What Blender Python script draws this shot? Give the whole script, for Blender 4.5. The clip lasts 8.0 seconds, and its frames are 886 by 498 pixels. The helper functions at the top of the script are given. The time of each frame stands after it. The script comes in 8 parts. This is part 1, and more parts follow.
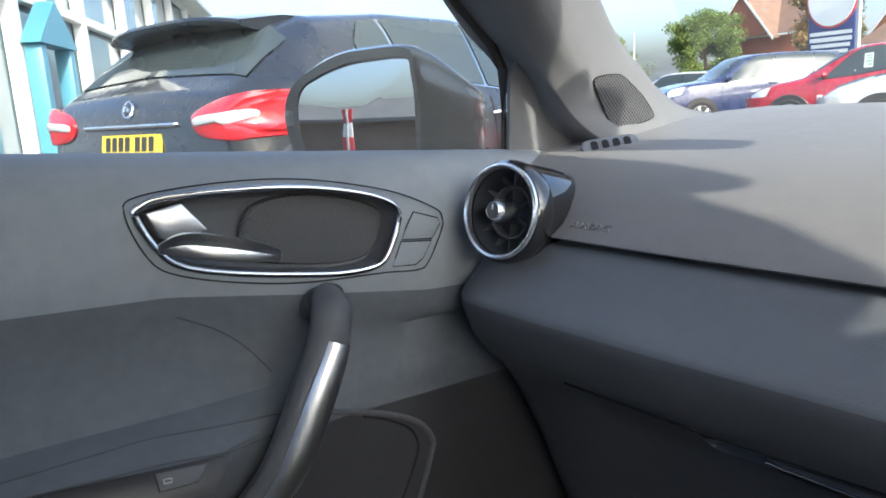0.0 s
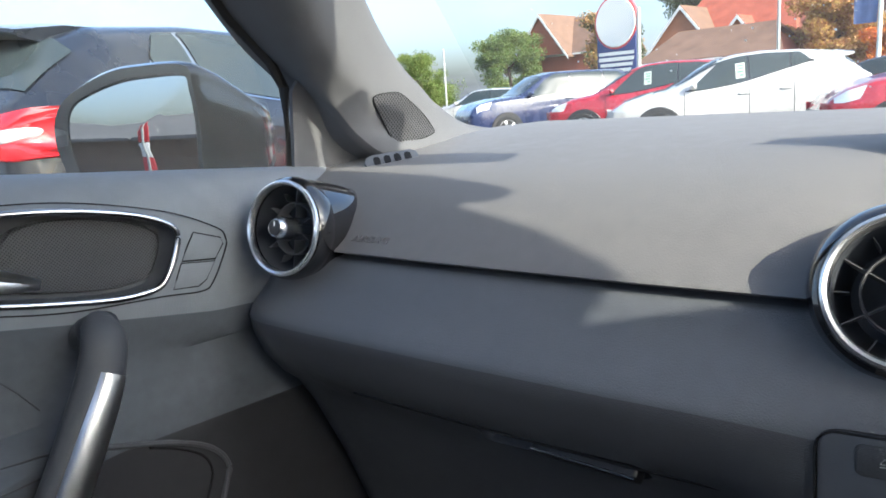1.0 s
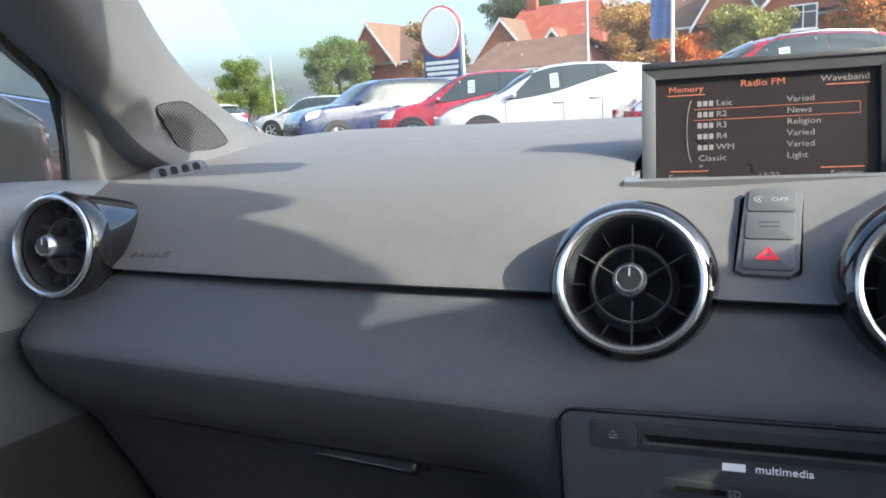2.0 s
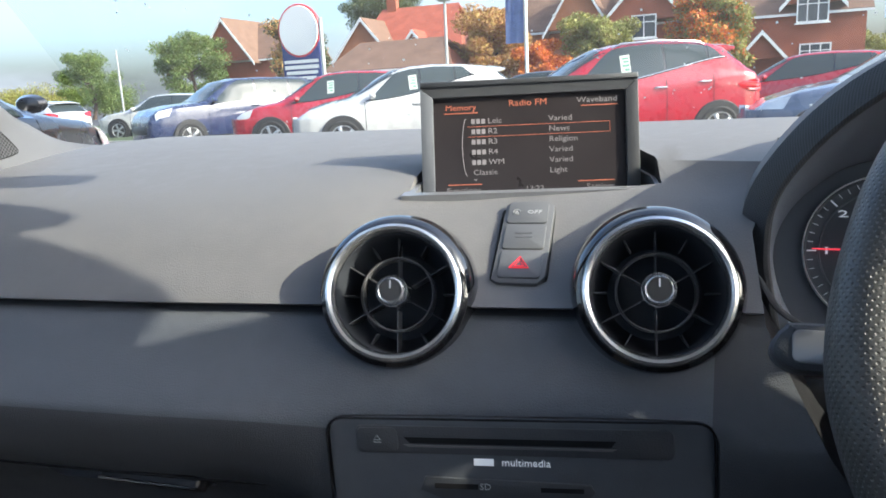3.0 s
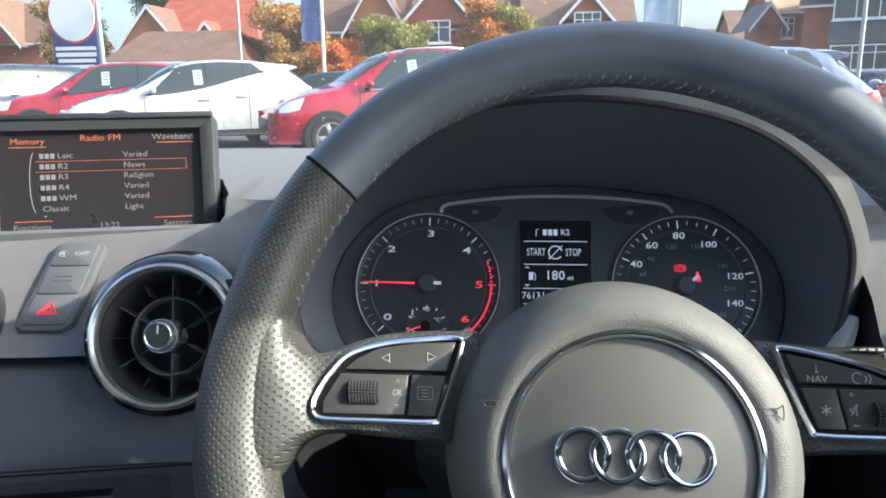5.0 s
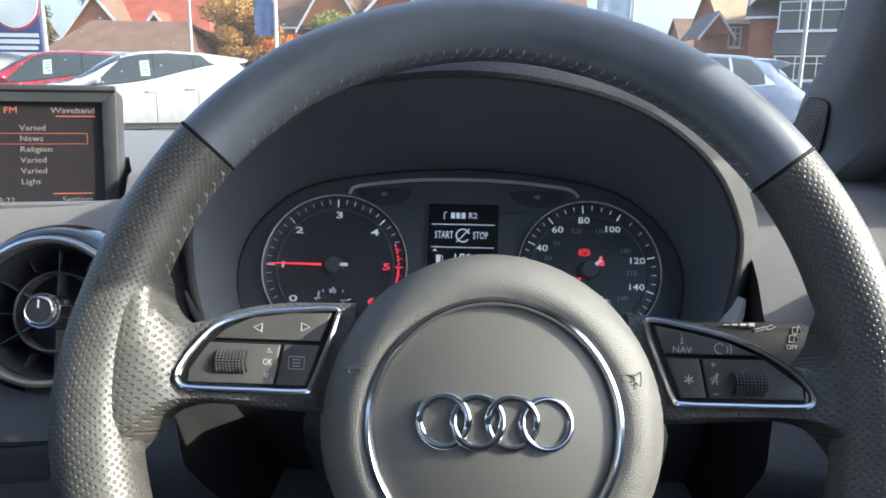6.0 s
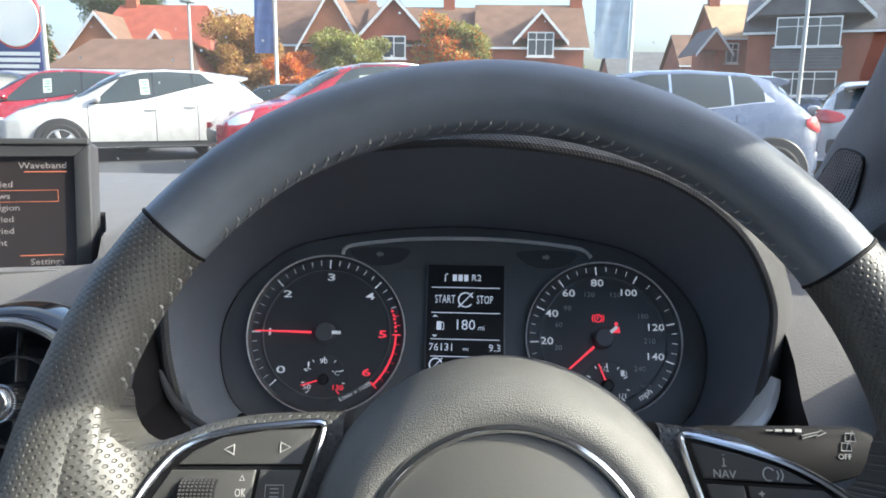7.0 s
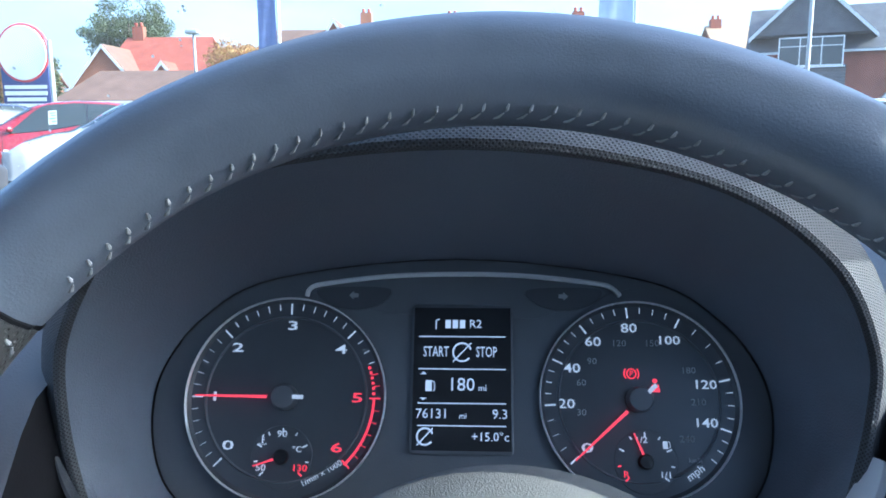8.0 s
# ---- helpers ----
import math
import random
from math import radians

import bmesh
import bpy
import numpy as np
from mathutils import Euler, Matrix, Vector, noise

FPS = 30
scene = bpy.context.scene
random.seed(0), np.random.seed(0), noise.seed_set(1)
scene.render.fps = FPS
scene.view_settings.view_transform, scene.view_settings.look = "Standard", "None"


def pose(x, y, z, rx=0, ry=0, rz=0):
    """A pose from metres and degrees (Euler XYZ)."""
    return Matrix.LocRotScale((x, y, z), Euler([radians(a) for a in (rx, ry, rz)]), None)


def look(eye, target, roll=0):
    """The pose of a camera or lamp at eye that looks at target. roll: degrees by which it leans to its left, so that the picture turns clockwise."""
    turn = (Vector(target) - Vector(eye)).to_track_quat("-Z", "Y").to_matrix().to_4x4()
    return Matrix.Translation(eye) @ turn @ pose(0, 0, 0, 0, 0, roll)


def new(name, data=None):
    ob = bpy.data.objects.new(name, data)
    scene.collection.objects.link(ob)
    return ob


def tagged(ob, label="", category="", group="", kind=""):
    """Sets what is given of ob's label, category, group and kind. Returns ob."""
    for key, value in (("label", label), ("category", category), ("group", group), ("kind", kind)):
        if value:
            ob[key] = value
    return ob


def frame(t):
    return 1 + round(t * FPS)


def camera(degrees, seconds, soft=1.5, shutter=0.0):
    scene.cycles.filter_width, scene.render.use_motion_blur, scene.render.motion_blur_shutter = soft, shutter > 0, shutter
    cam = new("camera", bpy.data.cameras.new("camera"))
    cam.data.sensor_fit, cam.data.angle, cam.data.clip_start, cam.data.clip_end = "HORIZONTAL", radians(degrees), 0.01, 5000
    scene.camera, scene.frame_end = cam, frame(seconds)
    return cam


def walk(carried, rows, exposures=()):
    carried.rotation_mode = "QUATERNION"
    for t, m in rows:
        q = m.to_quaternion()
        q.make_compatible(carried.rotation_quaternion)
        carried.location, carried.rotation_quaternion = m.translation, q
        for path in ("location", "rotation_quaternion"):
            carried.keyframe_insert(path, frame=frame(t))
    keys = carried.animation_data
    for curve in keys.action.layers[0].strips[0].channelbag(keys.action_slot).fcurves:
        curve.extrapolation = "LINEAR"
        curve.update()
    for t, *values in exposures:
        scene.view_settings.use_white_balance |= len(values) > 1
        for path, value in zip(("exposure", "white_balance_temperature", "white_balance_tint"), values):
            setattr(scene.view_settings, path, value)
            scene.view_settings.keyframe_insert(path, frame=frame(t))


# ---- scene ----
cam = camera(62.5, 8.0, 1.75)
PATH = [
    (0, (-0.379, -0.424, 1.02), (-2.061, 0.584, 0.623), -3.6),
    (0.5, (-0.361, -0.415, 1.022), (-1.908, 0.791, 0.629), -3.7),
    (1, (-0.343, -0.404, 1.02), (-1.731, 0.983, 0.632), -3.8),
    (1.5, (-0.323, -0.394, 1.019), (-1.537, 1.147, 0.629), -3.8),
    (3, (-0.233, -0.372, 1.029), (-0.947, 1.449, 0.612), -2.9),
    (3.5, (-0.19, -0.361, 1.04), (-0.757, 1.509, 0.615), -2.3),
    (4, (-0.137, -0.35, 1.055), (-0.573, 1.553, 0.621), -2.1),
    (4.5, (-0.087, -0.341, 1.06), (-0.397, 1.587, 0.626), -1.5),
    (5, (-0.049, -0.341, 1.056), (-0.249, 1.6, 0.62), -0.7),
    (5.2, (-0.038, -0.342, 1.053), (-0.2, 1.603, 0.614), -0.3),
    (6.3, (-0.009, -0.337, 1.041), (-0.074, 1.615, 0.608), 1.0),
    (6.5, (-0.008, -0.327, 1.046), (-0.073, 1.626, 0.622), 1.0),
    (7, (-0.016, -0.287, 1.068), (-0.089, 1.672, 0.672), 0.7),
    (7.5, (-0.014, -0.233, 1.07), (-0.096, 1.732, 0.709), 0.1),
    (8, (-0.01, -0.176, 1.054), (-0.102, 1.794, 0.725), -0.3),
]
EXPO, SUN_POWER, SKY_POWER = 1.75, 2.3, 0.14
walk(cam, [(t, look(eye, target, roll)) for t, eye, target, roll in PATH],
     exposures=[(0.0, EXPO + 0.13, 5600, 8), (1.5, EXPO + 0.08, 5600, 8), (3.5, EXPO, 5600, 8), (5.0, EXPO + 0.07, 5550, 8), (6.5, EXPO + 0.13, 5590, 8), (7.3, EXPO + 0.1, 5650, 8), (8.0, EXPO + 0.42, 4700, 6)])

# ---- light: afternoon sun from the driver's side, open sky ----
TO_SUN = Vector((0.862, -0.075, 0.503)).normalized()
sun = new("sun", bpy.data.lights.new("sun", "SUN"))
sun.data.energy, sun.data.angle, sun.data.color = SUN_POWER, radians(0.53), (1.0, 0.875, 0.63)
sun.matrix_world = look(TO_SUN * 30, (0, 0, 0))
world = bpy.data.worlds.new("sky")
scene.world = world
world.use_nodes = True
wn = world.node_tree.nodes
sky = wn.new("ShaderNodeTexSky")
sky.sky_type, sky.sun_disc = "NISHITA", False
sky.sun_elevation, sky.sun_rotation = math.asin(TO_SUN.z), math.atan2(TO_SUN.x, TO_SUN.y)
sky.air_density, sky.dust_density, sky.ozone_density = 1.0, 5.0, 1.2
# thin, bright patches of cloud over the blue
tc = wn.new("ShaderNodeTexCoord")
cmap = wn.new("ShaderNodeMapping")
cmap.inputs["Scale"].default_value = (1.0, 1.0, 3.2)
cloud = wn.new("ShaderNodeTexNoise")
cloud.inputs["Scale"].default_value, cloud.inputs["Detail"].default_value = 2.3, 6
cramp = wn.new("ShaderNodeValToRGB")
cramp.color_ramp.elements[0].position, cramp.color_ramp.elements[1].position = 0.45, 0.68
cmix = wn.new("ShaderNodeMixRGB")
cmix.inputs[2].default_value = (2.35, 2.4, 2.45, 1)
wl = world.node_tree.links
wl.new(tc.outputs["Generated"], cmap.inputs["Vector"])
wl.new(cmap.outputs["Vector"], cloud.inputs["Vector"])
wl.new(cloud.outputs["Fac"], cramp.inputs["Fac"])
wl.new(cramp.outputs["Color"], cmix.inputs["Fac"])
wl.new(sky.outputs["Color"], cmix.inputs[1])
wl.new(cmix.outputs["Color"], wn["Background"].inputs["Color"])
wn["Background"].inputs["Strength"].default_value = SKY_POWER


# ---- materials ----
def mat(name, base, rough=0.5, metal=0.0, spec=0.5, vary=0.12, scale=30.0, bump=0.0, bump_scale=400.0,
        coat=0.0, kind="noise", big=3.0, emit=0.0, dust=0.0):
    """A principled material: base colour varied at two scales, roughness variation and fine relief."""
    m = bpy.data.materials.new(name)
    m.use_nodes = True
    n, l = m.node_tree.nodes, m.node_tree.links
    b = n["Principled BSDF"]
    b.inputs["Metallic"].default_value = metal
    b.inputs["Specular IOR Level"].default_value = spec
    b.inputs["Coat Weight"].default_value = coat
    b.inputs["Coat Roughness"].default_value = 0.03
    co = n.new("ShaderNodeTexCoord")
    f1 = n.new("ShaderNodeTexNoise")
    f1.inputs["Scale"].default_value, f1.inputs["Detail"].default_value = scale, 4
    f2 = n.new("ShaderNodeTexNoise")
    f2.inputs["Scale"].default_value, f2.inputs["Detail"].default_value = big, 3
    l.new(co.outputs["Object"], f1.inputs["Vector"])
    l.new(co.outputs["Object"], f2.inputs["Vector"])
    add = n.new("ShaderNodeMath")
    add.operation = "ADD"
    l.new(f1.outputs["Fac"], add.inputs[0])
    l.new(f2.outputs["Fac"], add.inputs[1])
    ramp = n.new("ShaderNodeMapRange")
    ramp.inputs["From Min"].default_value, ramp.inputs["From Max"].default_value = 0.7, 1.3
    ramp.inputs["To Min"].default_value, ramp.inputs["To Max"].default_value = 1 - vary, 1 + vary
    l.new(add.outputs[0], ramp.inputs["Value"])
    mul = n.new("ShaderNodeVectorMath")
    mul.operation = "SCALE"
    mul.inputs[0].default_value = base[:3]
    l.new(ramp.outputs[0], mul.inputs["Scale"])
    l.new(mul.outputs[0], b.inputs["Base Color"])
    rr = n.new("ShaderNodeMapRange")
    rr.inputs["From Min"].default_value, rr.inputs["From Max"].default_value = 0.3, 0.7
    rr.inputs["To Min"].default_value, rr.inputs["To Max"].default_value = rough * 0.88, min(1, rough * 1.12)
    l.new(f1.outputs["Fac"], rr.inputs["Value"])
    l.new(rr.outputs[0], b.inputs["Roughness"])
    if bump:
        if kind == "grain":
            t = n.new("ShaderNodeTexVoronoi")
            t.inputs["Scale"].default_value = bump_scale
            h = t.outputs["Distance"]
        else:
            t = n.new("ShaderNodeTexNoise")
            t.inputs["Scale"].default_value, t.inputs["Detail"].default_value = bump_scale, 3
            h = t.outputs["Fac"]
        l.new(co.outputs["Object"], t.inputs["Vector"])
        bp = n.new("ShaderNodeBump")
        bp.inputs["Strength"].default_value, bp.inputs["Distance"].default_value = bump, 0.001
        l.new(h, bp.inputs["Height"])
        l.new(bp.outputs["Normal"], b.inputs["Normal"])
    if emit:
        b.inputs["Emission Color"].default_value = (*base[:3], 1)
        b.inputs["Emission Strength"].default_value = emit
    return m


def dotted(m, pitch, size, depth, dark):
    """Adds a regular lattice of small dents, laid by UV in metres."""
    n, l = m.node_tree.nodes, m.node_tree.links
    b = n["Principled BSDF"]
    uv = n.new("ShaderNodeUVMap")
    sep = n.new("ShaderNodeSeparateXYZ")
    l.new(uv.outputs["UV"], sep.inputs[0])

    def math_node(op, a, c=None):
        q = n.new("ShaderNodeMath")
        q.operation = op
        for i, v in enumerate((a, c)):
            if v is None:
                continue
            if isinstance(v, (int, float)):
                q.inputs[i].default_value = v
            else:
                l.new(v, q.inputs[i])
        return q.outputs[0]
    u, v = math_node("DIVIDE", sep.outputs[0], pitch), math_node("DIVIDE", sep.outputs[1], pitch)
    a, c = math_node("ADD", u, v), math_node("SUBTRACT", u, v)
    da = math_node("SUBTRACT", math_node("FRACT", a), 0.5)
    dc = math_node("SUBTRACT", math_node("FRACT", c), 0.5)
    d2 = math_node("ADD", math_node("MULTIPLY", da, da), math_node("MULTIPLY", dc, dc))
    dent = n.new("ShaderNodeMapRange")
    dent.interpolation_type = "SMOOTHSTEP"
    dent.inputs["From Min"].default_value, dent.inputs["From Max"].default_value = size * size * 0.3, size * size * 1.6
    l.new(d2, dent.inputs["Value"])
    bp = n.new("ShaderNodeBump")
    bp.inputs["Strength"].default_value, bp.inputs["Distance"].default_value = depth, 0.001
    l.new(dent.outputs[0], bp.inputs["Height"])
    old = b.inputs["Normal"].links[0].from_socket if b.inputs["Normal"].links else None
    if old:
        l.new(old, bp.inputs["Normal"])
    l.new(bp.outputs["Normal"], b.inputs["Normal"])
    src = b.inputs["Base Color"].links[0].from_socket
    mx = n.new("ShaderNodeMixRGB")
    mx.blend_type = "MULTIPLY"
    mx.inputs["Fac"].default_value = 1.0
    sc = n.new("ShaderNodeMapRange")
    sc.inputs["To Min"].default_value = dark
    l.new(dent.outputs[0], sc.inputs["Value"])
    l.new(src, mx.inputs[1])
    l.new(sc.outputs[0], mx.inputs[2])
    l.new(mx.outputs[0], b.inputs["Base Color"])
    return m


def glass_pane(name, tint=(0.93, 0.96, 0.95), film=0.0, inside=False):
    """Thin glass: clear, with a mirror-like skin that grows at grazing angles, and a dust film standing in for haze if
    asked.
    """
    m = bpy.data.materials.new(name)
    m.use_nodes = True
    n, l = m.node_tree.nodes, m.node_tree.links
    n.remove(n["Principled BSDF"])
    tr, gl, mx, lw = n.new("ShaderNodeBsdfTransparent"), n.new("ShaderNodeBsdfGlossy"), n.new("ShaderNodeMixShader"), n.new("ShaderNodeLayerWeight")
    tr.inputs["Color"].default_value = (*tint, 1)
    gl.inputs["Roughness"].default_value = 0.02
    pw, ma = n.new("ShaderNodeMath"), n.new("ShaderNodeMath")
    pw.operation, ma.operation = "POWER", "MULTIPLY_ADD"
    pw.inputs[1].default_value = 5.0
    ma.inputs[1].default_value, ma.inputs[2].default_value = 0.7, 0.04
    l.new(lw.outputs["Facing"], pw.inputs[0])
    l.new(pw.outputs[0], ma.inputs[0])
    l.new(ma.outputs[0], mx.inputs["Fac"])
    l.new(tr.outputs[0], mx.inputs[1])
    l.new(gl.outputs[0], mx.inputs[2])
    l.new(mx.outputs[0], n["Material Output"].inputs["Surface"])
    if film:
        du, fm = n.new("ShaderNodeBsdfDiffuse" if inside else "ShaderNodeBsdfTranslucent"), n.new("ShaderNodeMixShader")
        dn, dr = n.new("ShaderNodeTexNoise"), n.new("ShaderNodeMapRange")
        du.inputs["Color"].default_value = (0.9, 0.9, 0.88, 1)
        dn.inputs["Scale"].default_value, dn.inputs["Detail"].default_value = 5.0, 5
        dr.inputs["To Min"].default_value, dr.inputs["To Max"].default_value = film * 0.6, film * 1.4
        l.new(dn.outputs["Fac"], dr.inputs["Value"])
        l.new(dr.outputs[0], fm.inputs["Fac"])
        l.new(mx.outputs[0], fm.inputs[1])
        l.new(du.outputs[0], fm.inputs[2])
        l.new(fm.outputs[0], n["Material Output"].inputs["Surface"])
    return m


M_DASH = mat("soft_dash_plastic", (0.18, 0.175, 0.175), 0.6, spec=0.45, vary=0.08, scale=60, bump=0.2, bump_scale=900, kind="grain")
M_PLATE_FACE = mat("radio_face_plastic", (0.11, 0.118, 0.132), 0.48, spec=0.5, vary=0.08, scale=60, bump=0.12, bump_scale=1100, kind="grain")
M_DASH_LOW = mat("dark_and_shaded_plastic", (0.08, 0.084, 0.093), 0.5, spec=0.4, vary=0.1, scale=60, bump=0.3, bump_scale=1100, kind="grain")
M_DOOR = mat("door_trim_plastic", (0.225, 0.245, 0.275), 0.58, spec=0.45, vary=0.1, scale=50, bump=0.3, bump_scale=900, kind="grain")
M_DOOR_LOW = mat("shaded_lower_door_trim", (0.105, 0.117, 0.135), 0.75, spec=0.25, vary=0.12, scale=80, bump=0.3, bump_scale=1400)
M_DASH_MID = mat("dash_shade_and_demister_grey", (0.115, 0.124, 0.14), 0.52, spec=0.7, vary=0.1, scale=60, bump=0.3, bump_scale=950, kind="grain")
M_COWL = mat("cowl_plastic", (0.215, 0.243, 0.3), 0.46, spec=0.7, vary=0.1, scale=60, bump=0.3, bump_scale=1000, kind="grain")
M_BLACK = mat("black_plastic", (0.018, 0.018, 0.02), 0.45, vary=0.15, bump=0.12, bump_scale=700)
M_DEEP = mat("unlit_black_plastic", (0.015, 0.015, 0.017), 0.7, spec=0.2, vary=0.1)
M_WELL = mat("vent_well_plastic", (0.045, 0.05, 0.06), 0.6, spec=0.3, vary=0.1)
M_VANE = mat("vane_grey_plastic", (0.13, 0.13, 0.137), 0.3, vary=0.1)
M_KNURL = mat("polished_dark_knurl", (0.1, 0.1, 0.105), 0.18, spec=0.7, vary=0.05)
M_GLOSS = mat("piano_black", (0.012, 0.012, 0.014), 0.08, spec=0.6, vary=0.1, coat=1.0)
M_HOUSING = mat("dark_grey_gloss", (0.05, 0.054, 0.054), 0.2, spec=0.6, vary=0.06, coat=0.8)
M_CHROME = mat("satin_chrome", (0.72, 0.73, 0.75), 0.14, metal=1.0, vary=0.05)
M_RING = mat("bright_satin_chrome", (0.87, 0.88, 0.89), 0.24, metal=0.9, vary=0.04)
M_ALU = mat("brushed_aluminium", (0.7, 0.71, 0.73), 0.34, metal=1.0, vary=0.03, scale=200)
M_SILVER = mat("silver_paint", (0.34, 0.345, 0.36), 0.38, metal=0.5, vary=0.06)
M_LEATHER = mat("smooth_leather", (0.148, 0.168, 0.208), 0.38, spec=1.0, vary=0.22, scale=40, bump=0.14, bump_scale=1500, big=9)
# Pores are tinted paler than the leather: light caught on their edges, painted.
M_PERF = dotted(mat("perforated_leather", (0.088, 0.087, 0.082), 0.42, spec=0.75, vary=0.2, scale=60, bump=0.2, bump_scale=900), 0.0038, 0.24, 0.8, 1.3)
M_PAD = mat("airbag_cover_grain", (0.19, 0.188, 0.18), 0.46, spec=0.5, vary=0.1, scale=80, bump=0.34, bump_scale=1700, kind="grain")
M_EMBLEM = mat("dark_grey_emblem_disc", (0.155, 0.154, 0.147), 0.38, spec=0.5, vary=0.06, bump=0.06, bump_scale=900)
M_STITCH = mat("grey_thread", (0.42, 0.42, 0.42), 0.6, vary=0.15)
M_KEY = mat("dark_key_plastic", (0.07, 0.07, 0.07), 0.38, vary=0.08, bump=0.05, bump_scale=900)
M_BUTTON = mat("soft_grey_button", (0.14, 0.142, 0.147), 0.5, vary=0.08, bump=0.1, bump_scale=900)
M_TWEET = dotted(mat("tweeter_mesh", (0.075, 0.075, 0.08), 0.55, vary=0.1), 0.0048, 0.36, 0.9, 0.15)
M_MESH = dotted(mat("fine_grille", (0.085, 0.087, 0.094), 0.55, vary=0.1), 0.0032, 0.3, 0.8, 0.25)
M_RIB = dotted(mat("knurled_binnacle_rim", (0.115, 0.118, 0.124), 0.5, vary=0.1), 0.0022, 0.3, 0.8, 0.4)
M_SATIN = mat("pale_satin_trim", (0.9, 0.9, 0.91), 0.3, metal=0.1, vary=0.05)
M_DIAL = mat("dial_face_black", (0.085, 0.092, 0.104), 0.35, vary=0.1)
M_DIALGREY = mat("dial_surround_grey", (0.15, 0.16, 0.178), 0.4, vary=0.08, bump=0.1, bump_scale=900)
M_WHITE_PRINT = mat("white_print", (0.7, 0.71, 0.73), 0.5, vary=0.03, emit=0.12)
M_GREY_PRINT = mat("grey_print", (0.45, 0.45, 0.46), 0.5, vary=0.03)
M_ICON = mat("button_print", (0.45, 0.455, 0.46), 0.5, vary=0.03)
M_RED_GLOW = mat("lit_red", (0.8, 0.04, 0.06), 0.5, vary=0.03, emit=0.3)
M_RED_NEEDLE = mat("red_needle", (0.8, 0.05, 0.07), 0.45, vary=0.03, emit=0.3)
M_LCD = mat("unlit_display", (0.03, 0.032, 0.037), 0.22, vary=0.05)
M_LCD_TEXT = mat("display_white", (0.55, 0.58, 0.65), 0.5, vary=0.02, emit=0.2)
M_CASE = mat("screen_case_plastic", (0.06, 0.062, 0.067), 0.4, spec=0.6, vary=0.08, bump=0.1, bump_scale=900)
M_MMI = mat("radio_display", (0.034, 0.029, 0.03), 0.3, spec=0.4, vary=0.08)
M_MMI_TEXT = mat("radio_text", (0.27, 0.25, 0.25), 0.5, vary=0.02, emit=0.09)
M_MMI_ORANGE = mat("radio_orange", (0.5, 0.16, 0.09), 0.5, vary=0.02, emit=0.14)
M_CARPET = mat("dark_carpet", (0.02, 0.02, 0.022), 0.95, vary=0.3, scale=300, bump=0.6, bump_scale=1200)
M_HEADLINER = mat("grey_headlining", (0.6, 0.595, 0.58), 0.9, vary=0.06, scale=300)
M_PILLAR = mat("pillar_trim", (0.13, 0.132, 0.14), 0.65, spec=0.3, vary=0.08, scale=60, bump=0.3, bump_scale=900, kind="grain")
M_POCKET = mat("pocket_shade_and_shroud_plastic", (0.035, 0.036, 0.04), 0.4, spec=0.5, vary=0.12, scale=50, bump=0.1, bump_scale=900)
M_SEAM = mat("seam_shadow_plastic", (0.05, 0.054, 0.062), 0.5, spec=0.4, vary=0.1)
M_RUBBER = mat("black_rubber", (0.012, 0.012, 0.013), 0.6, vary=0.15)
M_GLASS = glass_pane("clear_glass")
# Films on these two panes imitate the haze of veiling glare.
M_SIDE = glass_pane("hazy_side_glass", film=0.05, inside=True)
M_SCREEN = glass_pane("haze_film_windscreen_glass", film=0.025)
M_MIRROR = mat("mirror_glass", (0.6, 0.61, 0.62), 0.01, metal=1.0, vary=0.0)


# ---- building helpers ----
def finish(ob, angle=38):
    ob.data.polygons.foreach_set("use_smooth", [True] * len(ob.data.polygons))
    ob.data.set_sharp_from_angle(angle=radians(angle))


def part(name, bm, material, parent=None, label="", angle=38):
    """Links a bmesh as one mesh object under a thing or a part."""
    bmesh.ops.recalc_face_normals(bm, faces=bm.faces)
    me = bpy.data.meshes.new(name)
    bm.to_mesh(me)
    bm.free()
    for m in (material if isinstance(material, (list, tuple)) else [material]):
        me.materials.append(m)
    ob = new(name, me)
    finish(ob, angle)
    if parent is not None:
        ob.parent = parent
    if label:
        ob["label"] = label
    return ob


def thing(name, label, category, m=None, group="", kind=""):
    ob = new(name)
    ob.empty_display_size = 0.05
    if m is not None:
        ob.matrix_world = m
    return tagged(ob, label, category, group, kind)


def frame_of(origin, u, v):
    """A matrix with the given origin and first two axes; the third is their cross."""
    u, v = Vector(u).normalized(), Vector(v)
    n = u.cross(v).normalized()
    v = n.cross(u)
    return Matrix(((u.x, v.x, n.x, origin[0]), (u.y, v.y, n.y, origin[1]), (u.z, v.z, n.z, origin[2]), (0, 0, 0, 1)))


def facing(origin, yaw, tilt):
    """A panel's matrix: x to the right, y up the panel, z out of it towards -y, turned by yaw to +x and leaning back by tilt."""
    return Matrix.Translation(origin) @ Matrix.Rotation(radians(yaw), 4, "Z") @ Matrix.Rotation(radians(90 - tilt), 4, "X")


def spline(pts, n=8, closed=False):
    """Catmull-Rom through the points."""
    p = [Vector(q) for q in pts]
    k, out = len(p), []
    for i in range(k if closed else k - 1):
        a, b, c, d = (p[(i - 1) % k], p[i], p[(i + 1) % k], p[(i + 2) % k]) if closed else (p[max(i - 1, 0)], p[i], p[i + 1], p[min(i + 2, k - 1)])
        for j in range(n):
            t = j / n
            out.append(0.5 * ((2 * b) + (c - a) * t + (2 * a - 5 * b + 4 * c - d) * t * t + (3 * b - a - 3 * c + d) * t ** 3))
    if not closed:
        out.append(p[-1])
    return out


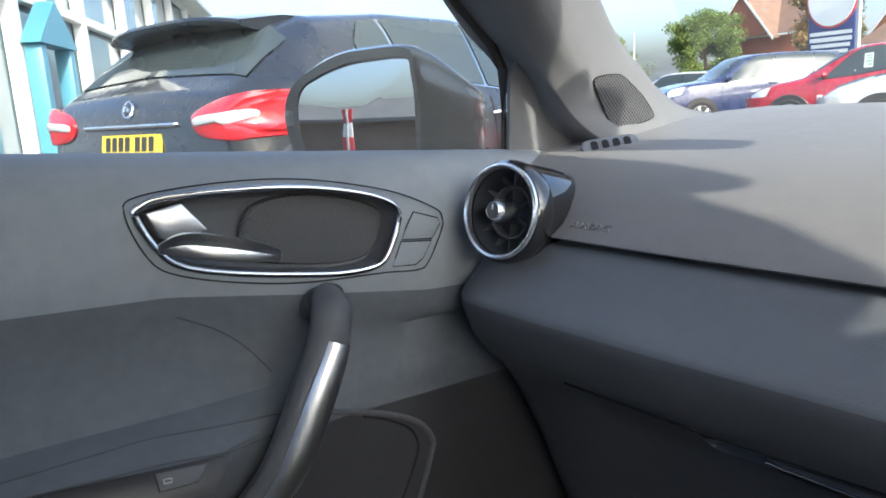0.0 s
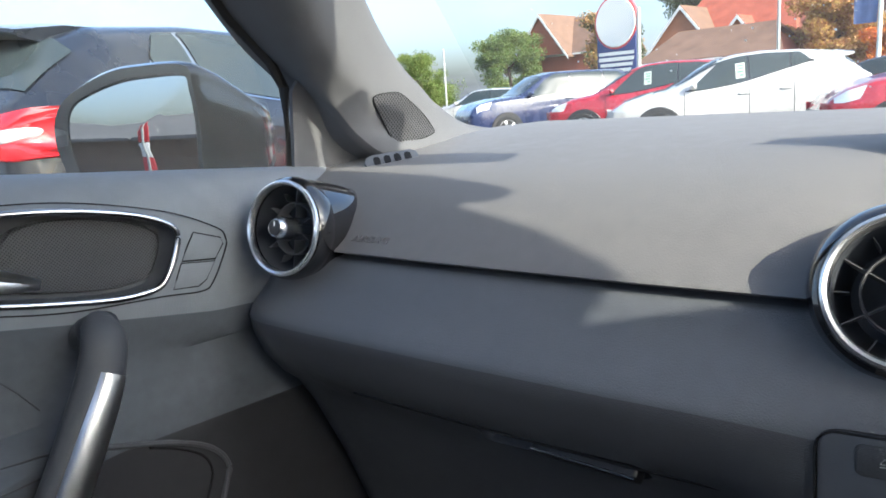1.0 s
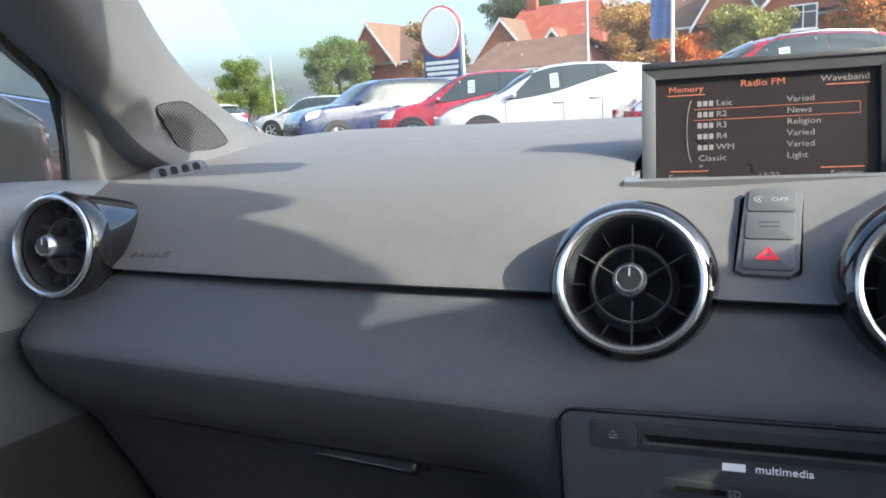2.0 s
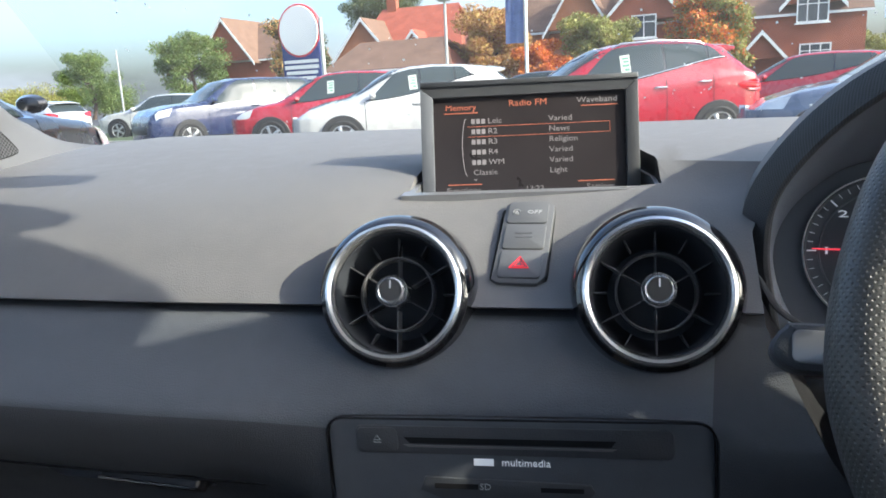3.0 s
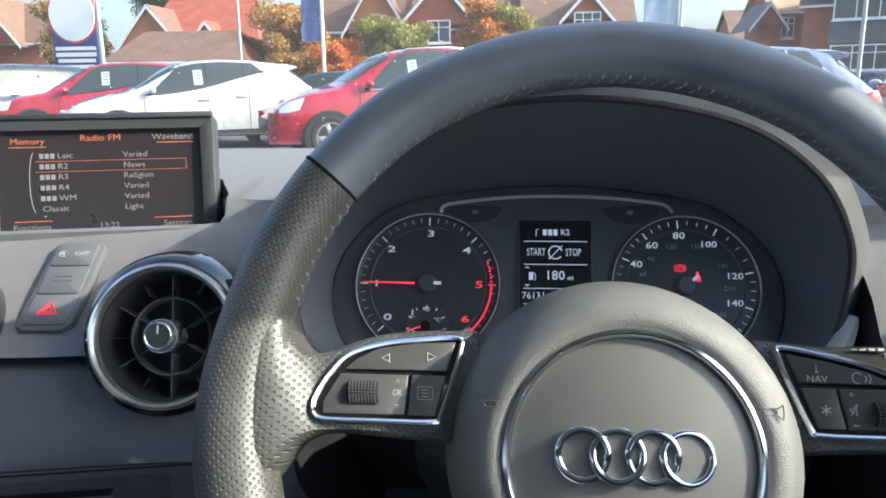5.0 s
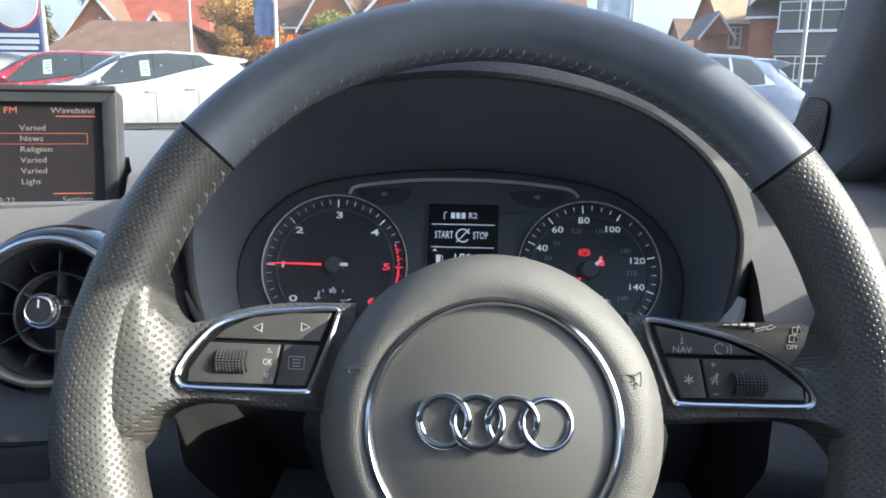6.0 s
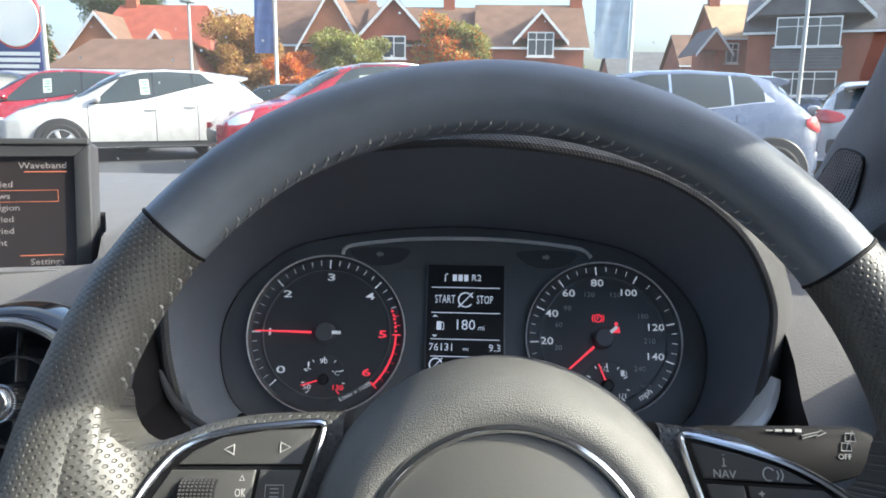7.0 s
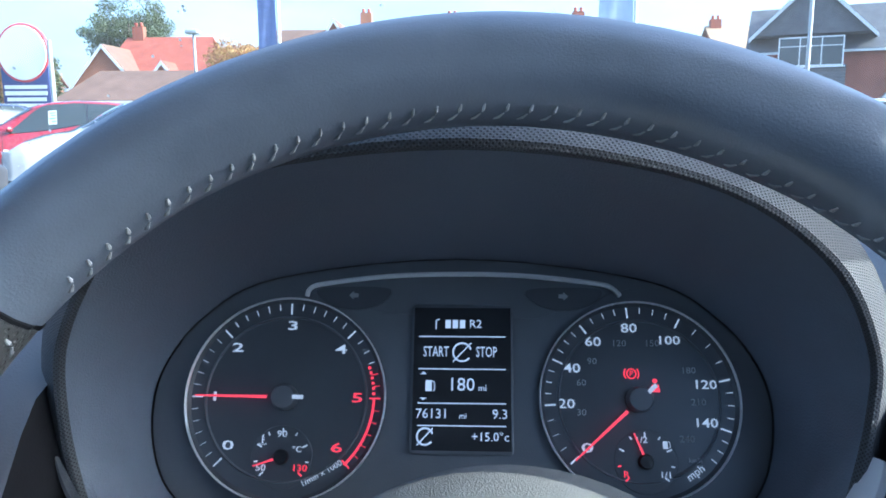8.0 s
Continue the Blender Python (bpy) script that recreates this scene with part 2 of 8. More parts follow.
def loft(bm, rings, closed=True, caps=False, mi=0):
    """Skins rings of points. UV: metres along the rings and around them."""
    uv = bm.loops.layers.uv.verify()
    vs = [[bm.verts.new(p) for p in r] for r in rings]
    run = [0.0]
    for a, b in zip(rings, rings[1:]):
        run.append(run[-1] + sum((Vector(q) - Vector(p)).length for p, q in zip(a, b)) / len(a))
    m = len(rings[0])
    arc = [0.0]
    mid = rings[len(rings) // 2]
    for j in range(m):
        arc.append(arc[-1] + (Vector(mid[(j + 1) % m]) - Vector(mid[j])).length)
    for i in range(len(vs) - 1):
        for j in range(m if closed else m - 1):
            k = (j + 1) % m
            try:
                f = bm.faces.new((vs[i][j], vs[i][k], vs[i + 1][k], vs[i + 1][j]))
            except ValueError:
                continue
            f.material_index = mi
            for lp, (x, y) in zip(f.loops, ((run[i], arc[j]), (run[i], arc[j + 1]), (run[i + 1], arc[j + 1]), (run[i + 1], arc[j]))):
                lp[uv].uv = (x, y)
    if caps and closed:
        for r in (vs[0], vs[-1]):
            bm.faces.new(r).material_index = mi
    return vs


def tube(bm, pts, r, n=10, closed=False, flat=1.0, up=(0, 0, 1), mi=0):
    """A round (or flattened) rod along points; r is a radius or a list of them."""
    p = [Vector(q) for q in pts]
    k = len(p)
    rs = r if isinstance(r, (list, tuple)) else [r] * k
    rings = []
    for i in range(k):
        a, b = (p[i - 1], p[(i + 1) % k]) if closed else (p[max(i - 1, 0)], p[min(i + 1, k - 1)])
        d = (b - a).normalized()
        s = d.cross(Vector(up))
        s = s.normalized() if s.length > 1e-5 else d.orthogonal().normalized()
        w = s.cross(d)
        rings.append([p[i] + rs[i] * (math.cos(t) * s + flat * math.sin(t) * w) for t in (2 * math.pi * j / n for j in range(n))])
    if closed:
        rings.append(rings[0])
        vs = loft(bm, rings, True, False, mi)
        bmesh.ops.remove_doubles(bm, verts=bm.verts, dist=1e-7)
    else:
        loft(bm, rings, True, True, mi)
    return bm


def lathe(bm, profile, m=None, n=48, mi=0):
    """Turns a profile of (radius, height) round the z axis of m."""
    m = m or Matrix()
    rings = [[m @ Vector((max(r, 1e-4) * math.cos(t), max(r, 1e-4) * math.sin(t), h)) for t in (2 * math.pi * j / n for j in range(n))] for r, h in profile]
    if profile[0][0] > 1e-3 and profile[-1][0] > 1e-3:
        loft(bm, rings + rings[:1], True, False, mi)
        bmesh.ops.remove_doubles(bm, verts=bm.verts, dist=1e-7)
    else:
        loft(bm, rings, True, True, mi)
    return bm


def prism(bm, outline, z0, z1, m=None, bevel=0.0, mi=0):
    """An extruded outline (x, y) from z0 to z1, its upper edge drawn in by bevel."""
    m = m or Matrix()
    pts = [Vector((p[0], p[1])) for p in outline]
    c = sum(pts, Vector((0, 0))) / len(pts)
    k = len(pts)
    area = sum(pts[i].x * pts[(i + 1) % k].y - pts[(i + 1) % k].x * pts[i].y for i in range(k))
    sgn = 1 if area > 0 else -1

    def inset(d):
        res = []
        for i in range(k):
            a, b, e = pts[i - 1], pts[i], pts[(i + 1) % k]
            n1, n2 = (b - a).orthogonal().normalized(), (e - b).orthogonal().normalized()
            nn = n1 + n2
            nn = nn.normalized() if nn.length > 1e-6 else n1
            res.append(b + nn * d * sgn)
        return res
    rings = [(pts, z0)]
    if bevel:
        rings += [(pts, z1 - bevel), (inset(bevel * 0.3), z1 - bevel * 0.3), (inset(bevel), z1)]
    else:
        rings += [(pts, z1)]
    loft(bm, [[m @ Vector((p.x, p.y, z)) for p in r] for r, z in rings], True, True, mi)
    return bm


def rrect(w, h, r, n=4, cx=0.0, cy=0.0):
    """A rectangle with rounded corners, as an outline."""
    out = []
    for sx, sy, a0 in ((1, 1, 0), (-1, 1, 90), (-1, -1, 180), (1, -1, 270)):
        for j in range(n + 1):
            a = radians(a0 + 90 * j / n)
            out.append((cx + sx * (w / 2 - r) + r * math.cos(a), cy + sy * (h / 2 - r) + r * math.sin(a)))
    return out


def box(bm, c, s, m=None, bevel=0.0, mi=0):
    """A block with centre c and size s, optionally with rounded edges."""
    m = m or Matrix()
    tmp = bmesh.ops.create_cube(bm, size=1.0, matrix=m @ Matrix.Translation(c) @ Matrix.Diagonal((*s, 1)))
    fs = list({f for v in tmp["verts"] for f in v.link_faces})
    for f in fs:
        f.material_index = mi
    if bevel:
        bmesh.ops.bevel(bm, geom=list({e for v in tmp["verts"] for e in v.link_edges}), offset=bevel, segments=2, profile=0.5, affect="EDGES")
    return bm


def lettering(text, size, m, material, parent, name="lettering", align="CENTER", depth=0.0002, shear=0.0, stretch=1.0, bold=0.0):
    """A word in the built-in font as one mesh, standing on the x-y plane of m."""
    cu = bpy.data.curves.new("word", "FONT")
    cu.body, cu.size, cu.extrude, cu.align_x, cu.align_y, cu.shear, cu.resolution_u = text, size, depth, align, "CENTER", shear, 2
    cu.offset = size * bold
    ob = bpy.data.objects.new("word", cu)
    me = bpy.data.meshes.new_from_object(ob)
    bpy.data.objects.remove(ob)
    me.transform(m @ Matrix.Diagonal((stretch, 1, 1, 1)))
    me.materials.clear()
    me.materials.append(material)
    res = new(name, me)
    res.parent = parent
    return res


def bars(m, material, parent, rects, name="marking", z=0.0, h=0.0003):
    """Flat printed bars: (x, y, w, h) each, one mesh."""
    bm = bmesh.new()
    for x, y, w, hh in rects:
        prism(bm, [(x - w / 2, y - hh / 2), (x + w / 2, y - hh / 2), (x + w / 2, y + hh / 2), (x - w / 2, y + hh / 2)], z, z + h, m)
    return part(name, bm, material, parent)


def smooth01(a, b, x):
    t = min(1.0, max(0.0, (x - a) / (b - a)))       # a may lie above b: then it falls
    return t * t * (3 - 2 * t)


def lerp_table(table, x):
    for (a, p), (b, q) in zip(table, table[1:]):
        if x <= b:
            t = max(0.0, (x - a) / (b - a))
            return p + (q - p) * t
    return table[-1][1]



def cut(ob, cutters):
    """Takes the cutters' solids out of ob's mesh for good."""
    obs = []
    for bm in cutters:
        bmesh.ops.recalc_face_normals(bm, faces=bm.faces)
        me = bpy.data.meshes.new("cutter")
        bm.to_mesh(me)
        bm.free()
        c = new("cutter", me)
        md = ob.modifiers.new("cut", "BOOLEAN")
        md.operation, md.object, md.solver = "DIFFERENCE", c, "EXACT"
        obs.append(c)
    dg = bpy.context.evaluated_depsgraph_get()
    me = bpy.data.meshes.new_from_object(ob.evaluated_get(dg))
    ob.modifiers.clear()
    old = ob.data
    ob.data = me
    bpy.data.meshes.remove(old)
    for c in obs:
        bpy.data.objects.remove(c)
    finish(ob)


# ================= the car's cabin =================
CX = -0.36          # the car's middle line
WHEEL = facing((-0.002, -0.0316, 0.917), 0, 24)
CLUSTER = facing((-0.021, 0.222, 0.905), 0, 25)
VENT_POSES = [((-0.436, 0.053, 0.901), 14, 22), ((-0.269, 0.077, 0.904), 9, 20),
              ((-0.936, -0.022, 0.914), 12, 12), ((0.259, 0.075, 0.902), -10, 12)]
VENTS = [facing(*p) for p in VENT_POSES]
SCREEN = facing((-0.385, 0.222, 0.992), 15, 12)

# ---- dashboard ----
GROOVE = [(-1.12, -0.02), (-1.0, -0.006), (-0.94, -0.004), (-0.88, 0.0), (-0.74, 0.013), (-0.59, 0.031), (-0.45, 0.052), (-0.27, 0.077), (0.0, 0.1), (0.15, 0.1), (0.3, 0.07), (0.42, 0.05)]


def dash_section(x):
    o = lerp_table(GROOVE, x)
    c = math.exp(-((x - CX) / 0.13) ** 4)          # the middle, where the console drops straight down
    d = smooth01(-0.2, -0.12, x)                   # the driver's side
    k = 0.026 * c
    top = [(0.56, 0.95), (0.52, 0.985), (0.42, 0.984), (0.30, 0.979), (0.20 + k, 0.9695), (o + 0.11 + k, 0.957), (o + 0.082 + k, 0.9475),
           (o + 0.058 + k, 0.9345), (o + 0.036 + k, 0.919), (o + 0.018 + 0.5 * k, 0.901), (o + 0.006 + 0.3 * k, 0.893), (o + 0.004, 0.8905),
           (o + 0.007, 0.8888), (o + 0.02, 0.8878), (o + 0.02, 0.8845), (o + 0.009, 0.8832), (o + 0.003, 0.881),
           (o - 0.004, 0.8705), (o - 0.018, 0.8535), (o - 0.034, 0.838)]
    low_p = [(o - 0.0425, 0.830), (o - 0.0455, 0.8245), (o - 0.0435, 0.811), (o - 0.034, 0.785), (o - 0.018, 0.764), (o + 0.0, 0.748), (o + 0.02, 0.715), (o + 0.05, 0.65), (o + 0.1, 0.52)]
    low_c = [(o - 0.036, 0.830), (o - 0.038, 0.818), (o - 0.041, 0.80), (o - 0.044, 0.778), (o - 0.047, 0.755), (o - 0.05, 0.73), (o - 0.054, 0.70), (o - 0.06, 0.64), (o - 0.07, 0.52)]
    low = [(a[0] * (1 - c) + b[0] * c, a[1] * (1 - c) + b[1] * c) for a, b in zip(low_p, low_c)]
    turn = 0.05 * max(0.0, (-0.955 - x) / 0.075) ** 2          # the lower front rounds off before it meets the door
    return [Vector((x, y + turn * smooth01(0.9, 0.86, z) if y < 0.3 else y, z)) for y, z in top + low + [(0.56, 0.52)]]


dashboard = thing("dashboard", "dark grey soft-touch dashboard with a recessed dividing groove", "dashboard", Matrix.Translation((CX, 0.3, 0.9)))


def keep_world(ob):
    """Keeps a part that was built in world metres in place under a thing that stands elsewhere."""
    ob.matrix_parent_inverse = ob.parent.matrix_world.inverted()
    return ob


bpy.context.view_layer.update()
bm = bmesh.new()
xs = [-1.03 + i * (1.345 / 110) for i in range(111)]
loft(bm, [dash_section(x) for x in xs], True, True)
dash = part("dash_pad", bm, M_DASH, dashboard)
keep_world(dash)
cutters = []
for vm in VENTS:
    c = bmesh.new()
    lathe(c, [(0.0, -0.06), (0.041, -0.06), (0.0465, -0.012), (0.0465, 0.08), (0.0, 0.08)], vm, 40)
    cutters.append(c)
c = bmesh.new()                                     # the well the screen rises from
prism(c, [(-0.1, -0.0345), (0.0955, -0.0375), (0.0965, 0.0), (0.085, 0.055), (-0.082, 0.055), (-0.0985, 0.0)], -0.06, 0.2,
      facing((-0.379, 0.212, 0.951), 15, 88))
cutters.append(c)
c = bmesh.new()                                     # the binnacle's opening
arch = [(-0.14, 0.775), (-0.172, 0.82), (-0.192, 0.855), (-0.207, 0.882), (-0.215, 0.93), (-0.19, 0.985), (-0.12, 1.03), (-0.015, 1.05), (0.09, 1.03), (0.15, 0.985), (0.178, 0.93), (0.172, 0.85), (0.14, 0.775)]
loft(c, [[Vector((x, y, z)) for x, z in arch] for y in (-0.3, 0.30)], True, True)
cutters.append(c)
c = bmesh.new()                                     # the radio's aperture
RADIO = facing((-0.349, 0.0245, 0.7745), 8.6, 2) @ Matrix.Rotation(radians(1.9), 4, "Z")
prism(c, rrect(0.2405, 0.1165, 0.0115), -0.02, 0.08, RADIO)
cutters.append(c)
c = bmesh.new()                                     # the hazard panel's aperture
HAZARD = facing((-0.3655, 0.1235, 0.9235), 6, 56)
prism(c, rrect(0.04, 0.078, 0.006), -0.02, 0.05, HAZARD)
cutters.append(c)
c = bmesh.new()                                     # the glovebox handle's hollow
GLOVE = facing((-0.655, 0.0135, 0.7525), 4, -44)
prism(c, rrect(0.15, 0.03, 0.01), -0.018, 0.04, GLOVE)
cutters.append(c)
cut(dash, cutters)
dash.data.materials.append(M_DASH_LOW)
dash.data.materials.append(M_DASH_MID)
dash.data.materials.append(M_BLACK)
# Darker copies on faces low down and in the groove: shade put into colour.
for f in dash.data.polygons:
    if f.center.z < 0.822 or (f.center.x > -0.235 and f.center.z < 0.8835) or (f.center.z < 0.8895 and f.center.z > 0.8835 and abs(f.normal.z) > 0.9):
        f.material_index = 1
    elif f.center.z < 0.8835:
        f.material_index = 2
    if -0.3 < f.center.x < 0.3 and abs(f.normal.x) > 0.6:       # the cheeks beside the binnacle, blackened by facing: painted shade
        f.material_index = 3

# seams of the glovebox lid
bm = bmesh.new()
for x0, x1, z in ((-0.86, -0.5, 0.7635),):
    pts = []
    for i in range(25):
        x = x0 + (x1 - x0) * i / 24
        o = lerp_table(GROOVE, x)
        pts.append((x, o - 0.0182, z))
    tube(bm, pts, 0.0012, 6)
keep_world(part("glovebox_seam", bm, M_DEEP, dashboard))
bm = bmesh.new()
prism(bm, rrect(0.146, 0.027, 0.009), -0.017, -0.012, GLOVE)
keep_world(part("handle_hollow", bm, M_DEEP, dashboard))
bm = bmesh.new()
prism(bm, rrect(0.088, 0.016, 0.004, cx=0.026, cy=0.001), -0.012, 0.002, GLOVE, 0.002)
keep_world(part("glovebox_handle", bm, M_BLACK, dashboard))
bm = bmesh.new()
tube(bm, [GLOVE @ Vector((x, 0.0085, 0.0025)) for x in (-0.017, 0.02, 0.069)], 0.0011, 8)
keep_world(part("handle_trim", bm, M_CHROME, dashboard, "thin chrome strip"))
# embossed airbag word
lettering("AIRBAG", 0.0105, facing((-0.862, 0.0195, 0.9015), 6, 42), M_DASH, dashboard, "airbag_lettering", shear=0.25, stretch=1.25, depth=0.0011)
keep_world(bpy.data.objects["airbag_lettering"])
# windscreen demister slots at the dash's outer end
bm = bmesh.new()
DEM = frame_of((-0.958, 0.1395, 0.9635), (0.51, 0.86, 0.09), (-0.62, 0.2, 0.6))
prism(bm, rrect(0.062, 0.021, 0.0102, 6), -0.02, 0.0012, DEM, 0.0015)
keep_world(part("demister_outlet", bm, M_DASH_MID, dashboard))
for i in range(4):
    bm = bmesh.new()
    prism(bm, rrect(0.0075, 0.0125, 0.0035, cx=-0.017 + i * 0.0118, cy=0.0), 0.0, 0.0019, DEM)
    keep_world(part("demister_slot", bm, M_DEEP, dashboard))


# ---- round air vents ----
def air_vent(m, label):
    v = thing("air_vent", label, "air vent", m, "round air vents")
    R = 0.0455
    bm = bmesh.new()
    lathe(bm, [(R - 0.002, 0.005), (R + 0.0005, 0.004), (R + 0.003, 0.0), (R + 0.0045, -0.006), (R + 0.0035, -0.014), (R - 0.001, -0.03), (0.036, -0.045), (0.02, -0.052), (0.019, -0.05), (0.034, -0.043), (R - 0.004, -0.025), (R - 0.003, 0.003)], n=64)
    part("housing", bm, M_GLOSS, v, "piano-black surround")
    bm = bmesh.new()
    lathe(bm, [(0.0455, 0.001), (0.0462, 0.0035), (0.0455, 0.0062), (0.0437, 0.0072), (0.0418, 0.0062), (0.0408, 0.0035), (0.0405, 0.0005), (0.0425, -0.001)], n=72)
    part("chrome_ring", bm, M_RING, v, "bright chrome ring")
    bm = bmesh.new()
    lathe(bm, [(0.0, -0.034), (0.03, -0.034), (0.0385, -0.022), (0.0402, -0.002), (0.0412, -0.002), (0.04, -0.036), (0.0, -0.04)], n=48)
    part("backing", bm, M_WELL, v)
    bm = bmesh.new()
    lathe(bm, [(0.0240, -0.0115), (0.0248, -0.0105), (0.0256, -0.0115), (0.0254, -0.024), (0.0242, -0.024)], n=56)
    part("inner_ring", bm, M_VANE, v)
    for i in range(12):
        a = 2 * math.pi * i / 12 + math.pi / 2
        r0, r1 = (0.011, 0.0405) if i % 2 == 0 else (0.0305, 0.0405)
        bm = bmesh.new()
        prism(bm, [(r0, -0.00035), (r1, -0.00035), (r1, 0.00035), (r0, 0.00035)], -0.028, -0.0135 if i % 2 == 0 else -0.016, Matrix.Rotation(a, 4, "Z"))
        part("vane", bm, M_VANE, v)
    bm = bmesh.new()
    lathe(bm, [(0.0098, -0.014), (0.0101, -0.012), (0.0101, 0.0095), (0.0092, 0.0108), (0.0086, 0.0138), (0.0078, 0.0146), (0.0074, 0.0142), (0.0074, -0.014)], n=40)
    knob = part("knob", bm, M_RING, v, "knurled aluminium knob")
    bm = bmesh.new()
    for i in range(44):
        box(bm, (0.0102, 0, 0.001), (0.0007, 0.0008, 0.016), Matrix.Rotation(2 * math.pi * i / 44, 4, "Z"))
    part("knurling", bm, M_CHROME, knob)
    bm = bmesh.new()
    lathe(bm, [(0.0, 0.0143), (0.0068, 0.0143), (0.0075, 0.0137), (0.0075, 0.004), (0.0, 0.004)], n=32)
    part("knob_cap", bm, M_KEY, knob, "dark cap with a white pointer")
    bars(Matrix(), M_WHITE_PRINT, knob, [(0, 0.0038, 0.0009, 0.005)], "pointer", 0.0145)
    return v


vent_labels = ["round chrome-ringed air vent set in the dashboard centre", "round chrome-ringed air vent beside the steering wheel",
               "round chrome-ringed air vent at the passenger's end", "round chrome-ringed air vent at the driver's door"]
for vm, lb in zip(VENTS, vent_labels):
    air_vent(vm, lb)
# gloss trumpet-shaped collars that run from the outer vents back into the dash
for vm, nm in ((VENTS[2], 1), (VENTS[3], -1), (VENTS[0], 1), (VENTS[1], 1)):
    bm = bmesh.new()
    slim = ((0.0466, 0.003, 0.0), (0.0478, 0.0015, 0.0), (0.0484, -0.005, 0.0), (0.0484, -0.025, 0.0005), (0.0475, -0.05, 0.001), (0.0445, -0.08, 0.002))
    stations = slim if vm in (VENTS[2], VENTS[3]) else ((0.0466, 0.003, 0.0), (0.0495, 0.0015, 0.0), (0.0525, -0.005, 0.001), (0.0545, -0.02, 0.003), (0.0545, -0.045, 0.006), (0.049, -0.075, 0.01))
    loft(bm, [[vm @ Vector((r * math.cos(t), r * math.sin(t) + sh, h)) for t in (2 * math.pi * j / 56 for j in range(56))] for r, h, sh in stations], True, False)
    keep_world(part("vent_collar", bm, M_GLOSS, dashboard, "piano-black vent collar"))

# ---- hazard and stop-start button panel ----
hz = thing("button_panel", "dark button panel with red hazard triangle", "switch panel", HAZARD)
bm = bmesh.new()
prism(bm, [(-0.0185, -0.037), (-0.0165, 0.037), (-0.012, 0.041), (0.0145, 0.041), (0.0195, 0.036), (0.0185, -0.034), (0.0135, -0.0405), (-0.0135, -0.0405)], -0.012, 0.0005, None, 0.001)
part("bezel", bm, M_BUTTON, hz)
for name, y0, y1 in (("stop_start_button", 0.0165, 0.038), ("blank_button", -0.0095, 0.0155), ("hazard_button", -0.0365, -0.0105)):
    bm = bmesh.new()
    prism(bm, rrect(0.030, y1 - y0, 0.003, cx=0.0005, cy=(y0 + y1) / 2), -0.006, 0.0018, None, 0.001)
    b = part(name, bm, M_BUTTON, hz)
    if name == "stop_start_button":
        lettering("OFF", 0.0052, Matrix.Translation((0.0055, 0.0275, 0.0019)), M_ICON, b, stretch=1.2)
        bm = bmesh.new()
        tube(bm, [(-0.0075 + 0.0028 * math.cos(a), 0.0275 + 0.0028 * math.sin(a), 0.002) for a in (i * math.pi / 8 + 0.3 for i in range(14))], 0.00035, 5)
        part("stop_start_icon", bm, M_ICON, b)
        lettering("A", 0.0042, Matrix.Translation((-0.0075, 0.0275, 0.0019)), M_ICON, b)
    if name == "blank_button":
        bars(Matrix(), M_VANE, b, [(0, 0.006, 0.012, 0.0012), (-0.003, 0.002, 0.006, 0.0012), (0.004, 0.002, 0.005, 0.0012)], z=0.0019)
    if name == "hazard_button":
        for r0 in (0.0068, 0.0036):
            bm = bmesh.new()
            tri = [(r0 * math.cos(radians(a)) * 1.12, -0.0245 + r0 * math.sin(radians(a)), 0.0021) for a in (90, 210, 330)]
            tube(bm, tri, 0.00055 if r0 > 0.005 else 0.0004, 6, closed=True)
            part("triangle_mark", bm, M_RED_GLOW, b, "red warning triangle")

# ---- radio with disc slot ----
radio = thing("radio_unit", "dark grey built-in radio with a disc slot", "radio", RADIO)
bm = bmesh.new()
prism(bm, rrect(0.238, 0.114, 0.011), -0.018, 0.0, None, 0.002)
part("faceplate", bm, M_PLATE_FACE, radio)
bm = bmesh.new()
tube(bm, [(x, y, 0.0012) for x, y in rrect(0.2395, 0.1155, 0.0115, 6)], 0.0008, 6, closed=True)
part("surround", bm, M_DEEP, radio)
bm = bmesh.new()
prism(bm, rrect(0.196, 0.0185, 0.004, cx=-0.002, cy=0.0435), -0.004, 0.001, None, 0.0008)
part("disc_bezel", bm, M_DASH_LOW, radio)
bm = bmesh.new()
prism(bm, [(-0.068, 0.0455), (0.063, 0.0455), (0.06, 0.0415), (-0.064, 0.0415)], -0.002, 0.0014)
part("disc_slot", bm, M_DEEP, radio)
bm = bmesh.new()
prism(bm, [(-0.068, 0.0405), (0.063, 0.0405), (0.0605, 0.0392), (-0.065, 0.0392)], 0.0, 0.0017)
part("slot_lip", bm, M_DASH, radio)
bm = bmesh.new()
prism(bm, rrect(0.027, 0.0165, 0.004, cx=-0.0855, cy=0.0435), -0.002, 0.0016, None, 0.0006)
ej = part("eject_button", bm, M_DASH_LOW, radio)
bm = bmesh.new()
tube(bm, [(-0.0855 - 0.0022, 0.0435, 0.0019), (-0.0855 + 0.0022, 0.0435, 0.0019), (-0.0855, 0.0468, 0.0019)], 0.00035, 5, closed=True)
tube(bm, [(-0.0855 - 0.0024, 0.042, 0.0019), (-0.0855 + 0.0024, 0.042, 0.0019)], 0.00035, 5)
part("eject_icon", bm, M_ICON, ej)
lettering("multimedia", 0.0068, Matrix.Translation((0.0085, 0.0295, 0.0003)), M_WHITE_PRINT, radio, "lettering")
bars(Matrix(), M_WHITE_PRINT, radio, [(-0.0178, 0.0295, 0.0125, 0.0046)], "maker_mark", 0.0001)
bm = bmesh.new()
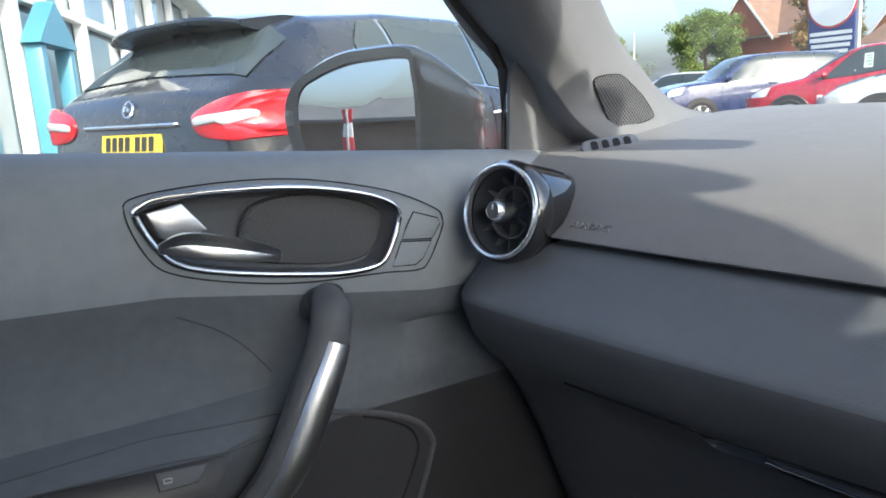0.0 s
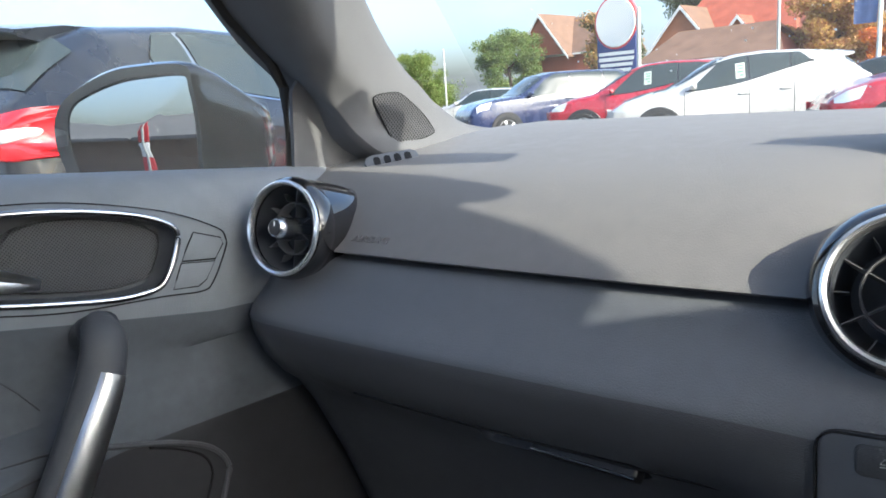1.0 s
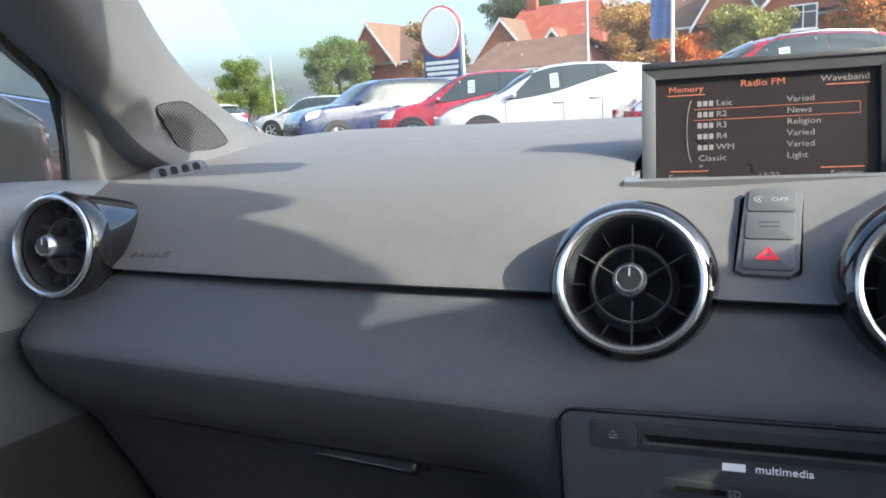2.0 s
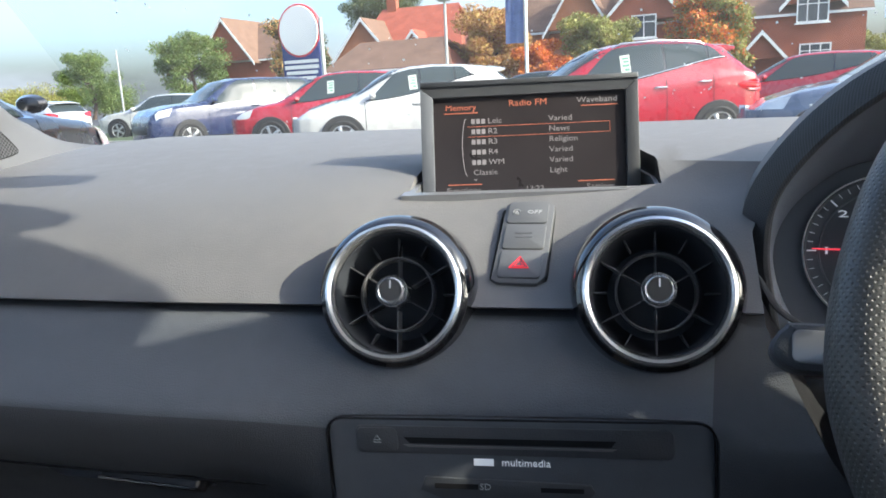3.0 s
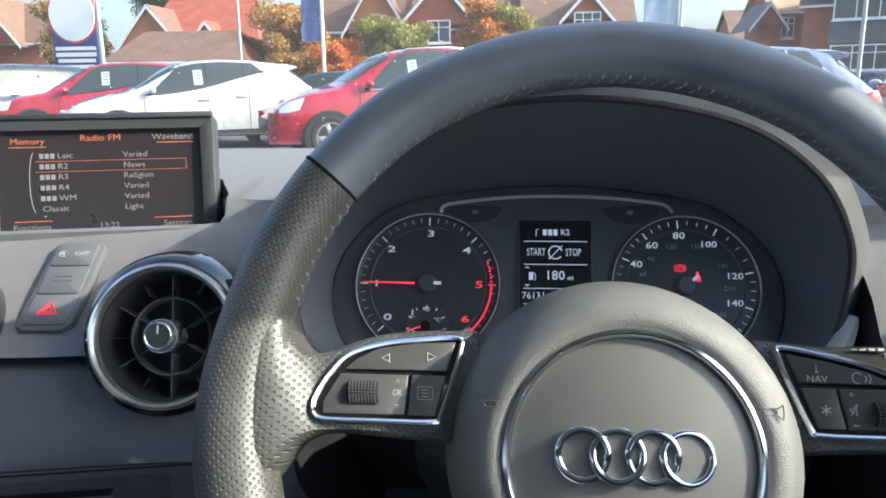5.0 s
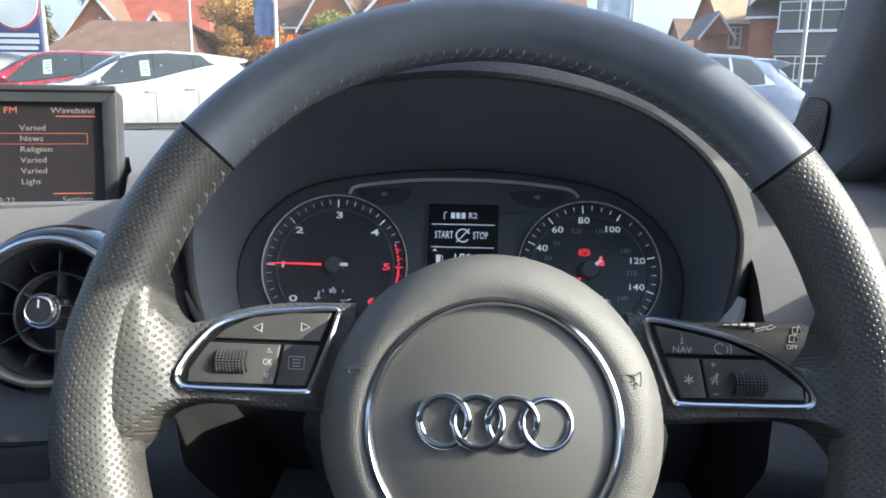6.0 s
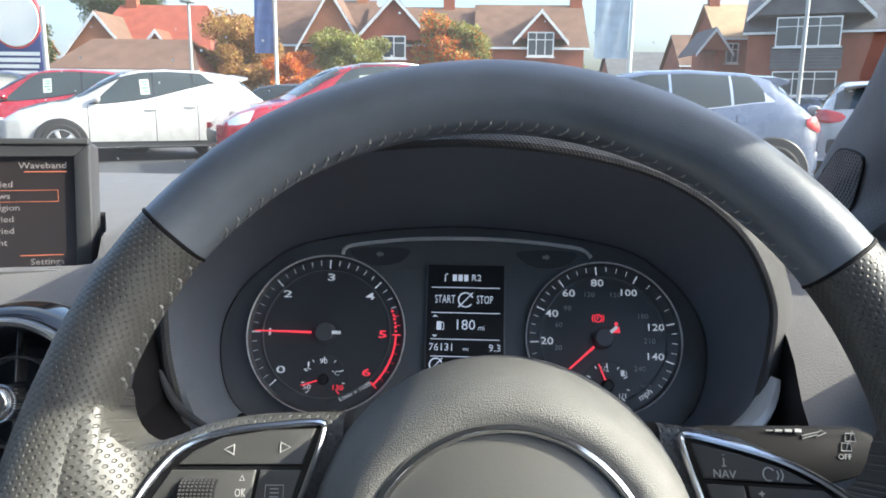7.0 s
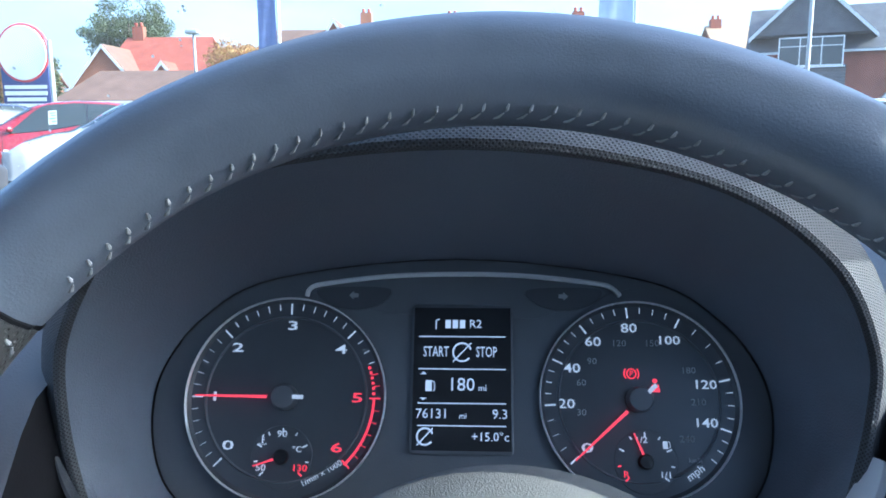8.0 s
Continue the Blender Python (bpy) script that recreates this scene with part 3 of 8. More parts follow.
prism(bm, [(-0.056, 0.019), (0.047, 0.017), (0.05, 0.012), (0.045, 0.006), (-0.045, 0.004), (-0.06, 0.01)], -0.002, 0.0014, None, 0.001)
part("card_slot_cover", bm, M_DASH_LOW, radio)
for q in ((-0.036, 0.0135, 0.028, 0.0035), (0.03, 0.013, 0.026, 0.003)):
    bars(Matrix(), M_DEEP, radio, [q], "card_slot", 0.0016)
lettering("SD", 0.0062, Matrix.Translation((-0.0175, 0.0135, 0.0017)), M_ICON, radio)
for i in range(6):
    bm = bmesh.new()
    prism(bm, rrect(0.03, 0.02, 0.003, cx=-0.08 + i * 0.0325, cy=-0.018), -0.002, 0.0022, None, 0.001)
    part("station_key", bm, M_DASH_LOW, radio)

# ---- pop-up screen ----
scr = thing("infotainment_screen", "pop-up radio display with dark housing, switched on", "screen", SCREEN)
bm = bmesh.new()
prism(bm, rrect(0.178, 0.105, 0.006, 5, 0, -0.006), -0.024, 0.0, None, 0.003)
part("housing", bm, M_CASE, scr)
for s in (-1, 1):
    bm = bmesh.new()
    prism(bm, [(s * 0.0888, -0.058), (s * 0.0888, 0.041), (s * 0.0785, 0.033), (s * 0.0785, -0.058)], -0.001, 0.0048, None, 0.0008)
    # Left bezel takes the paler grey: the sun on it is painted in.
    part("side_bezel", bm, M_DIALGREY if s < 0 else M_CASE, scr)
bm = bmesh.new()
prism(bm, [(-0.0888, 0.0415), (0.0888, 0.0415), (0.0888, 0.046), (-0.0888, 0.046)], -0.001, 0.006, None, 0.001)
prism(bm, [(-0.0785, 0.033), (0.0785, 0.033), (0.0885, 0.0415), (-0.0885, 0.0415)], -0.001, 0.0042)
part("top_bezel", bm, M_CASE, scr)
bm = bmesh.new()
prism(bm, [(-0.0785, -0.058), (0.0785, -0.058), (0.0785, 0.033), (-0.0785, 0.033)], -0.001, 0.0006)
pane = part("display_panel", bm, M_MMI, scr)


def on_screen(text, x, y, size, m=M_MMI_TEXT, align="LEFT"):
    lettering(text, size, Matrix.Translation((x, y, 0.0008)), m, pane, align=align, stretch=1.15, depth=0.0001)


def station(y, rest):
    """A station's row: three plain blocks for the broadcaster's mark, then the name."""
    bars(Matrix(), M_MMI_TEXT, pane, [(-0.0455, y, 0.0031, 0.004), (-0.0413, y, 0.0031, 0.004), (-0.0371, y, 0.0031, 0.004)], "station_mark", 0.0007)
    on_screen(rest, -0.0335, y, 0.0064)


rows_y = [0.0127, 0.0042, -0.0043, -0.0128, -0.0213, -0.0298]
for y, a, b in zip(rows_y, ("Leic", "R2", "R3", "R4", "WM", None), ("Varied", "News", "Religion", "Varied", "Varied", "Light")):
    if a:
        station(y, a)
    else:
        on_screen("Classic", -0.0465, y, 0.0064)
    on_screen(b, 0.0165, y, 0.0064)
on_screen("Memory", -0.0685, 0.0245, 0.0066, M_MMI_ORANGE)
on_screen("Radio FM", 0.0, 0.0265, 0.0072, M_MMI_ORANGE, "CENTER")
on_screen("Waveband", 0.0725, 0.0265, 0.0066, M_MMI_TEXT, "RIGHT")
on_screen("Functions", -0.069, -0.0445, 0.0064)
on_screen("13:22", 0.004, -0.0445, 0.0062, M_MMI_TEXT, "CENTER")
on_screen("Settings", 0.069, -0.0445, 0.0064, M_MMI_TEXT, "RIGHT")
bars(Matrix(), M_MMI_ORANGE, pane, [(-0.0555, 0.02, 0.028, 0.0007), (0.058, 0.022, 0.029, 0.0007), (-0.0535, -0.0395, 0.028, 0.0007), (0.054, -0.0395, 0.029, 0.0007),
                                    (0.008, 0.0084, 0.116, 0.00035), (0.008, 0.0, 0.116, 0.00035), (0.066, 0.0042, 0.00035, 0.0085)], "screen_line", 0.0007)
bm = bmesh.new()
tube(bm, [(-0.0505 - 0.0045 * math.cos(t), -0.0085 + 0.0245 * math.sin(t), 0.0009) for t in (-1.35 + i * 0.1 for i in range(28))], 0.0003, 5)
part("list_arc", bm, M_MMI_TEXT, pane)
bm = bmesh.new()
prism(bm, [(-0.046, -0.0352), (-0.043, -0.0352), (-0.0445, -0.0368)], 0.0006, 0.0009)
part("scroll_mark", bm, M_MMI_TEXT, pane)
# satin trim round the screen's well
bm = bmesh.new()
WELL = facing((-0.379, 0.212, 0.9535), 15, 85)
outer = [(-0.1045, -0.0385), (0.0995, -0.042), (0.1035, 0.0), (0.094, 0.06), (-0.09, 0.06), (-0.1025, 0.0)]
inner = [(-0.0945, -0.031), (0.0915, -0.034), (0.0935, 0.0), (0.084, 0.052), (-0.082, 0.052), (-0.0935, 0.0)]
loft(bm, [[WELL @ Vector((x, y, z)) for x, y in r] for r, z in ((outer, -0.004), (outer, 0.0015), (inner, 0.002), (inner, -0.05))], True, False)
wt = part("screen_surround", bm, M_SILVER, scr, "satin grey trim")
keep_world(wt)
bm = bmesh.new()
loft(bm, [[WELL @ Vector((x, y, z)) for x, y in inner] for z in (-0.055, -0.052)], True, True)
keep_world(part("well_floor", bm, M_DEEP, scr))

# ---- instrument binnacle ----
FRONT = [(-0.198, 0.148, 0.835), (-0.207, 0.145, 0.88), (-0.212, 0.145, 0.92), (-0.204, 0.138, 0.962), (-0.165, 0.115, 1.012), (-0.11, 0.09, 1.042), (-0.015, 0.07, 1.055),
         (0.075, 0.09, 1.040), (0.135, 0.115, 1.005), (0.168, 0.138, 0.96), (0.174, 0.145, 0.925), (0.167, 0.142, 0.885), (0.155, 0.14, 0.835)]
fc = Vector((-0.018, 0.12, 0.92))


def grown(p, d, dy=0.0, dz=0.0):
    q = Vector((p.x - fc.x, 0, p.z - fc.z)).normalized() * d
    return Vector((p.x + q.x, p.y + dy, p.z + q.z + dz))


front = [grown(p, -0.0085) for p in spline(FRONT, 6)]
BEZEL = [(-0.14, -0.075), (-0.165, -0.052), (-0.1755, -0.02), (-0.172, 0.012), (-0.15, 0.043), (-0.108, 0.066), (0.0, 0.078), (0.108, 0.066), (0.15, 0.043), (0.172, 0.012), (0.1755, -0.02), (0.165, -0.052), (0.14, -0.075)]
bez = spline([(u, v, 0.0) for u, v in BEZEL], 6)
binnacle = thing("instrument_binnacle", "dark hooded binnacle with a knurled rim", "instrument hood", Matrix.Translation((-0.02, 0.15, 0.95)))
bpy.context.view_layer.update()
bm = bmesh.new()
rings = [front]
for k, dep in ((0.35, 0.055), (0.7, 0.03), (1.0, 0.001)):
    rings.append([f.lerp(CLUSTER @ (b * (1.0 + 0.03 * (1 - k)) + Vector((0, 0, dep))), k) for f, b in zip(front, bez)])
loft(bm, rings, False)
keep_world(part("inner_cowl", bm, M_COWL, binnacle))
bm = bmesh.new()
loft(bm, [front, [grown(p, 0.0015, -0.003) for p in front], [grown(p, 0.004, -0.0032) for p in front], [grown(p, 0.012, 0.0035) for p in front], [grown(p, 0.0185, 0.0115) for p in front]], False)
keep_world(part("knurled_rim", bm, M_RIB, binnacle, "finely knurled rim"))
bm = bmesh.new()
hood = [[grown(p, 0.0185, 0.0115) for p in front]]
for y, drop, gr in ((0.2, 0.004, 0.0175), (0.27, 0.02, 0.014), (0.34, 0.045, 0.006), (0.41, 0.07, -0.002), (0.46, 0.09, -0.01)):
    hood.append([Vector((q.x, max(y, q.y + 0.02), min(q.z, 1.2) - drop * smooth01(0.92, 1.03, q.z))) for q in (grown(p, gr) for p in front)])
loft(bm, hood, False)
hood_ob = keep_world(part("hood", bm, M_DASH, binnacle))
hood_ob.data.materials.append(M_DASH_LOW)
# Hood's lower sides take the darker plastic: their shade is in the colour.
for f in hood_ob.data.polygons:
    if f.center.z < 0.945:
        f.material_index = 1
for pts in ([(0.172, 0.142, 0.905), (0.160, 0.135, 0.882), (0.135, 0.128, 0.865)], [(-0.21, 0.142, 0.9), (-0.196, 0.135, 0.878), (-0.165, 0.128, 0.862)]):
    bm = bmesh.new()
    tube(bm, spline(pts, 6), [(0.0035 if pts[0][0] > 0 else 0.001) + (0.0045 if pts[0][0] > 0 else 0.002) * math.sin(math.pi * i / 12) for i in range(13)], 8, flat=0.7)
    # Right trim is palest: its sunlight is put into the colour.
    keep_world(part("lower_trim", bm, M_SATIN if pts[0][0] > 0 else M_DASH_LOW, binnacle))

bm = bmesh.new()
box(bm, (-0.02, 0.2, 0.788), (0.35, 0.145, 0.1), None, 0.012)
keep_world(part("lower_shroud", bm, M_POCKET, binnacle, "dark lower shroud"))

# ---- instrument cluster ----
clu = thing("instrument_cluster", "instrument cluster with two black dials and a small display", "instrument cluster", CLUSTER)
bm = bmesh.new()
prism(bm, [(p.x, p.y) for p in bez], -0.012, -0.002)
part("backplate", bm, M_DIALGREY, clu)
bm = bmesh.new()
prism(bm, [(p.x * 1.02, p.y * 1.02) for p in spline([(-0.098, 0.062, 0), (-0.06, 0.069, 0), (0, 0.0725, 0), (0.06, 0.0695, 0), (0.1, 0.063, 0), (0.088, 0.056, 0), (0.066, 0.05, 0), (0.05, 0.043, 0), (0.036, 0.042, 0), (0.0, 0.045, 0), (-0.032, 0.044, 0), (-0.046, 0.045, 0), (-0.062, 0.05, 0), (-0.085, 0.0565, 0)], 4, True)], -0.004, -0.0012)
part("warning_panel", bm, M_DIALGREY, clu)
bm = bmesh.new()
tube(bm, spline([(-0.0895, 0.0545, 0.002), (-0.0875, 0.0592, 0.003), (-0.078, 0.0622, 0.003), (-0.04, 0.0668, 0.003), (0.0, 0.0682, 0.003), (0.04, 0.0672, 0.003), (0.08, 0.063, 0.003), (0.09, 0.0600, 0.003), (0.0945, 0.0555, 0.002)], 6), 0.0015, 8)
part("chrome_arc", bm, M_SATIN, clu, "slim chrome arc")
for s, cx in ((-1, -0.062), (1, 0.062)):
    bm = bmesh.new()
    prism(bm, [(p.x, p.y) for p in spline([(cx - 0.022, 0.059, 0), (cx, 0.061, 0), (cx + 0.022, 0.0595, 0), (cx + 0.016, 0.0505, 0), (cx, 0.047, 0), (cx - 0.015, 0.0505, 0)], 4, True)], -0.002, 0.0)
    wp = part("lamp_window", bm, M_DIAL, clu)
    bm = bmesh.new()
    a = 0.0028
    prism(bm, [(cx + s * (-a), 0.0545), (cx, 0.0545), (cx, 0.0532), (cx + s * a, 0.0557), (cx, 0.0582), (cx, 0.0569), (cx + s * (-a), 0.0569)], 0.0, 0.0004)
    part("indicator_arrow", bm, M_GREY_PRINT, wp)


bm = bmesh.new()
SETM = CLUSTER.inverted() @ facing((-0.1665, 0.173, 0.8495), 0, 30) @ Matrix.Rotation(radians(-30), 4, "Z")
prism(bm, rrect(0.018, 0.0115, 0.0035, 5), -0.012, 0.0, SETM, 0.001)
setb = part("set_button", bm, M_BLACK, clu, "small black button marked SET")
lettering("SET", 0.0055, SETM @ Matrix.Translation((0, 0, 0.0003)), M_ICON, setb)


def polar(cx, cy, r, deg):
    return cx + r * math.cos(radians(deg)), cy + r * math.sin(radians(deg))


def dial(name, label, cx, cy, R, numbers, minor, red_from, small_numbers, needle_deg):
    d = part(name, lathe(bmesh.new(), [(0, 0.0), (R - 0.002, 0.0), (R, 0.002), (R, -0.004), (0, -0.004)], Matrix.Translation((cx, cy, 0)), 72), M_DIAL, clu, label)
    bm = bmesh.new()
    lathe(bm, [(R - 0.0001, 0.001), (R + 0.0, 0.004), (R + 0.0004, 0.0044), (R + 0.0008, 0.004), (R + 0.0009, 0.0)], Matrix.Translation((cx, cy, 0)), 72)
    part("dial_ring", bm, M_SATIN, d, "thin chrome dial ring")
    bm = bmesh.new()
    lathe(bm, [(R * 0.80, 0.0), (R * 0.815, 0.0009), (R * 0.83, 0.0)], Matrix.Translation((cx, cy, 0)), 72)
    part("step_ring", bm, M_DIALGREY, d)
    for text, deg, red in numbers:
        x, y = polar(cx, cy, R * (0.725 if len(text) < 2 else 0.735 if len(text) < 3 else 0.695), deg)
        lettering(text, 0.0074 if len(text) < 3 else 0.007, Matrix.Translation((x, y, 0.0003)), M_RED_GLOW if red else M_WHITE_PRINT, d, "numeral", stretch=1.95 if len(text) < 2 else 1.3, bold=0.008)
    for text, deg in small_numbers:
        x, y = polar(cx, cy, R * 0.6, deg)
        lettering(text, 0.0052, Matrix.Translation((x, y, 0.0003)), M_GREY_PRINT, d, "inner_numeral", stretch=1.1)
    for deg, big in minor:
        bm = bmesh.new()
        L = R * (0.11 if big else 0.065)
        r0 = R * 0.955
        hw = 0.00045 if big else 0.0002
        prism(bm, [(r0 - L, -hw), (r0, -hw), (r0, hw), (r0 - L, hw)], 0.0002, 0.0006,
              Matrix.Translation((cx, cy, 0)) @ Matrix.Rotation(radians(deg), 4, "Z"))
        part("tick", bm, M_RED_GLOW if red_from is not None and deg < red_from else M_WHITE_PRINT, d)
    # needle
    rot = Matrix.Translation((cx, cy, 0)) @ Matrix.Rotation(radians(needle_deg), 4, "Z")
    bm = bmesh.new()
    prism(bm, [(0.010, -0.0009), (R * 0.9, -0.0004), (R * 0.9, 0.0004), (0.010, 0.0009)], 0.004, 0.0052, rot)
    nd = part("needle", bm, M_RED_NEEDLE, d, "red needle")
    bm = bmesh.new()
    lathe(bm, [(0, 0.0075), (0.0062, 0.0075), (0.0072, 0.006), (0.0074, 0.0), (0, 0.0)], rot, 32)
    part("needle_hub", bm, M_DIALGREY, nd, "dark grey needle hub")
    bm = bmesh.new()
    prism(bm, [(-0.0115, -0.0011), (-0.0055, -0.0011), (-0.0055, 0.0011), (-0.0115, 0.0011)], 0.006, 0.0083, rot)
    part("needle_tail", bm, M_WHITE_PRINT, nd)
    return d


def small_dial(d, cx, cy, r, labels, needle_deg, ticks):
    bm = bmesh.new()
    lathe(bm, [(0, 0.0004), (r, 0.0004), (r * 1.02, 0.0), (0, 0.0)], Matrix.Translation((cx, cy, 0)), 48)
    sd = part("small_gauge", bm, M_DIAL, d)
    for deg, L, red in ticks:
        bm = bmesh.new()
        prism(bm, [(r * 0.92 - L, -0.0004), (r * 0.92, -0.0004), (r * 0.92, 0.0004), (r * 0.92 - L, 0.0004)], 0.0005, 0.0008, Matrix.Translation((cx, cy, 0)) @ Matrix.Rotation(radians(deg), 4, "Z"))
        part("gauge_tick", bm, M_RED_GLOW if red else M_WHITE_PRINT, sd)
    for text, dx, dy, s, m in labels:
        lettering(text, s, Matrix.Translation((cx + dx, cy + dy, 0.0006)), m, sd, "numeral", stretch=1.15)
    rot = Matrix.Translation((cx, cy, 0)) @ Matrix.Rotation(radians(needle_deg), 4, "Z")
    bm = bmesh.new()
    prism(bm, [(0.0, -0.0007), (r * 0.95, -0.0003), (r * 0.95, 0.0003), (0.0, 0.0007)], 0.002, 0.0028, rot)
    part("gauge_needle", bm, M_RED_NEEDLE, sd)
    bm = bmesh.new()
    lathe(bm, [(0, 0.004), (0.0035, 0.004), (0.0042, 0.003), (0.0042, 0.0), (0, 0.0)], rot, 24)
    part("gauge_hub", bm, M_BLACK, sd)
    return sd


RD = 0.0572
LCX, RCX, DCY = -0.0985, 0.1025, -0.0045
tick_l = [(225 - 45 * k / 6, k % 6 == 0) for k in range(0, 37)]
tach = dial("rev_counter", "black rev counter with white numerals", LCX, DCY, RD, [("0", 221, 0), ("1", 180, 0), ("2", 137, 0), ("3", 88, 0), ("4", 42, 0), ("5", 0, 1), ("6", -42, 1)], tick_l, 22, [], 179.5)
bm = bmesh.new()
loft(bm, [[Vector((*polar(LCX, DCY, r, 0 - 46 * i / 20), z)) for i in range(21)] for r, z in ((RD * 0.88, 0.0004), (RD * 0.905, 0.0004))], False)
part("red_band", bm, M_RED_GLOW, tach)
for i in range(6):
    bars(Matrix.Translation((LCX, DCY, 0)) @ Matrix.Rotation(radians(3 + i * 3.4), 4, "Z"), M_RED_GLOW, tach, [(RD * 0.89, 0, 0.0016, 0.0016)], "red_dash", 0.0003)
lettering("1/min x 1000", 0.0048, Matrix.Translation((*polar(LCX, DCY, RD * 0.83, -61), 0.0003)) @ Matrix.Rotation(radians(29), 4, "Z"), M_WHITE_PRINT, tach)
small_dial(tach, LCX + 0.0, DCY - 0.033, 0.0172, [("90", -0.0005, 0.0125, 0.0052, M_WHITE_PRINT), ("50", -0.0115, -0.006, 0.0052, M_WHITE_PRINT), ("130", 0.0105, -0.006, 0.0052, M_RED_GLOW), ("\u00b0C", 0.0085, 0.0042, 0.0045, M_WHITE_PRINT)], 198,
           [(90, 0.003, 0), (58, 0.002, 0), (122, 0.002, 0), (25, 0.003, 0), (155, 0.003, 0), (-10, 0.002, 0), (190, 0.002, 0), (-40, 0.003, 1), (220, 0.003, 0)])
MPH = [(0, 222), (20, 184), (40, 155), (60, 127), (80, 95), (100, 61), (120, 13), (140, -19), (160, -47)]
tick_r = []
for (a, da), (b, db) in zip(MPH, MPH[1:]):
    tick_r += [(da + (db - da) * j / 4, j == 0) for j in range(4)]
speedo = dial("speedometer", "black speedometer in miles per hour", RCX, DCY + 0.001, 0.0552, [(str(a), d, 0) for a, d in MPH[:8]], tick_r, None,
              [("30", 193), ("60", 164), ("90", 140), ("120", 107), ("150", 74), ("180", 30), ("210", -2), ("240", -40)], 222)
lettering("mph", 0.0062, Matrix.Translation((*polar(RCX, DCY, RD * 0.83, -53), 0.0003)) @ Matrix.Rotation(radians(35), 4, "Z"), M_WHITE_PRINT, speedo)
lettering("km/h", 0.0036, Matrix.Translation((RCX + 0.029, DCY - 0.0315, 0.0003)), M_GREY_PRINT, speedo)
small_dial(speedo, RCX + 0.002, DCY - 0.0325, 0.0172, [("1/2", -0.002, 0.0115, 0.0048, M_WHITE_PRINT), ("1/1", 0.0105, -0.007, 0.0048, M_WHITE_PRINT), ("R", -0.011, -0.007, 0.005, M_RED_GLOW)], 112,
           [(90, 0.003, 0), (58, 0.002, 0), (122, 0.002, 0), (25, 0.003, 0), (155, 0.003, 0), (-10, 0.002, 0), (190, 0.002, 1), (-40, 0.003, 0), (222, 0.003, 1)])
# a thermometer over waves and a fuel pump beside the small gauges
bm = bmesh.new()
ix, iy = LCX - 0.0115, DCY - 0.0245
tube(bm, [(ix, iy - 0.001, 0.0007), (ix, iy + 0.0034, 0.0007)], 0.0004, 5)
for k in (0.001, 0.0022, 0.0034):
    tube(bm, [(ix, iy + k, 0.0007), (ix + 0.0012, iy + k, 0.0007)], 0.0002, 5)
tube(bm, [(ix - 0.0026 + 0.00065 * k, iy - 0.0018 + 0.0004 * (k % 2), 0.0007) for k in range(9)], 0.00022, 5)
part("coolant_icon", bm, M_WHITE_PRINT, tach)
bm = bmesh.new()
ix, iy = RCX + 0.013, DCY - 0.0235
prism(bm, rrect(0.0026, 0.0042, 0.0004, cx=ix, cy=iy), 0.0005, 0.0008)
tube(bm, [(ix + 0.0016, iy - 0.0016, 0.0007), (ix + 0.0026, iy - 0.0012, 0.0007), (ix + 0.0026, iy + 0.0012, 0.0007), (ix + 0.0018, iy + 0.002, 0.0007)], 0.0002, 5)
part("fuel_pump_icon", bm, M_WHITE_PRINT, speedo)
# lit warning lamps: brake in a ring, and a belted seat
bm = bmesh.new()
px, py = RCX - 0.0035, DCY + 0.0155
tube(bm, [(px + 0.0026 * math.cos(a), py + 0.0026 * math.sin(a), 0.0007) for a in (i * math.pi / 10 for i in range(20))], 0.0004, 5, closed=True)
for s in (0, math.pi):
    tube(bm, [(px + 0.0041 * math.cos(a + s), py + 0.0041 * math.sin(a + s), 0.0007) for a in (-0.7 + i * 0.2 for i in range(8))], 0.0004, 5)
part("brake_lamp", bm, M_RED_GLOW, speedo, "lit red brake warning lamp")
lettering("P", 0.0042, Matrix.Translation((px, py, 0.0004)), M_RED_GLOW, speedo)
bm = bmesh.new()
bx, by = RCX + 0.0095, DCY + 0.0085
lathe(bm, [(0, 0.0008), (0.0013, 0.0008), (0.0013, 0), (0, 0)], Matrix.Translation((bx, by + 0.0031, 0)), 16)
prism(bm, [(bx - 0.0026, by - 0.0032), (bx + 0.0026, by - 0.0032), (bx + 0.0021, by + 0.001), (bx - 0.0019, by + 0.001)], 0.0003, 0.0008)
part("seat_belt_lamp", bm, M_RED_GLOW, speedo, "lit red seat belt lamp")
# central trip display
bm = bmesh.new()
prism(bm, rrect(0.0585, 0.085, 0.003, cx=0.0028, cy=0.0075), -0.002, 0.0012, None, 0.0008)
part("display_frame", bm, M_DIALGREY, clu)
bm = bmesh.new()
prism(bm, [(-0.0252, -0.0328), (0.0308, -0.0328), (0.0308, 0.0482), (-0.0252, 0.0482)], 0.0, 0.0016)
lcd = part("trip_display", bm, M_LCD, clu, "small black trip display")


def trip(text, x, y, size, align="CENTER", stretch=1.0):
    lettering(text, size, Matrix.Translation((x, y, 0.0018)), M_LCD_TEXT, lcd, align=align, stretch=stretch)


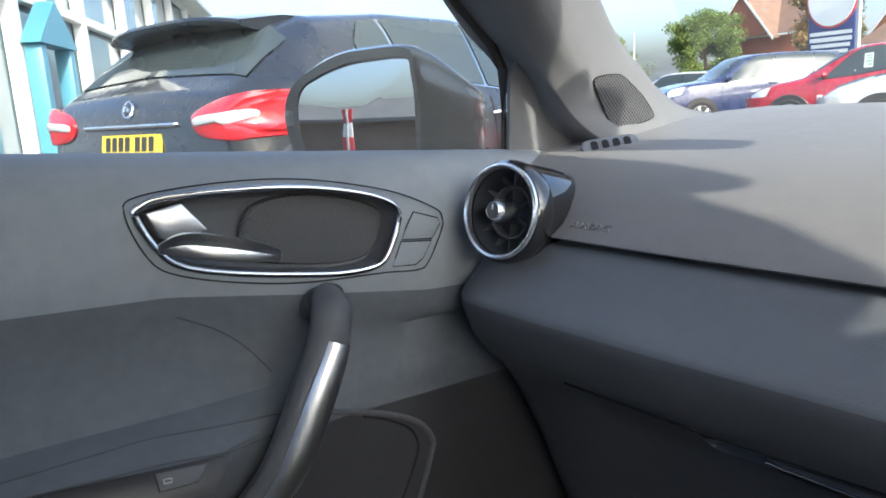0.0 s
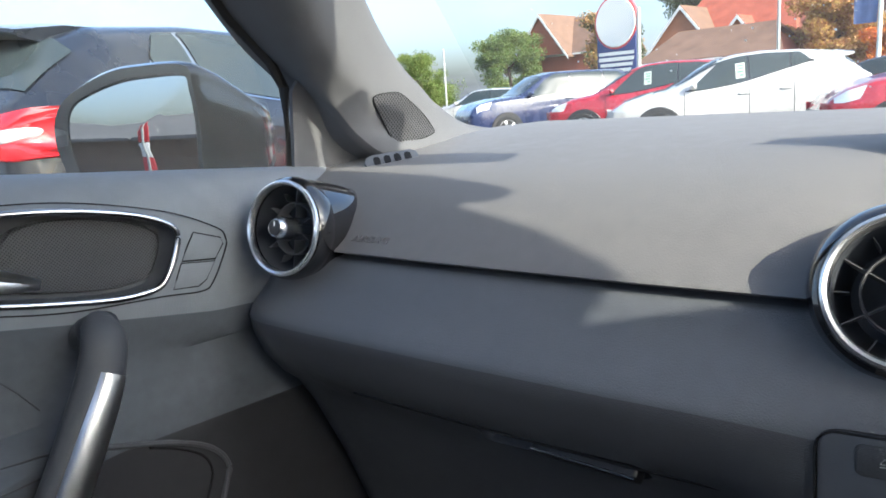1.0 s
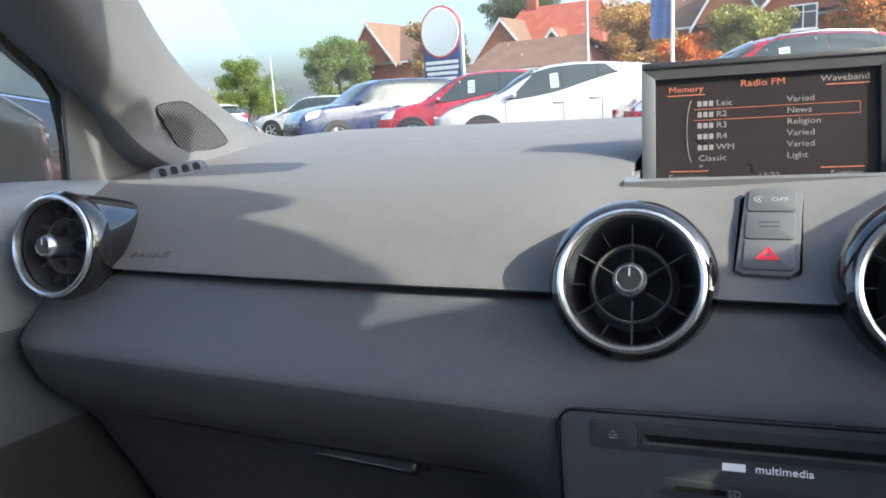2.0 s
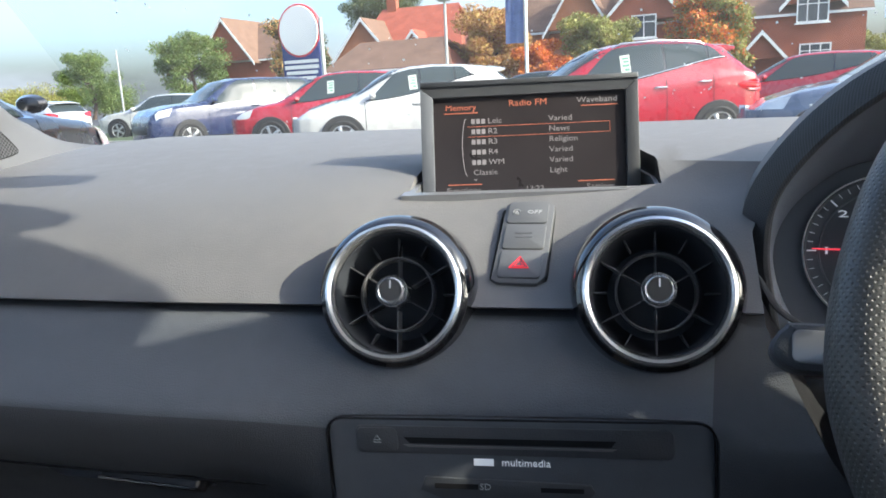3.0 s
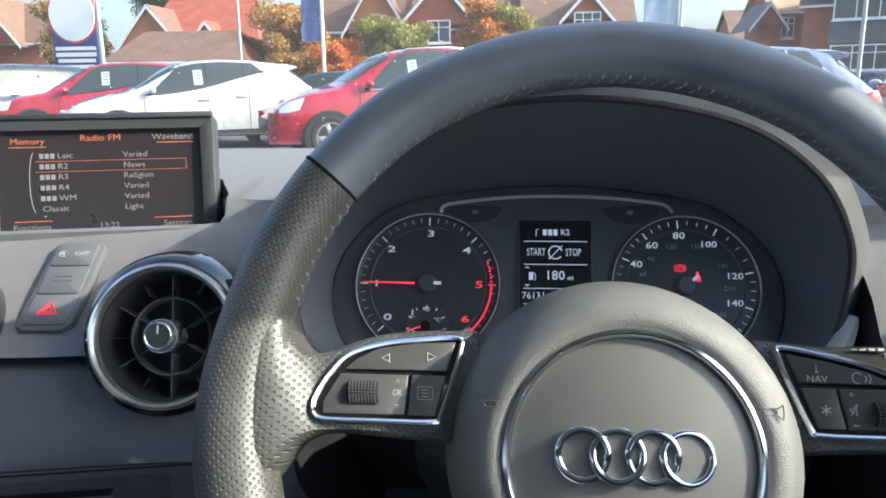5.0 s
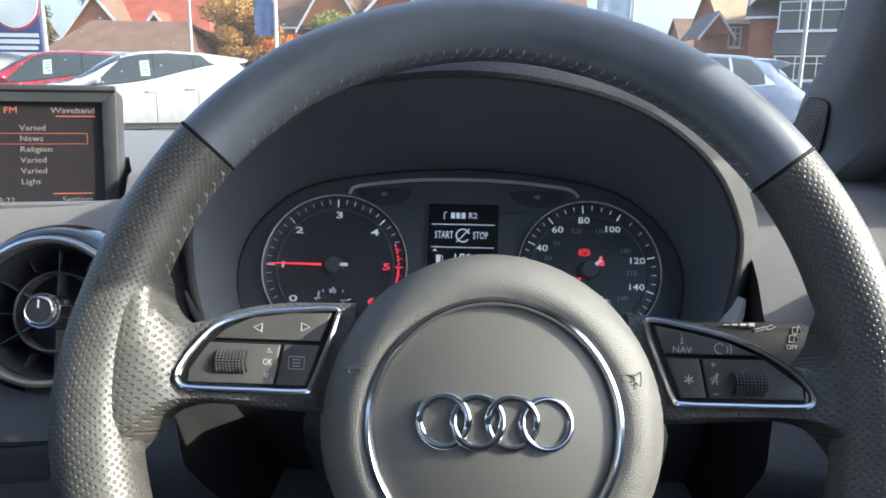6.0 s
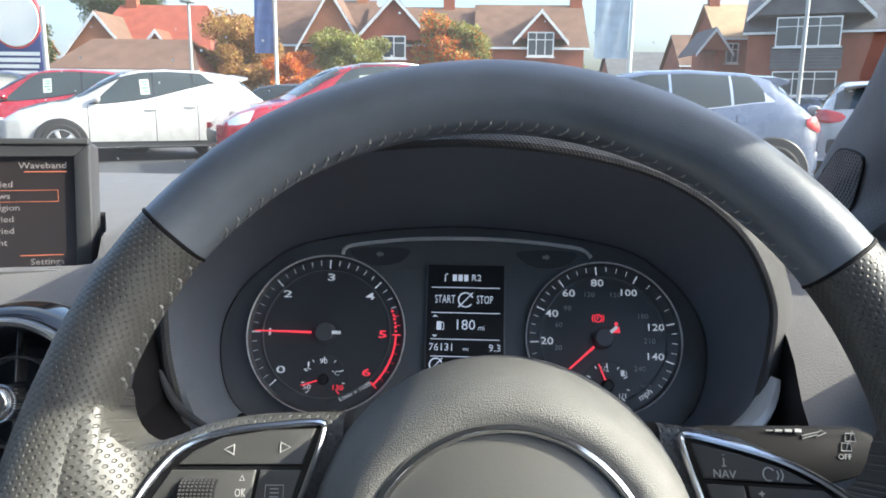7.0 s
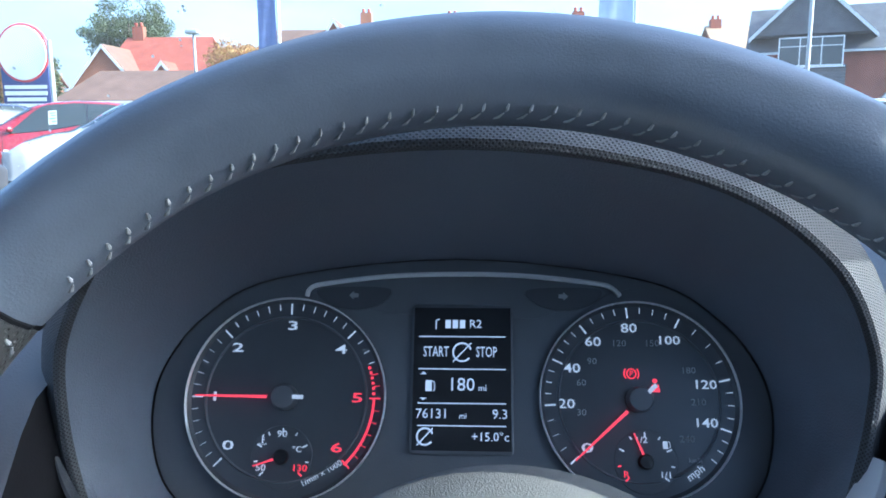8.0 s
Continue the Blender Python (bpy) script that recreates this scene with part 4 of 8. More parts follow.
bars(Matrix(), M_LCD_TEXT, lcd, [(-0.0055 + i * 0.0042, 0.0385, 0.0031, 0.0048) for i in range(3)], "station_mark", 0.0017)
trip("R2", 0.0105, 0.0385, 0.0068)
bm = bmesh.new()
tube(bm, [(-0.0125, 0.0355, 0.0019), (-0.0125, 0.0405, 0.0019), (-0.0105, 0.0415, 0.0019)], 0.0004, 5)
part("aerial_icon", bm, M_LCD_TEXT, lcd)
trip("START", -0.0123, 0.0222, 0.0085, stretch=0.6)
trip("STOP", 0.0168, 0.0222, 0.0085, stretch=0.6)
for ix, iy, ir in ((0.0028, 0.0222, 0.0052), (-0.0178, -0.0252, 0.0045)):
    bm = bmesh.new()
    tube(bm, [(ix + ir * math.cos(a), iy + ir * math.sin(a), 0.0019) for a in (0.3 + i * 0.28 for i in range(20))], 0.00055, 5)
    tube(bm, [(ix - ir, iy - ir * 1.05, 0.0019), (ix + ir, iy + ir * 1.05, 0.0019)], 0.0004, 5)
    part("stop_start_symbol", bm, M_LCD_TEXT, lcd)
trip("180", 0.0025, 0.0035, 0.0105)
trip("mi", 0.0145, 0.0018, 0.005)
trip("76131", -0.0235, -0.0128, 0.0075, "LEFT")
trip("mi", 0.0035, -0.0138, 0.0045)
trip("9.3", 0.029, -0.0128, 0.0075, "RIGHT")
trip("+15.0\u00b0c", 0.0295, -0.0252, 0.0068, "RIGHT")
bars(Matrix(), M_LCD_TEXT, lcd, [(0.0028, y, 0.050, 0.0006) for y in (0.0312, 0.0125, -0.0068, -0.0192)], "display_line", 0.0017)
bm = bmesh.new()
prism(bm, rrect(0.0036, 0.0062, 0.0005, cx=-0.0162, cy=0.003), 0.0016, 0.0019)
tube(bm, [(-0.0138, 0.0, 0.0019), (-0.0128, 0.0008, 0.0019), (-0.0128, 0.0045, 0.0019), (-0.0142, 0.0058, 0.0019)], 0.0003, 5)
part("fuel_icon", bm, M_LCD_TEXT, lcd)
for yy, s in ((0.0102, 1), (-0.0045, -1)):
    bm = bmesh.new()
    prism(bm, [(-0.0212, yy - 0.0008 * s), (-0.0172, yy - 0.0008 * s), (-0.0192, yy + 0.0008 * s)], 0.0016, 0.0018)
    part("scroll_arrow", bm, M_LCD_TEXT, lcd)

# ---- steering wheel ----
wheel = thing("steering_wheel", "black leather steering wheel with perforated grips and chrome-edged spokes", "steering wheel", WHEEL)
RC, RR, RT = Vector((-0.004, -0.008)), 0.1755, 0.0178


def rim_ring(deg, n=18):
    """A cross-section of the rim at an angle: an oval that narrows at the grips, its plane tipped towards the driver below."""
    a = radians(deg)
    off = abs((deg - 90 + 180) % 360 - 180)             # degrees away from the top
    low = smooth01(115, 150, off)
    rad = lerp_table([(0, 0.1774), (32, 0.1768), (50, 0.1735), (72, 0.1688), (95, 0.168), (130, 0.163), (180, 0.156)], off)
    d = Vector((math.cos(a), math.sin(a)))
    c = RC + d * rad
    hr = lerp_table([(0, 0.0159), (50, 0.0158), (78, 0.0163), (96, 0.0185), (120, 0.0172), (180, 0.0165)], off)
    hn = hr * lerp_table([(0, 1.05), (60, 1.08), (100, 1.12), (180, 1.05)], off)
    z0 = lerp_table([(-0.2, 0.02), (0.0, 0.0105), (0.1, 0.0025), (0.175, -0.004)], c.y)
    out = []
    for j in range(n):
        t = 2 * math.pi * j / n
        q = c + d * (hr * math.cos(t))
        out.append(Vector((q.x, q.y, hn * math.sin(t) + z0)))
    return out


for name, a0, a1, m, lb in (("upper_rim", 37.4, 139.9, M_LEATHER, "smooth black leather"), ("left_grip", 140.5, 222, M_PERF, "perforated leather grip at the left"),
                            ("right_grip", -42, 36.8, M_PERF, "perforated leather grip"), ("lower_rim", 222.6, 317.4, M_LEATHER, "smooth black leather")):
    bm = bmesh.new()
    k = max(10, int((a1 - a0) / 2.2))
    loft(bm, [rim_ring((a0 + (a1 - a0) * i / k) % 360 if name != "right_grip" else (a0 + (a1 - a0) * i / k) % 360) for i in range(k + 1)], True, True)
    part(name, bm, m, wheel, lb)
for deg in (37.1, 140.2):
    bm = bmesh.new()
    c = rim_ring(deg)
    mid = sum(c, Vector()) / len(c)
    tube(bm, [mid + (p - mid) * 0.985 for p in c], 0.0009, 6, closed=True)
    part("leather_seam", bm, M_DEEP, wheel)
# stitching along the inside of the rim
for name, a0, a1, step in (("rim_stitching", 40, 138.5, 2.3), ("grip_stitching", 142, 163, 2.3)):
    bm = bmesh.new()
    k = int((a1 - a0) / step)
    for i in range(k):
        deg = a0 + step * i
        r0 = rim_ring(deg)
        mid = sum(r0, Vector()) / len(r0)
        inward = 0.65 * smooth01(100, 135, deg) + 0.75 * smooth01(80, 55, deg)
        fat = 1.2 + 0.4 * smooth01(100, 125, deg)
        for da, db, lo, hi, tk in ((0.0, 0.12, 7.7, 8.2, 0.00045), (0.2, 0.62, 8.35, 8.8, 0.00036)):
            rr, re = rim_ring(deg + step * da), rim_ring(deg + step * db)
            pa, pb = (q[int(k + inward)].lerp(q[int(k + inward) + 1], (k + inward) % 1) for q, k in ((rr, lo), (re, hi)))
            tube(bm, [mid + (pa - mid) * 1.005, mid + ((pa + pb) / 2 - mid) * 1.035, mid + (pb - mid) * 1.005], [0.5 * tk * fat, tk * fat, 0.5 * tk * fat], 6)
    ob = part(name, bm, M_STITCH, wheel, "grey thread")
    ob["kind"] = "stuff"


def dish(ob, lift):
    """Tips a spoke's part so that it falls away towards the hub and its upper edge."""
    for v in ob.data.vertices:
        x, y, z = v.co
        near = smooth01(0.138, 0.160, abs(x))
        z1 = z + lift * (1 - 0.8 * near) + 0.25 * (min(abs(x), 0.146) - 0.105) - (0.36 - 0.27 * near) * min(0.03, max(-0.02, y)) + 0.0105 * near
        k = (0.322 - z1) / (0.322 - z)
        kx = k + (1 - k) * near
        v.co = (-0.006 + (x + 0.006) * kx, -0.002 + (y + 0.002) * k, z1)


def spoke(s):
    """One side spoke: leather, chrome frame, gloss panel, keys and a roller. s mirrors it."""
    def P(x, y):
        return (s * x, y)
    top = [(-0.162, 0.058), (-0.1545, 0.042), (-0.1528, 0.0312), (-0.1488, 0.0225), (-0.142, 0.0187), (-0.132, 0.021), (-0.119, 0.0257), (-0.106, 0.0286), (-0.09, 0.0302), (-0.062, 0.0308)]
    if s < 0:
        top = [(-0.162, 0.052), (-0.153, 0.032), (-0.149, 0.017), (-0.1435, 0.008), (-0.138, 0.0058), (-0.127, 0.0115), (-0.111, 0.0185), (-0.09, 0.0265), (-0.062, 0.0295)]
    bot = [(-0.06, -0.0215), (-0.10, -0.0195), (-0.130, -0.018), (-0.146, -0.022), (-0.153, -0.036), (-0.160, -0.05)]
    bm = bmesh.new()

    def evenly(pts, n=30):
        q = spline([(x, y, 0) for x, y in pts], 8)
        run = [0.0]
        for u, v in zip(q, q[1:]):
            run.append(run[-1] + (v - u).length)
        return [(lerp_table([(r, p.x) for r, p in zip(run, q)], run[-1] * i / n), lerp_table([(r, p.y) for r, p in zip(run, q)], run[-1] * i / n)) for i in range(n + 1)]
    rings = []
    for (xa, ya), (xb, yb) in zip(evenly(top), evenly(bot[::-1])):
        rings.append([Vector((s * (xb + (xa - xb) * f), yb + (ya - yb) * f, z)) for f, z in ((0, -0.026), (0, -0.007), (0.02, -0.002), (0.07, 0.0015), (0.2, 0.0035), (0.5, 0.004), (0.8, 0.0035), (0.93, 0.0015), (0.98, -0.002), (1, -0.007), (1, -0.026))])
    loft(bm, rings, True, True)
    name = "left_spoke" if s > 0 else "right_spoke"
    leather = part(name, bm, M_PERF, wheel)
    uvl = leather.data.uv_layers.active.data
    for lp in leather.data.loops:
        co = leather.data.vertices[lp.vertex_index].co
        uvl[lp.index].uv = (co.x, co.y)
    fr = [(-0.1405, -0.0068), (-0.1392, -0.001), (-0.1338, 0.0075), (-0.1235, 0.0178), (-0.107, 0.0232), (-0.088, 0.0255), (-0.0705, 0.0265), (-0.0692, 0.0222), (-0.0735, 0.008), (-0.0795, -0.0082), (-0.083, -0.011), (-0.105, -0.0112), (-0.128, -0.0112), (-0.1375, -0.0105)]
    if s < 0:
        fr = [(-0.1395, -0.008), (-0.138, -0.003), (-0.131, 0.0045), (-0.119, 0.0122), (-0.105, 0.0182), (-0.088, 0.0225), (-0.0705, 0.0255), (-0.0692, 0.0215), (-0.0735, 0.0075), (-0.0795, -0.0085), (-0.083, -0.0112), (-0.105, -0.0115), (-0.128, -0.0115), (-0.137, -0.011)]
    fr = [P(x, y) for x, y in fr]
    ring = spline([(x, y, 0.005) for x, y in fr], 4, True)
    bm = bmesh.new()
    prism(bm, [(p.x, p.y) for p in ring], -0.004, 0.0042, None, 0.0008)
    panel = part("key_panel", bm, M_GLOSS, leather, "piano-black key panel")
    bm = bmesh.new()
    tube(bm, ring, 0.0014, 8, closed=True, flat=1.0)
    part("chrome_frame", bm, M_CHROME, leather, "chrome frame")
    bm = bmesh.new()
    prism(bm, [P(x, y) for x, y in ([(-0.1245, 0.0115), (-0.0765, 0.0115), (-0.0718, 0.0245), (-0.09, 0.0238), (-0.108, 0.0212), (-0.119, 0.0162)] if s > 0 else [(-0.1165, 0.0105), (-0.0765, 0.0105), (-0.0722, 0.0228), (-0.09, 0.0195), (-0.105, 0.0155)])], 0.003, 0.0062, None, 0.0009)
    part("arrow_key" if s > 0 else "menu_key", bm, M_KEY, leather)
    bm = bmesh.new()
    prism(bm, [P(x, y) for x, y in ([(-0.0925, 0.0095), (-0.0765, 0.0095), (-0.082, -0.0085), (-0.095, -0.0085)] if s > 0 else [(-0.091, 0.0085), (-0.077, 0.0085), (-0.083, -0.0085), (-0.0935, -0.0085)])], 0.003, 0.0062, None, 0.0009)
    part("list_key" if s > 0 else "star_key", bm, M_KEY, leather)
    bm = bmesh.new()
    prism(bm, [P(x, y) for x, y in ([(-0.127, 0.0095), (-0.0942, 0.0095), (-0.0968, -0.0085), (-0.1355, -0.0085), (-0.1355, -0.003)] if s > 0 else [(-0.12, 0.0085), (-0.0926, 0.0085), (-0.0951, -0.0085), (-0.1355, -0.0085), (-0.1355, -0.003)])], 0.003, 0.0055, None, 0.0009)
    part("roller_key", bm, M_KEY, leather)
    rx, ry = s * (-0.1155 if s > 0 else -0.112), 0.0014 if s > 0 else -0.0018
    bm = bmesh.new()
    prof = [(0.0045, -0.0072), (0.0052, -0.0063), (0.0052, 0.0063), (0.0045, 0.0072)]
    rm = Matrix.Translation((rx, ry, 0.0045)) @ Matrix.Rotation(radians(90), 4, "Y")
    lathe(bm, prof, rm, 26)
    roller = part("roller", bm, M_DEEP, leather, "ribbed black roller")
    bm = bmesh.new()
    for i in range(26):
        for j in range(9):
            box(bm, (0.0053, 0, -0.006 + j * 0.0015), (0.0008, 0.0007, 0.0008), rm @ Matrix.Rotation(2 * math.pi * i / 26, 4, "Z"))
    rb = part("roller_ribs", bm, M_KNURL, roller)
    rb["kind"] = "stuff"
    return leather


left = spoke(1)
right = spoke(-1)


def icon(parent, lines, z=0.0065, r=0.00038):
    bm = bmesh.new()
    for pts, closed in lines:
        tube(bm, [(x, y, z) for x, y in pts], r, 5, closed=closed)
    return part("key_icon", bm, M_ICON, parent)


icon(left, [([(-0.1068, 0.0168), (-0.1030, 0.0186), (-0.1030, 0.0150)], True)])
icon(left, [([(-0.0812, 0.0176), (-0.0850, 0.0194), (-0.0850, 0.0158)], True)])
icon(left, [([(-0.0898, -0.0012), (-0.0828, -0.0012), (-0.0828, 0.0042), (-0.0898, 0.0042)], True), ([(-0.088, 0.0029), (-0.0846, 0.0029)], False), ([(-0.088, 0.0015), (-0.0846, 0.0015)], False), ([(-0.088, 0.0001), (-0.0846, 0.0001)], False)], r=0.00022)
icon(left, [([(-0.1001, 0.0058), (-0.0983, 0.0058), (-0.0992, 0.0076)], True), ([(-0.1007, -0.0038), (-0.0989, -0.0038), (-0.0998, -0.0056)], True)], 0.0058, 0.00025)
lettering("OK", 0.0042, Matrix.Translation((-0.0996, 0.0013, 0.0056)), M_ICON, left, stretch=0.7)
icon(right, [([(0.0862 + 0.0021 * math.cos(a), -0.0006 + 0.0021 * math.sin(a)), (0.0862 - 0.0021 * math.cos(a), -0.0006 - 0.0021 * math.sin(a))], False) for a in (radians(90), radians(30), radians(150))], r=0.0003)
lettering("NAV", 0.0042, Matrix.Translation((0.0838, 0.0122, 0.0064)), M_ICON, right)
icon(right, [([(0.0838, 0.0152), (0.0838, 0.018)], False), ([(0.083, 0.0152), (0.0846, 0.0152)], False), ([(0.0838, 0.0189), (0.0838, 0.0192)], False)], r=0.00025)
icon(right, [([(0.1 + 0.0021 * math.cos(a), 0.0132 + 0.0023 * math.sin(a)) for a in (0.6 + i * 0.5 for i in range(10))], False), ([(0.103, 0.0115), (0.1036, 0.013), (0.103, 0.0145)], False), ([(0.1045, 0.011), (0.1053, 0.013), (0.1045, 0.015)], False)], r=0.00028)
icon(right, [([(0.0962, 0.0062), (0.0982, 0.0062)], False), ([(0.0972, 0.0052), (0.0972, 0.0072)], False), ([(0.0968, -0.0066), (0.0988, -0.0066)], False), ([(0.096, 0.0004), (0.0972, 0.0004), (0.0985, 0.0022), (0.0985, -0.0026), (0.0972, -0.0008), (0.096, -0.0008)], True), ([(0.0962, -0.0024), (0.0992, 0.0022)], False)], 0.0058, 0.00025)
for sp, lift in ((left, -0.0015), (right, -0.006)):
    for ob in [sp] + list(sp.children_recursive):
        dish(ob, lift)
# hub: grained airbag cover, chrome ring, disc with four interlocked rings
HUB = Matrix.Translation((0.001, -0.0225, 0.0))
bm = bmesh.new()
lathe(bm, [(0.0, 0.02), (0.049, 0.022), (0.0545, 0.0258), (0.058, 0.0262), (0.063, 0.0240), (0.068, 0.0188), (0.0722, 0.0105), (0.0755, 0.0), (0.0785, -0.012), (0.0808, -0.022), (0.0818, -0.03), (0.081, -0.038), (0.0, -0.038)], HUB, 72)
hub = part("airbag_cover", bm, M_PAD, wheel, "grained dark grey airbag cover")
bm = bmesh.new()
lathe(bm, [(0.0493, 0.0235), (0.05, 0.0262), (0.0513, 0.0272), (0.0528, 0.0266), (0.054, 0.0245)], HUB, 72)
part("chrome_ring", bm, M_CHROME, hub, "chrome ring")
bm = bmesh.new()
lathe(bm, [(0.0, 0.0308)] + [(0.0493 * i / 10, 0.0238 + 0.007 * (1 - (i / 10) ** 2)) for i in range(1, 11)] + [(0.0493, 0.02), (0.0, 0.02)], HUB, 72)
disc = part("emblem_disc", bm, M_EMBLEM, hub, "satin grey disc")
for i in range(4):
    cx = 0.0012 + (i - 1.5) * 0.0138
    bm = bmesh.new()
    pts = [Vector((cx + 0.0099 * math.cos(t), -0.0210 + 0.0099 * math.sin(t), 0.0241 + 0.007 * (1 - ((cx + 0.0099 * math.cos(t)) ** 2 + (0.0015 + 0.0099 * math.sin(t)) ** 2) / 0.00243) + (0.0006 if (t < math.pi) == (i % 2 == 0) else 0.0))) for t in (2 * math.pi * j / 40 for j in range(40))]
    tube(bm, pts, 0.0016, 12, closed=True, flat=0.75)
    part("emblem_ring", bm, M_CHROME, disc, "chrome emblem ring")
for s in (-1, 1):
    x0, y0 = s * 0.0565, -0.002
    bm = bmesh.new()
    hz = 0.0259
    tube(bm, [(x0 + 0.0026 * math.cos(a) - 0.0008, y0 + 0.0014 * math.sin(a), hz) for a in (2 * math.pi * k / 16 for k in range(16))], 0.0003, 5, closed=True)
    tube(bm, [(x0 - 0.0052, y0 + 0.0014, hz), (x0 - 0.001, y0 + 0.0015, hz), (x0 + 0.0022, y0 + 0.0016, hz), (x0 + 0.0042, y0 + 0.003, hz)], 0.0003, 5)
    tube(bm, [(x0 + 0.0042, y0 + 0.003, hz), (x0 + 0.0046, y0, hz), (x0 + 0.0042, y0 - 0.003, hz), (x0 + 0.0022, y0 - 0.0014, hz)], 0.0003, 5)
    part("horn_mark", bm, M_DASH_LOW, hub)
# lower spoke and boss
bm = bmesh.new()
prism(bm, [(-0.045, -0.08), (0.045, -0.08), (0.03, -0.165), (-0.03, -0.165)], -0.02, -0.002, None, 0.006)
part("lower_spoke", bm, M_BLACK, wheel)

# ---- steering column and stalks ----
column = thing("steering_column", "black plastic steering column shroud", "steering column", WHEEL)
bm = bmesh.new()
loft(bm, [[Vector((w * math.cos(t), -0.03 + h * math.sin(t), z)) for t in (2 * math.pi * j / 28 for j in range(28))] for w, h, z in ((0.05, 0.045, -0.035), (0.075, 0.055, -0.05), (0.105, 0.06, -0.1), (0.112, 0.065, -0.2))], True, True)
part("shroud", bm, M_BLACK, column)
for name, lb, p, rr in (("indicator_stalk", "dark indicator stalk, its sunlit end painted pale", [(-0.05, -0.012, -0.055), (-0.12, 0.0, -0.052), (-0.175, 0.006, -0.046), (-0.207, 0.008, -0.04)], [0.008, 0.009, 0.0125, 0.0145]),
                        ("wiper_stalk", "black wiper stalk with white symbols", [(0.05, -0.012, -0.06), (0.11, 0.0, -0.06), (0.15, 0.004, -0.056), (0.178, 0.006, -0.052)], [0.008, 0.010, 0.0125, 0.011])):
    st = thing(name, lb, "stalk", WHEEL)
    bm = bmesh.new()
    if name == "wiper_stalk":
        prism(bm, [(0.04, 0.0), (0.1, 0.004), (0.15, 0.006), (0.168, 0.011), (0.176, 0.022), (0.172, 0.0295), (0.164, 0.0325), (0.1, 0.031), (0.04, 0.02)], -0.072, -0.054, None, 0.0045)
    else:
        prism(bm, [(v.x, v.y) for v in spline([(-0.04, -0.008, 0), (-0.12, -0.0115, 0), (-0.185, -0.0138, 0), (-0.1985, -0.0125, 0), (-0.2062, -0.0065, 0), (-0.2062, 0.001, 0), (-0.2005, 0.0085, 0), (-0.1905, 0.0112, 0), (-0.12, 0.0095, 0), (-0.04, 0.006, 0)], 4, True)], -0.064, -0.042, None, 0.005)
    part("lever", bm, M_DEEP if name == "wiper_stalk" else M_DASH_LOW, st)
    if name == "wiper_stalk":
        zz = -0.0537
        bm = bmesh.new()
        tube(bm, [(0.139, 0.0265, zz), (0.146, 0.0285, zz), (0.1455, 0.0275, zz), (0.150, 0.0295, zz), (0.1475, 0.0305, zz), (0.147, 0.0298, zz), (0.139, 0.0278, zz)], 0.00028, 5, closed=True)
        for cx, cy in ((0.1605, 0.0278), (0.1585, 0.0235)):
            tube(bm, [(cx - 0.0024, cy - 0.0018, zz), (cx + 0.0024, cy - 0.0018, zz), (cx + 0.002, cy + 0.0016, zz), (cx - 0.002, cy + 0.0016, zz)], 0.00025, 5, closed=True)
            tube(bm, [(cx, cy - 0.0012, zz), (cx + 0.0012, cy + 0.0028, zz)], 0.00025, 5)
        for i in range(4):
            tube(bm, [(0.123 + i * 0.0042, 0.0298, zz), (0.126 + i * 0.0042, 0.0298, zz)], 0.0004 + i * 0.0003, 5)
        part("wiper_symbol", bm, M_ICON, st)
        lettering("OFF", 0.0034, Matrix.Translation((0.1575, 0.019, zz)), M_ICON, st)
    else:
        # Pale inset paints the sunlight on the stalk's end.
        bm = bmesh.new()
        prism(bm, rrect(0.11, 0.0165, 0.004, cx=-0.1425, cy=-0.001), -0.05, -0.0412, None, 0.0007)
        part("stalk_end", bm, M_SILVER, st)

# ---- passenger door ----
def flat_uv(bm):
    """Lays UV in metres across the side plane."""
    uv = bm.loops.layers.uv.verify()
    for fc_ in bm.faces:
        for lp in fc_.loops:
            lp[uv].uv = (lp.vert.co.y, lp.vert.co.z)


DOOR = frame_of((-1.0, 0, 0), (0, 1, 0), (0, 0, 1))


def sill_z(y):
    return 0.9625 - 0.079 * (y - 0.06)


BELT = [(-1.0, 0.87), (-0.6, 0.875), (-0.44, 0.878), (-0.318, 0.872), (-0.2, 0.852), (-0.07, 0.832), (0.1, 0.825)]


def door_section(y):
    s, b = sill_z(y), lerp_table(BELT, y)
    arm = 1 - smooth01(-0.34, -0.16, y)
    pts = [(-0.058, s - 0.004), (-0.05, s + 0.0005), (-0.036, s), (-0.024, s - 0.004), (-0.014, s - 0.012), (-0.007, s - 0.026), (-0.002, s - 0.045),
           (0.0, (s + b) / 2), (0.001, b + 0.03), (-0.0005, b + 0.014), (-0.003, b + 0.002), (-0.0075, b - 0.012), (-0.0135, b - 0.028), (-0.02, 0.80), (-0.018 + 0.012 * arm, 0.772),
           (-0.014 + 0.05 * arm, 0.758), (-0.012 + 0.062 * arm, 0.748), (-0.012 + 0.062 * arm, 0.738), (-0.012 + 0.05 * arm, 0.722), (-0.01 + 0.02 * arm, 0.69), (-0.004, 0.62), (0.0, 0.5), (0.0, 0.3), (-0.1, 0.3), (-0.1, 0.9)]
    return [DOOR @ Vector((y, z, x)) for x, z in pts]


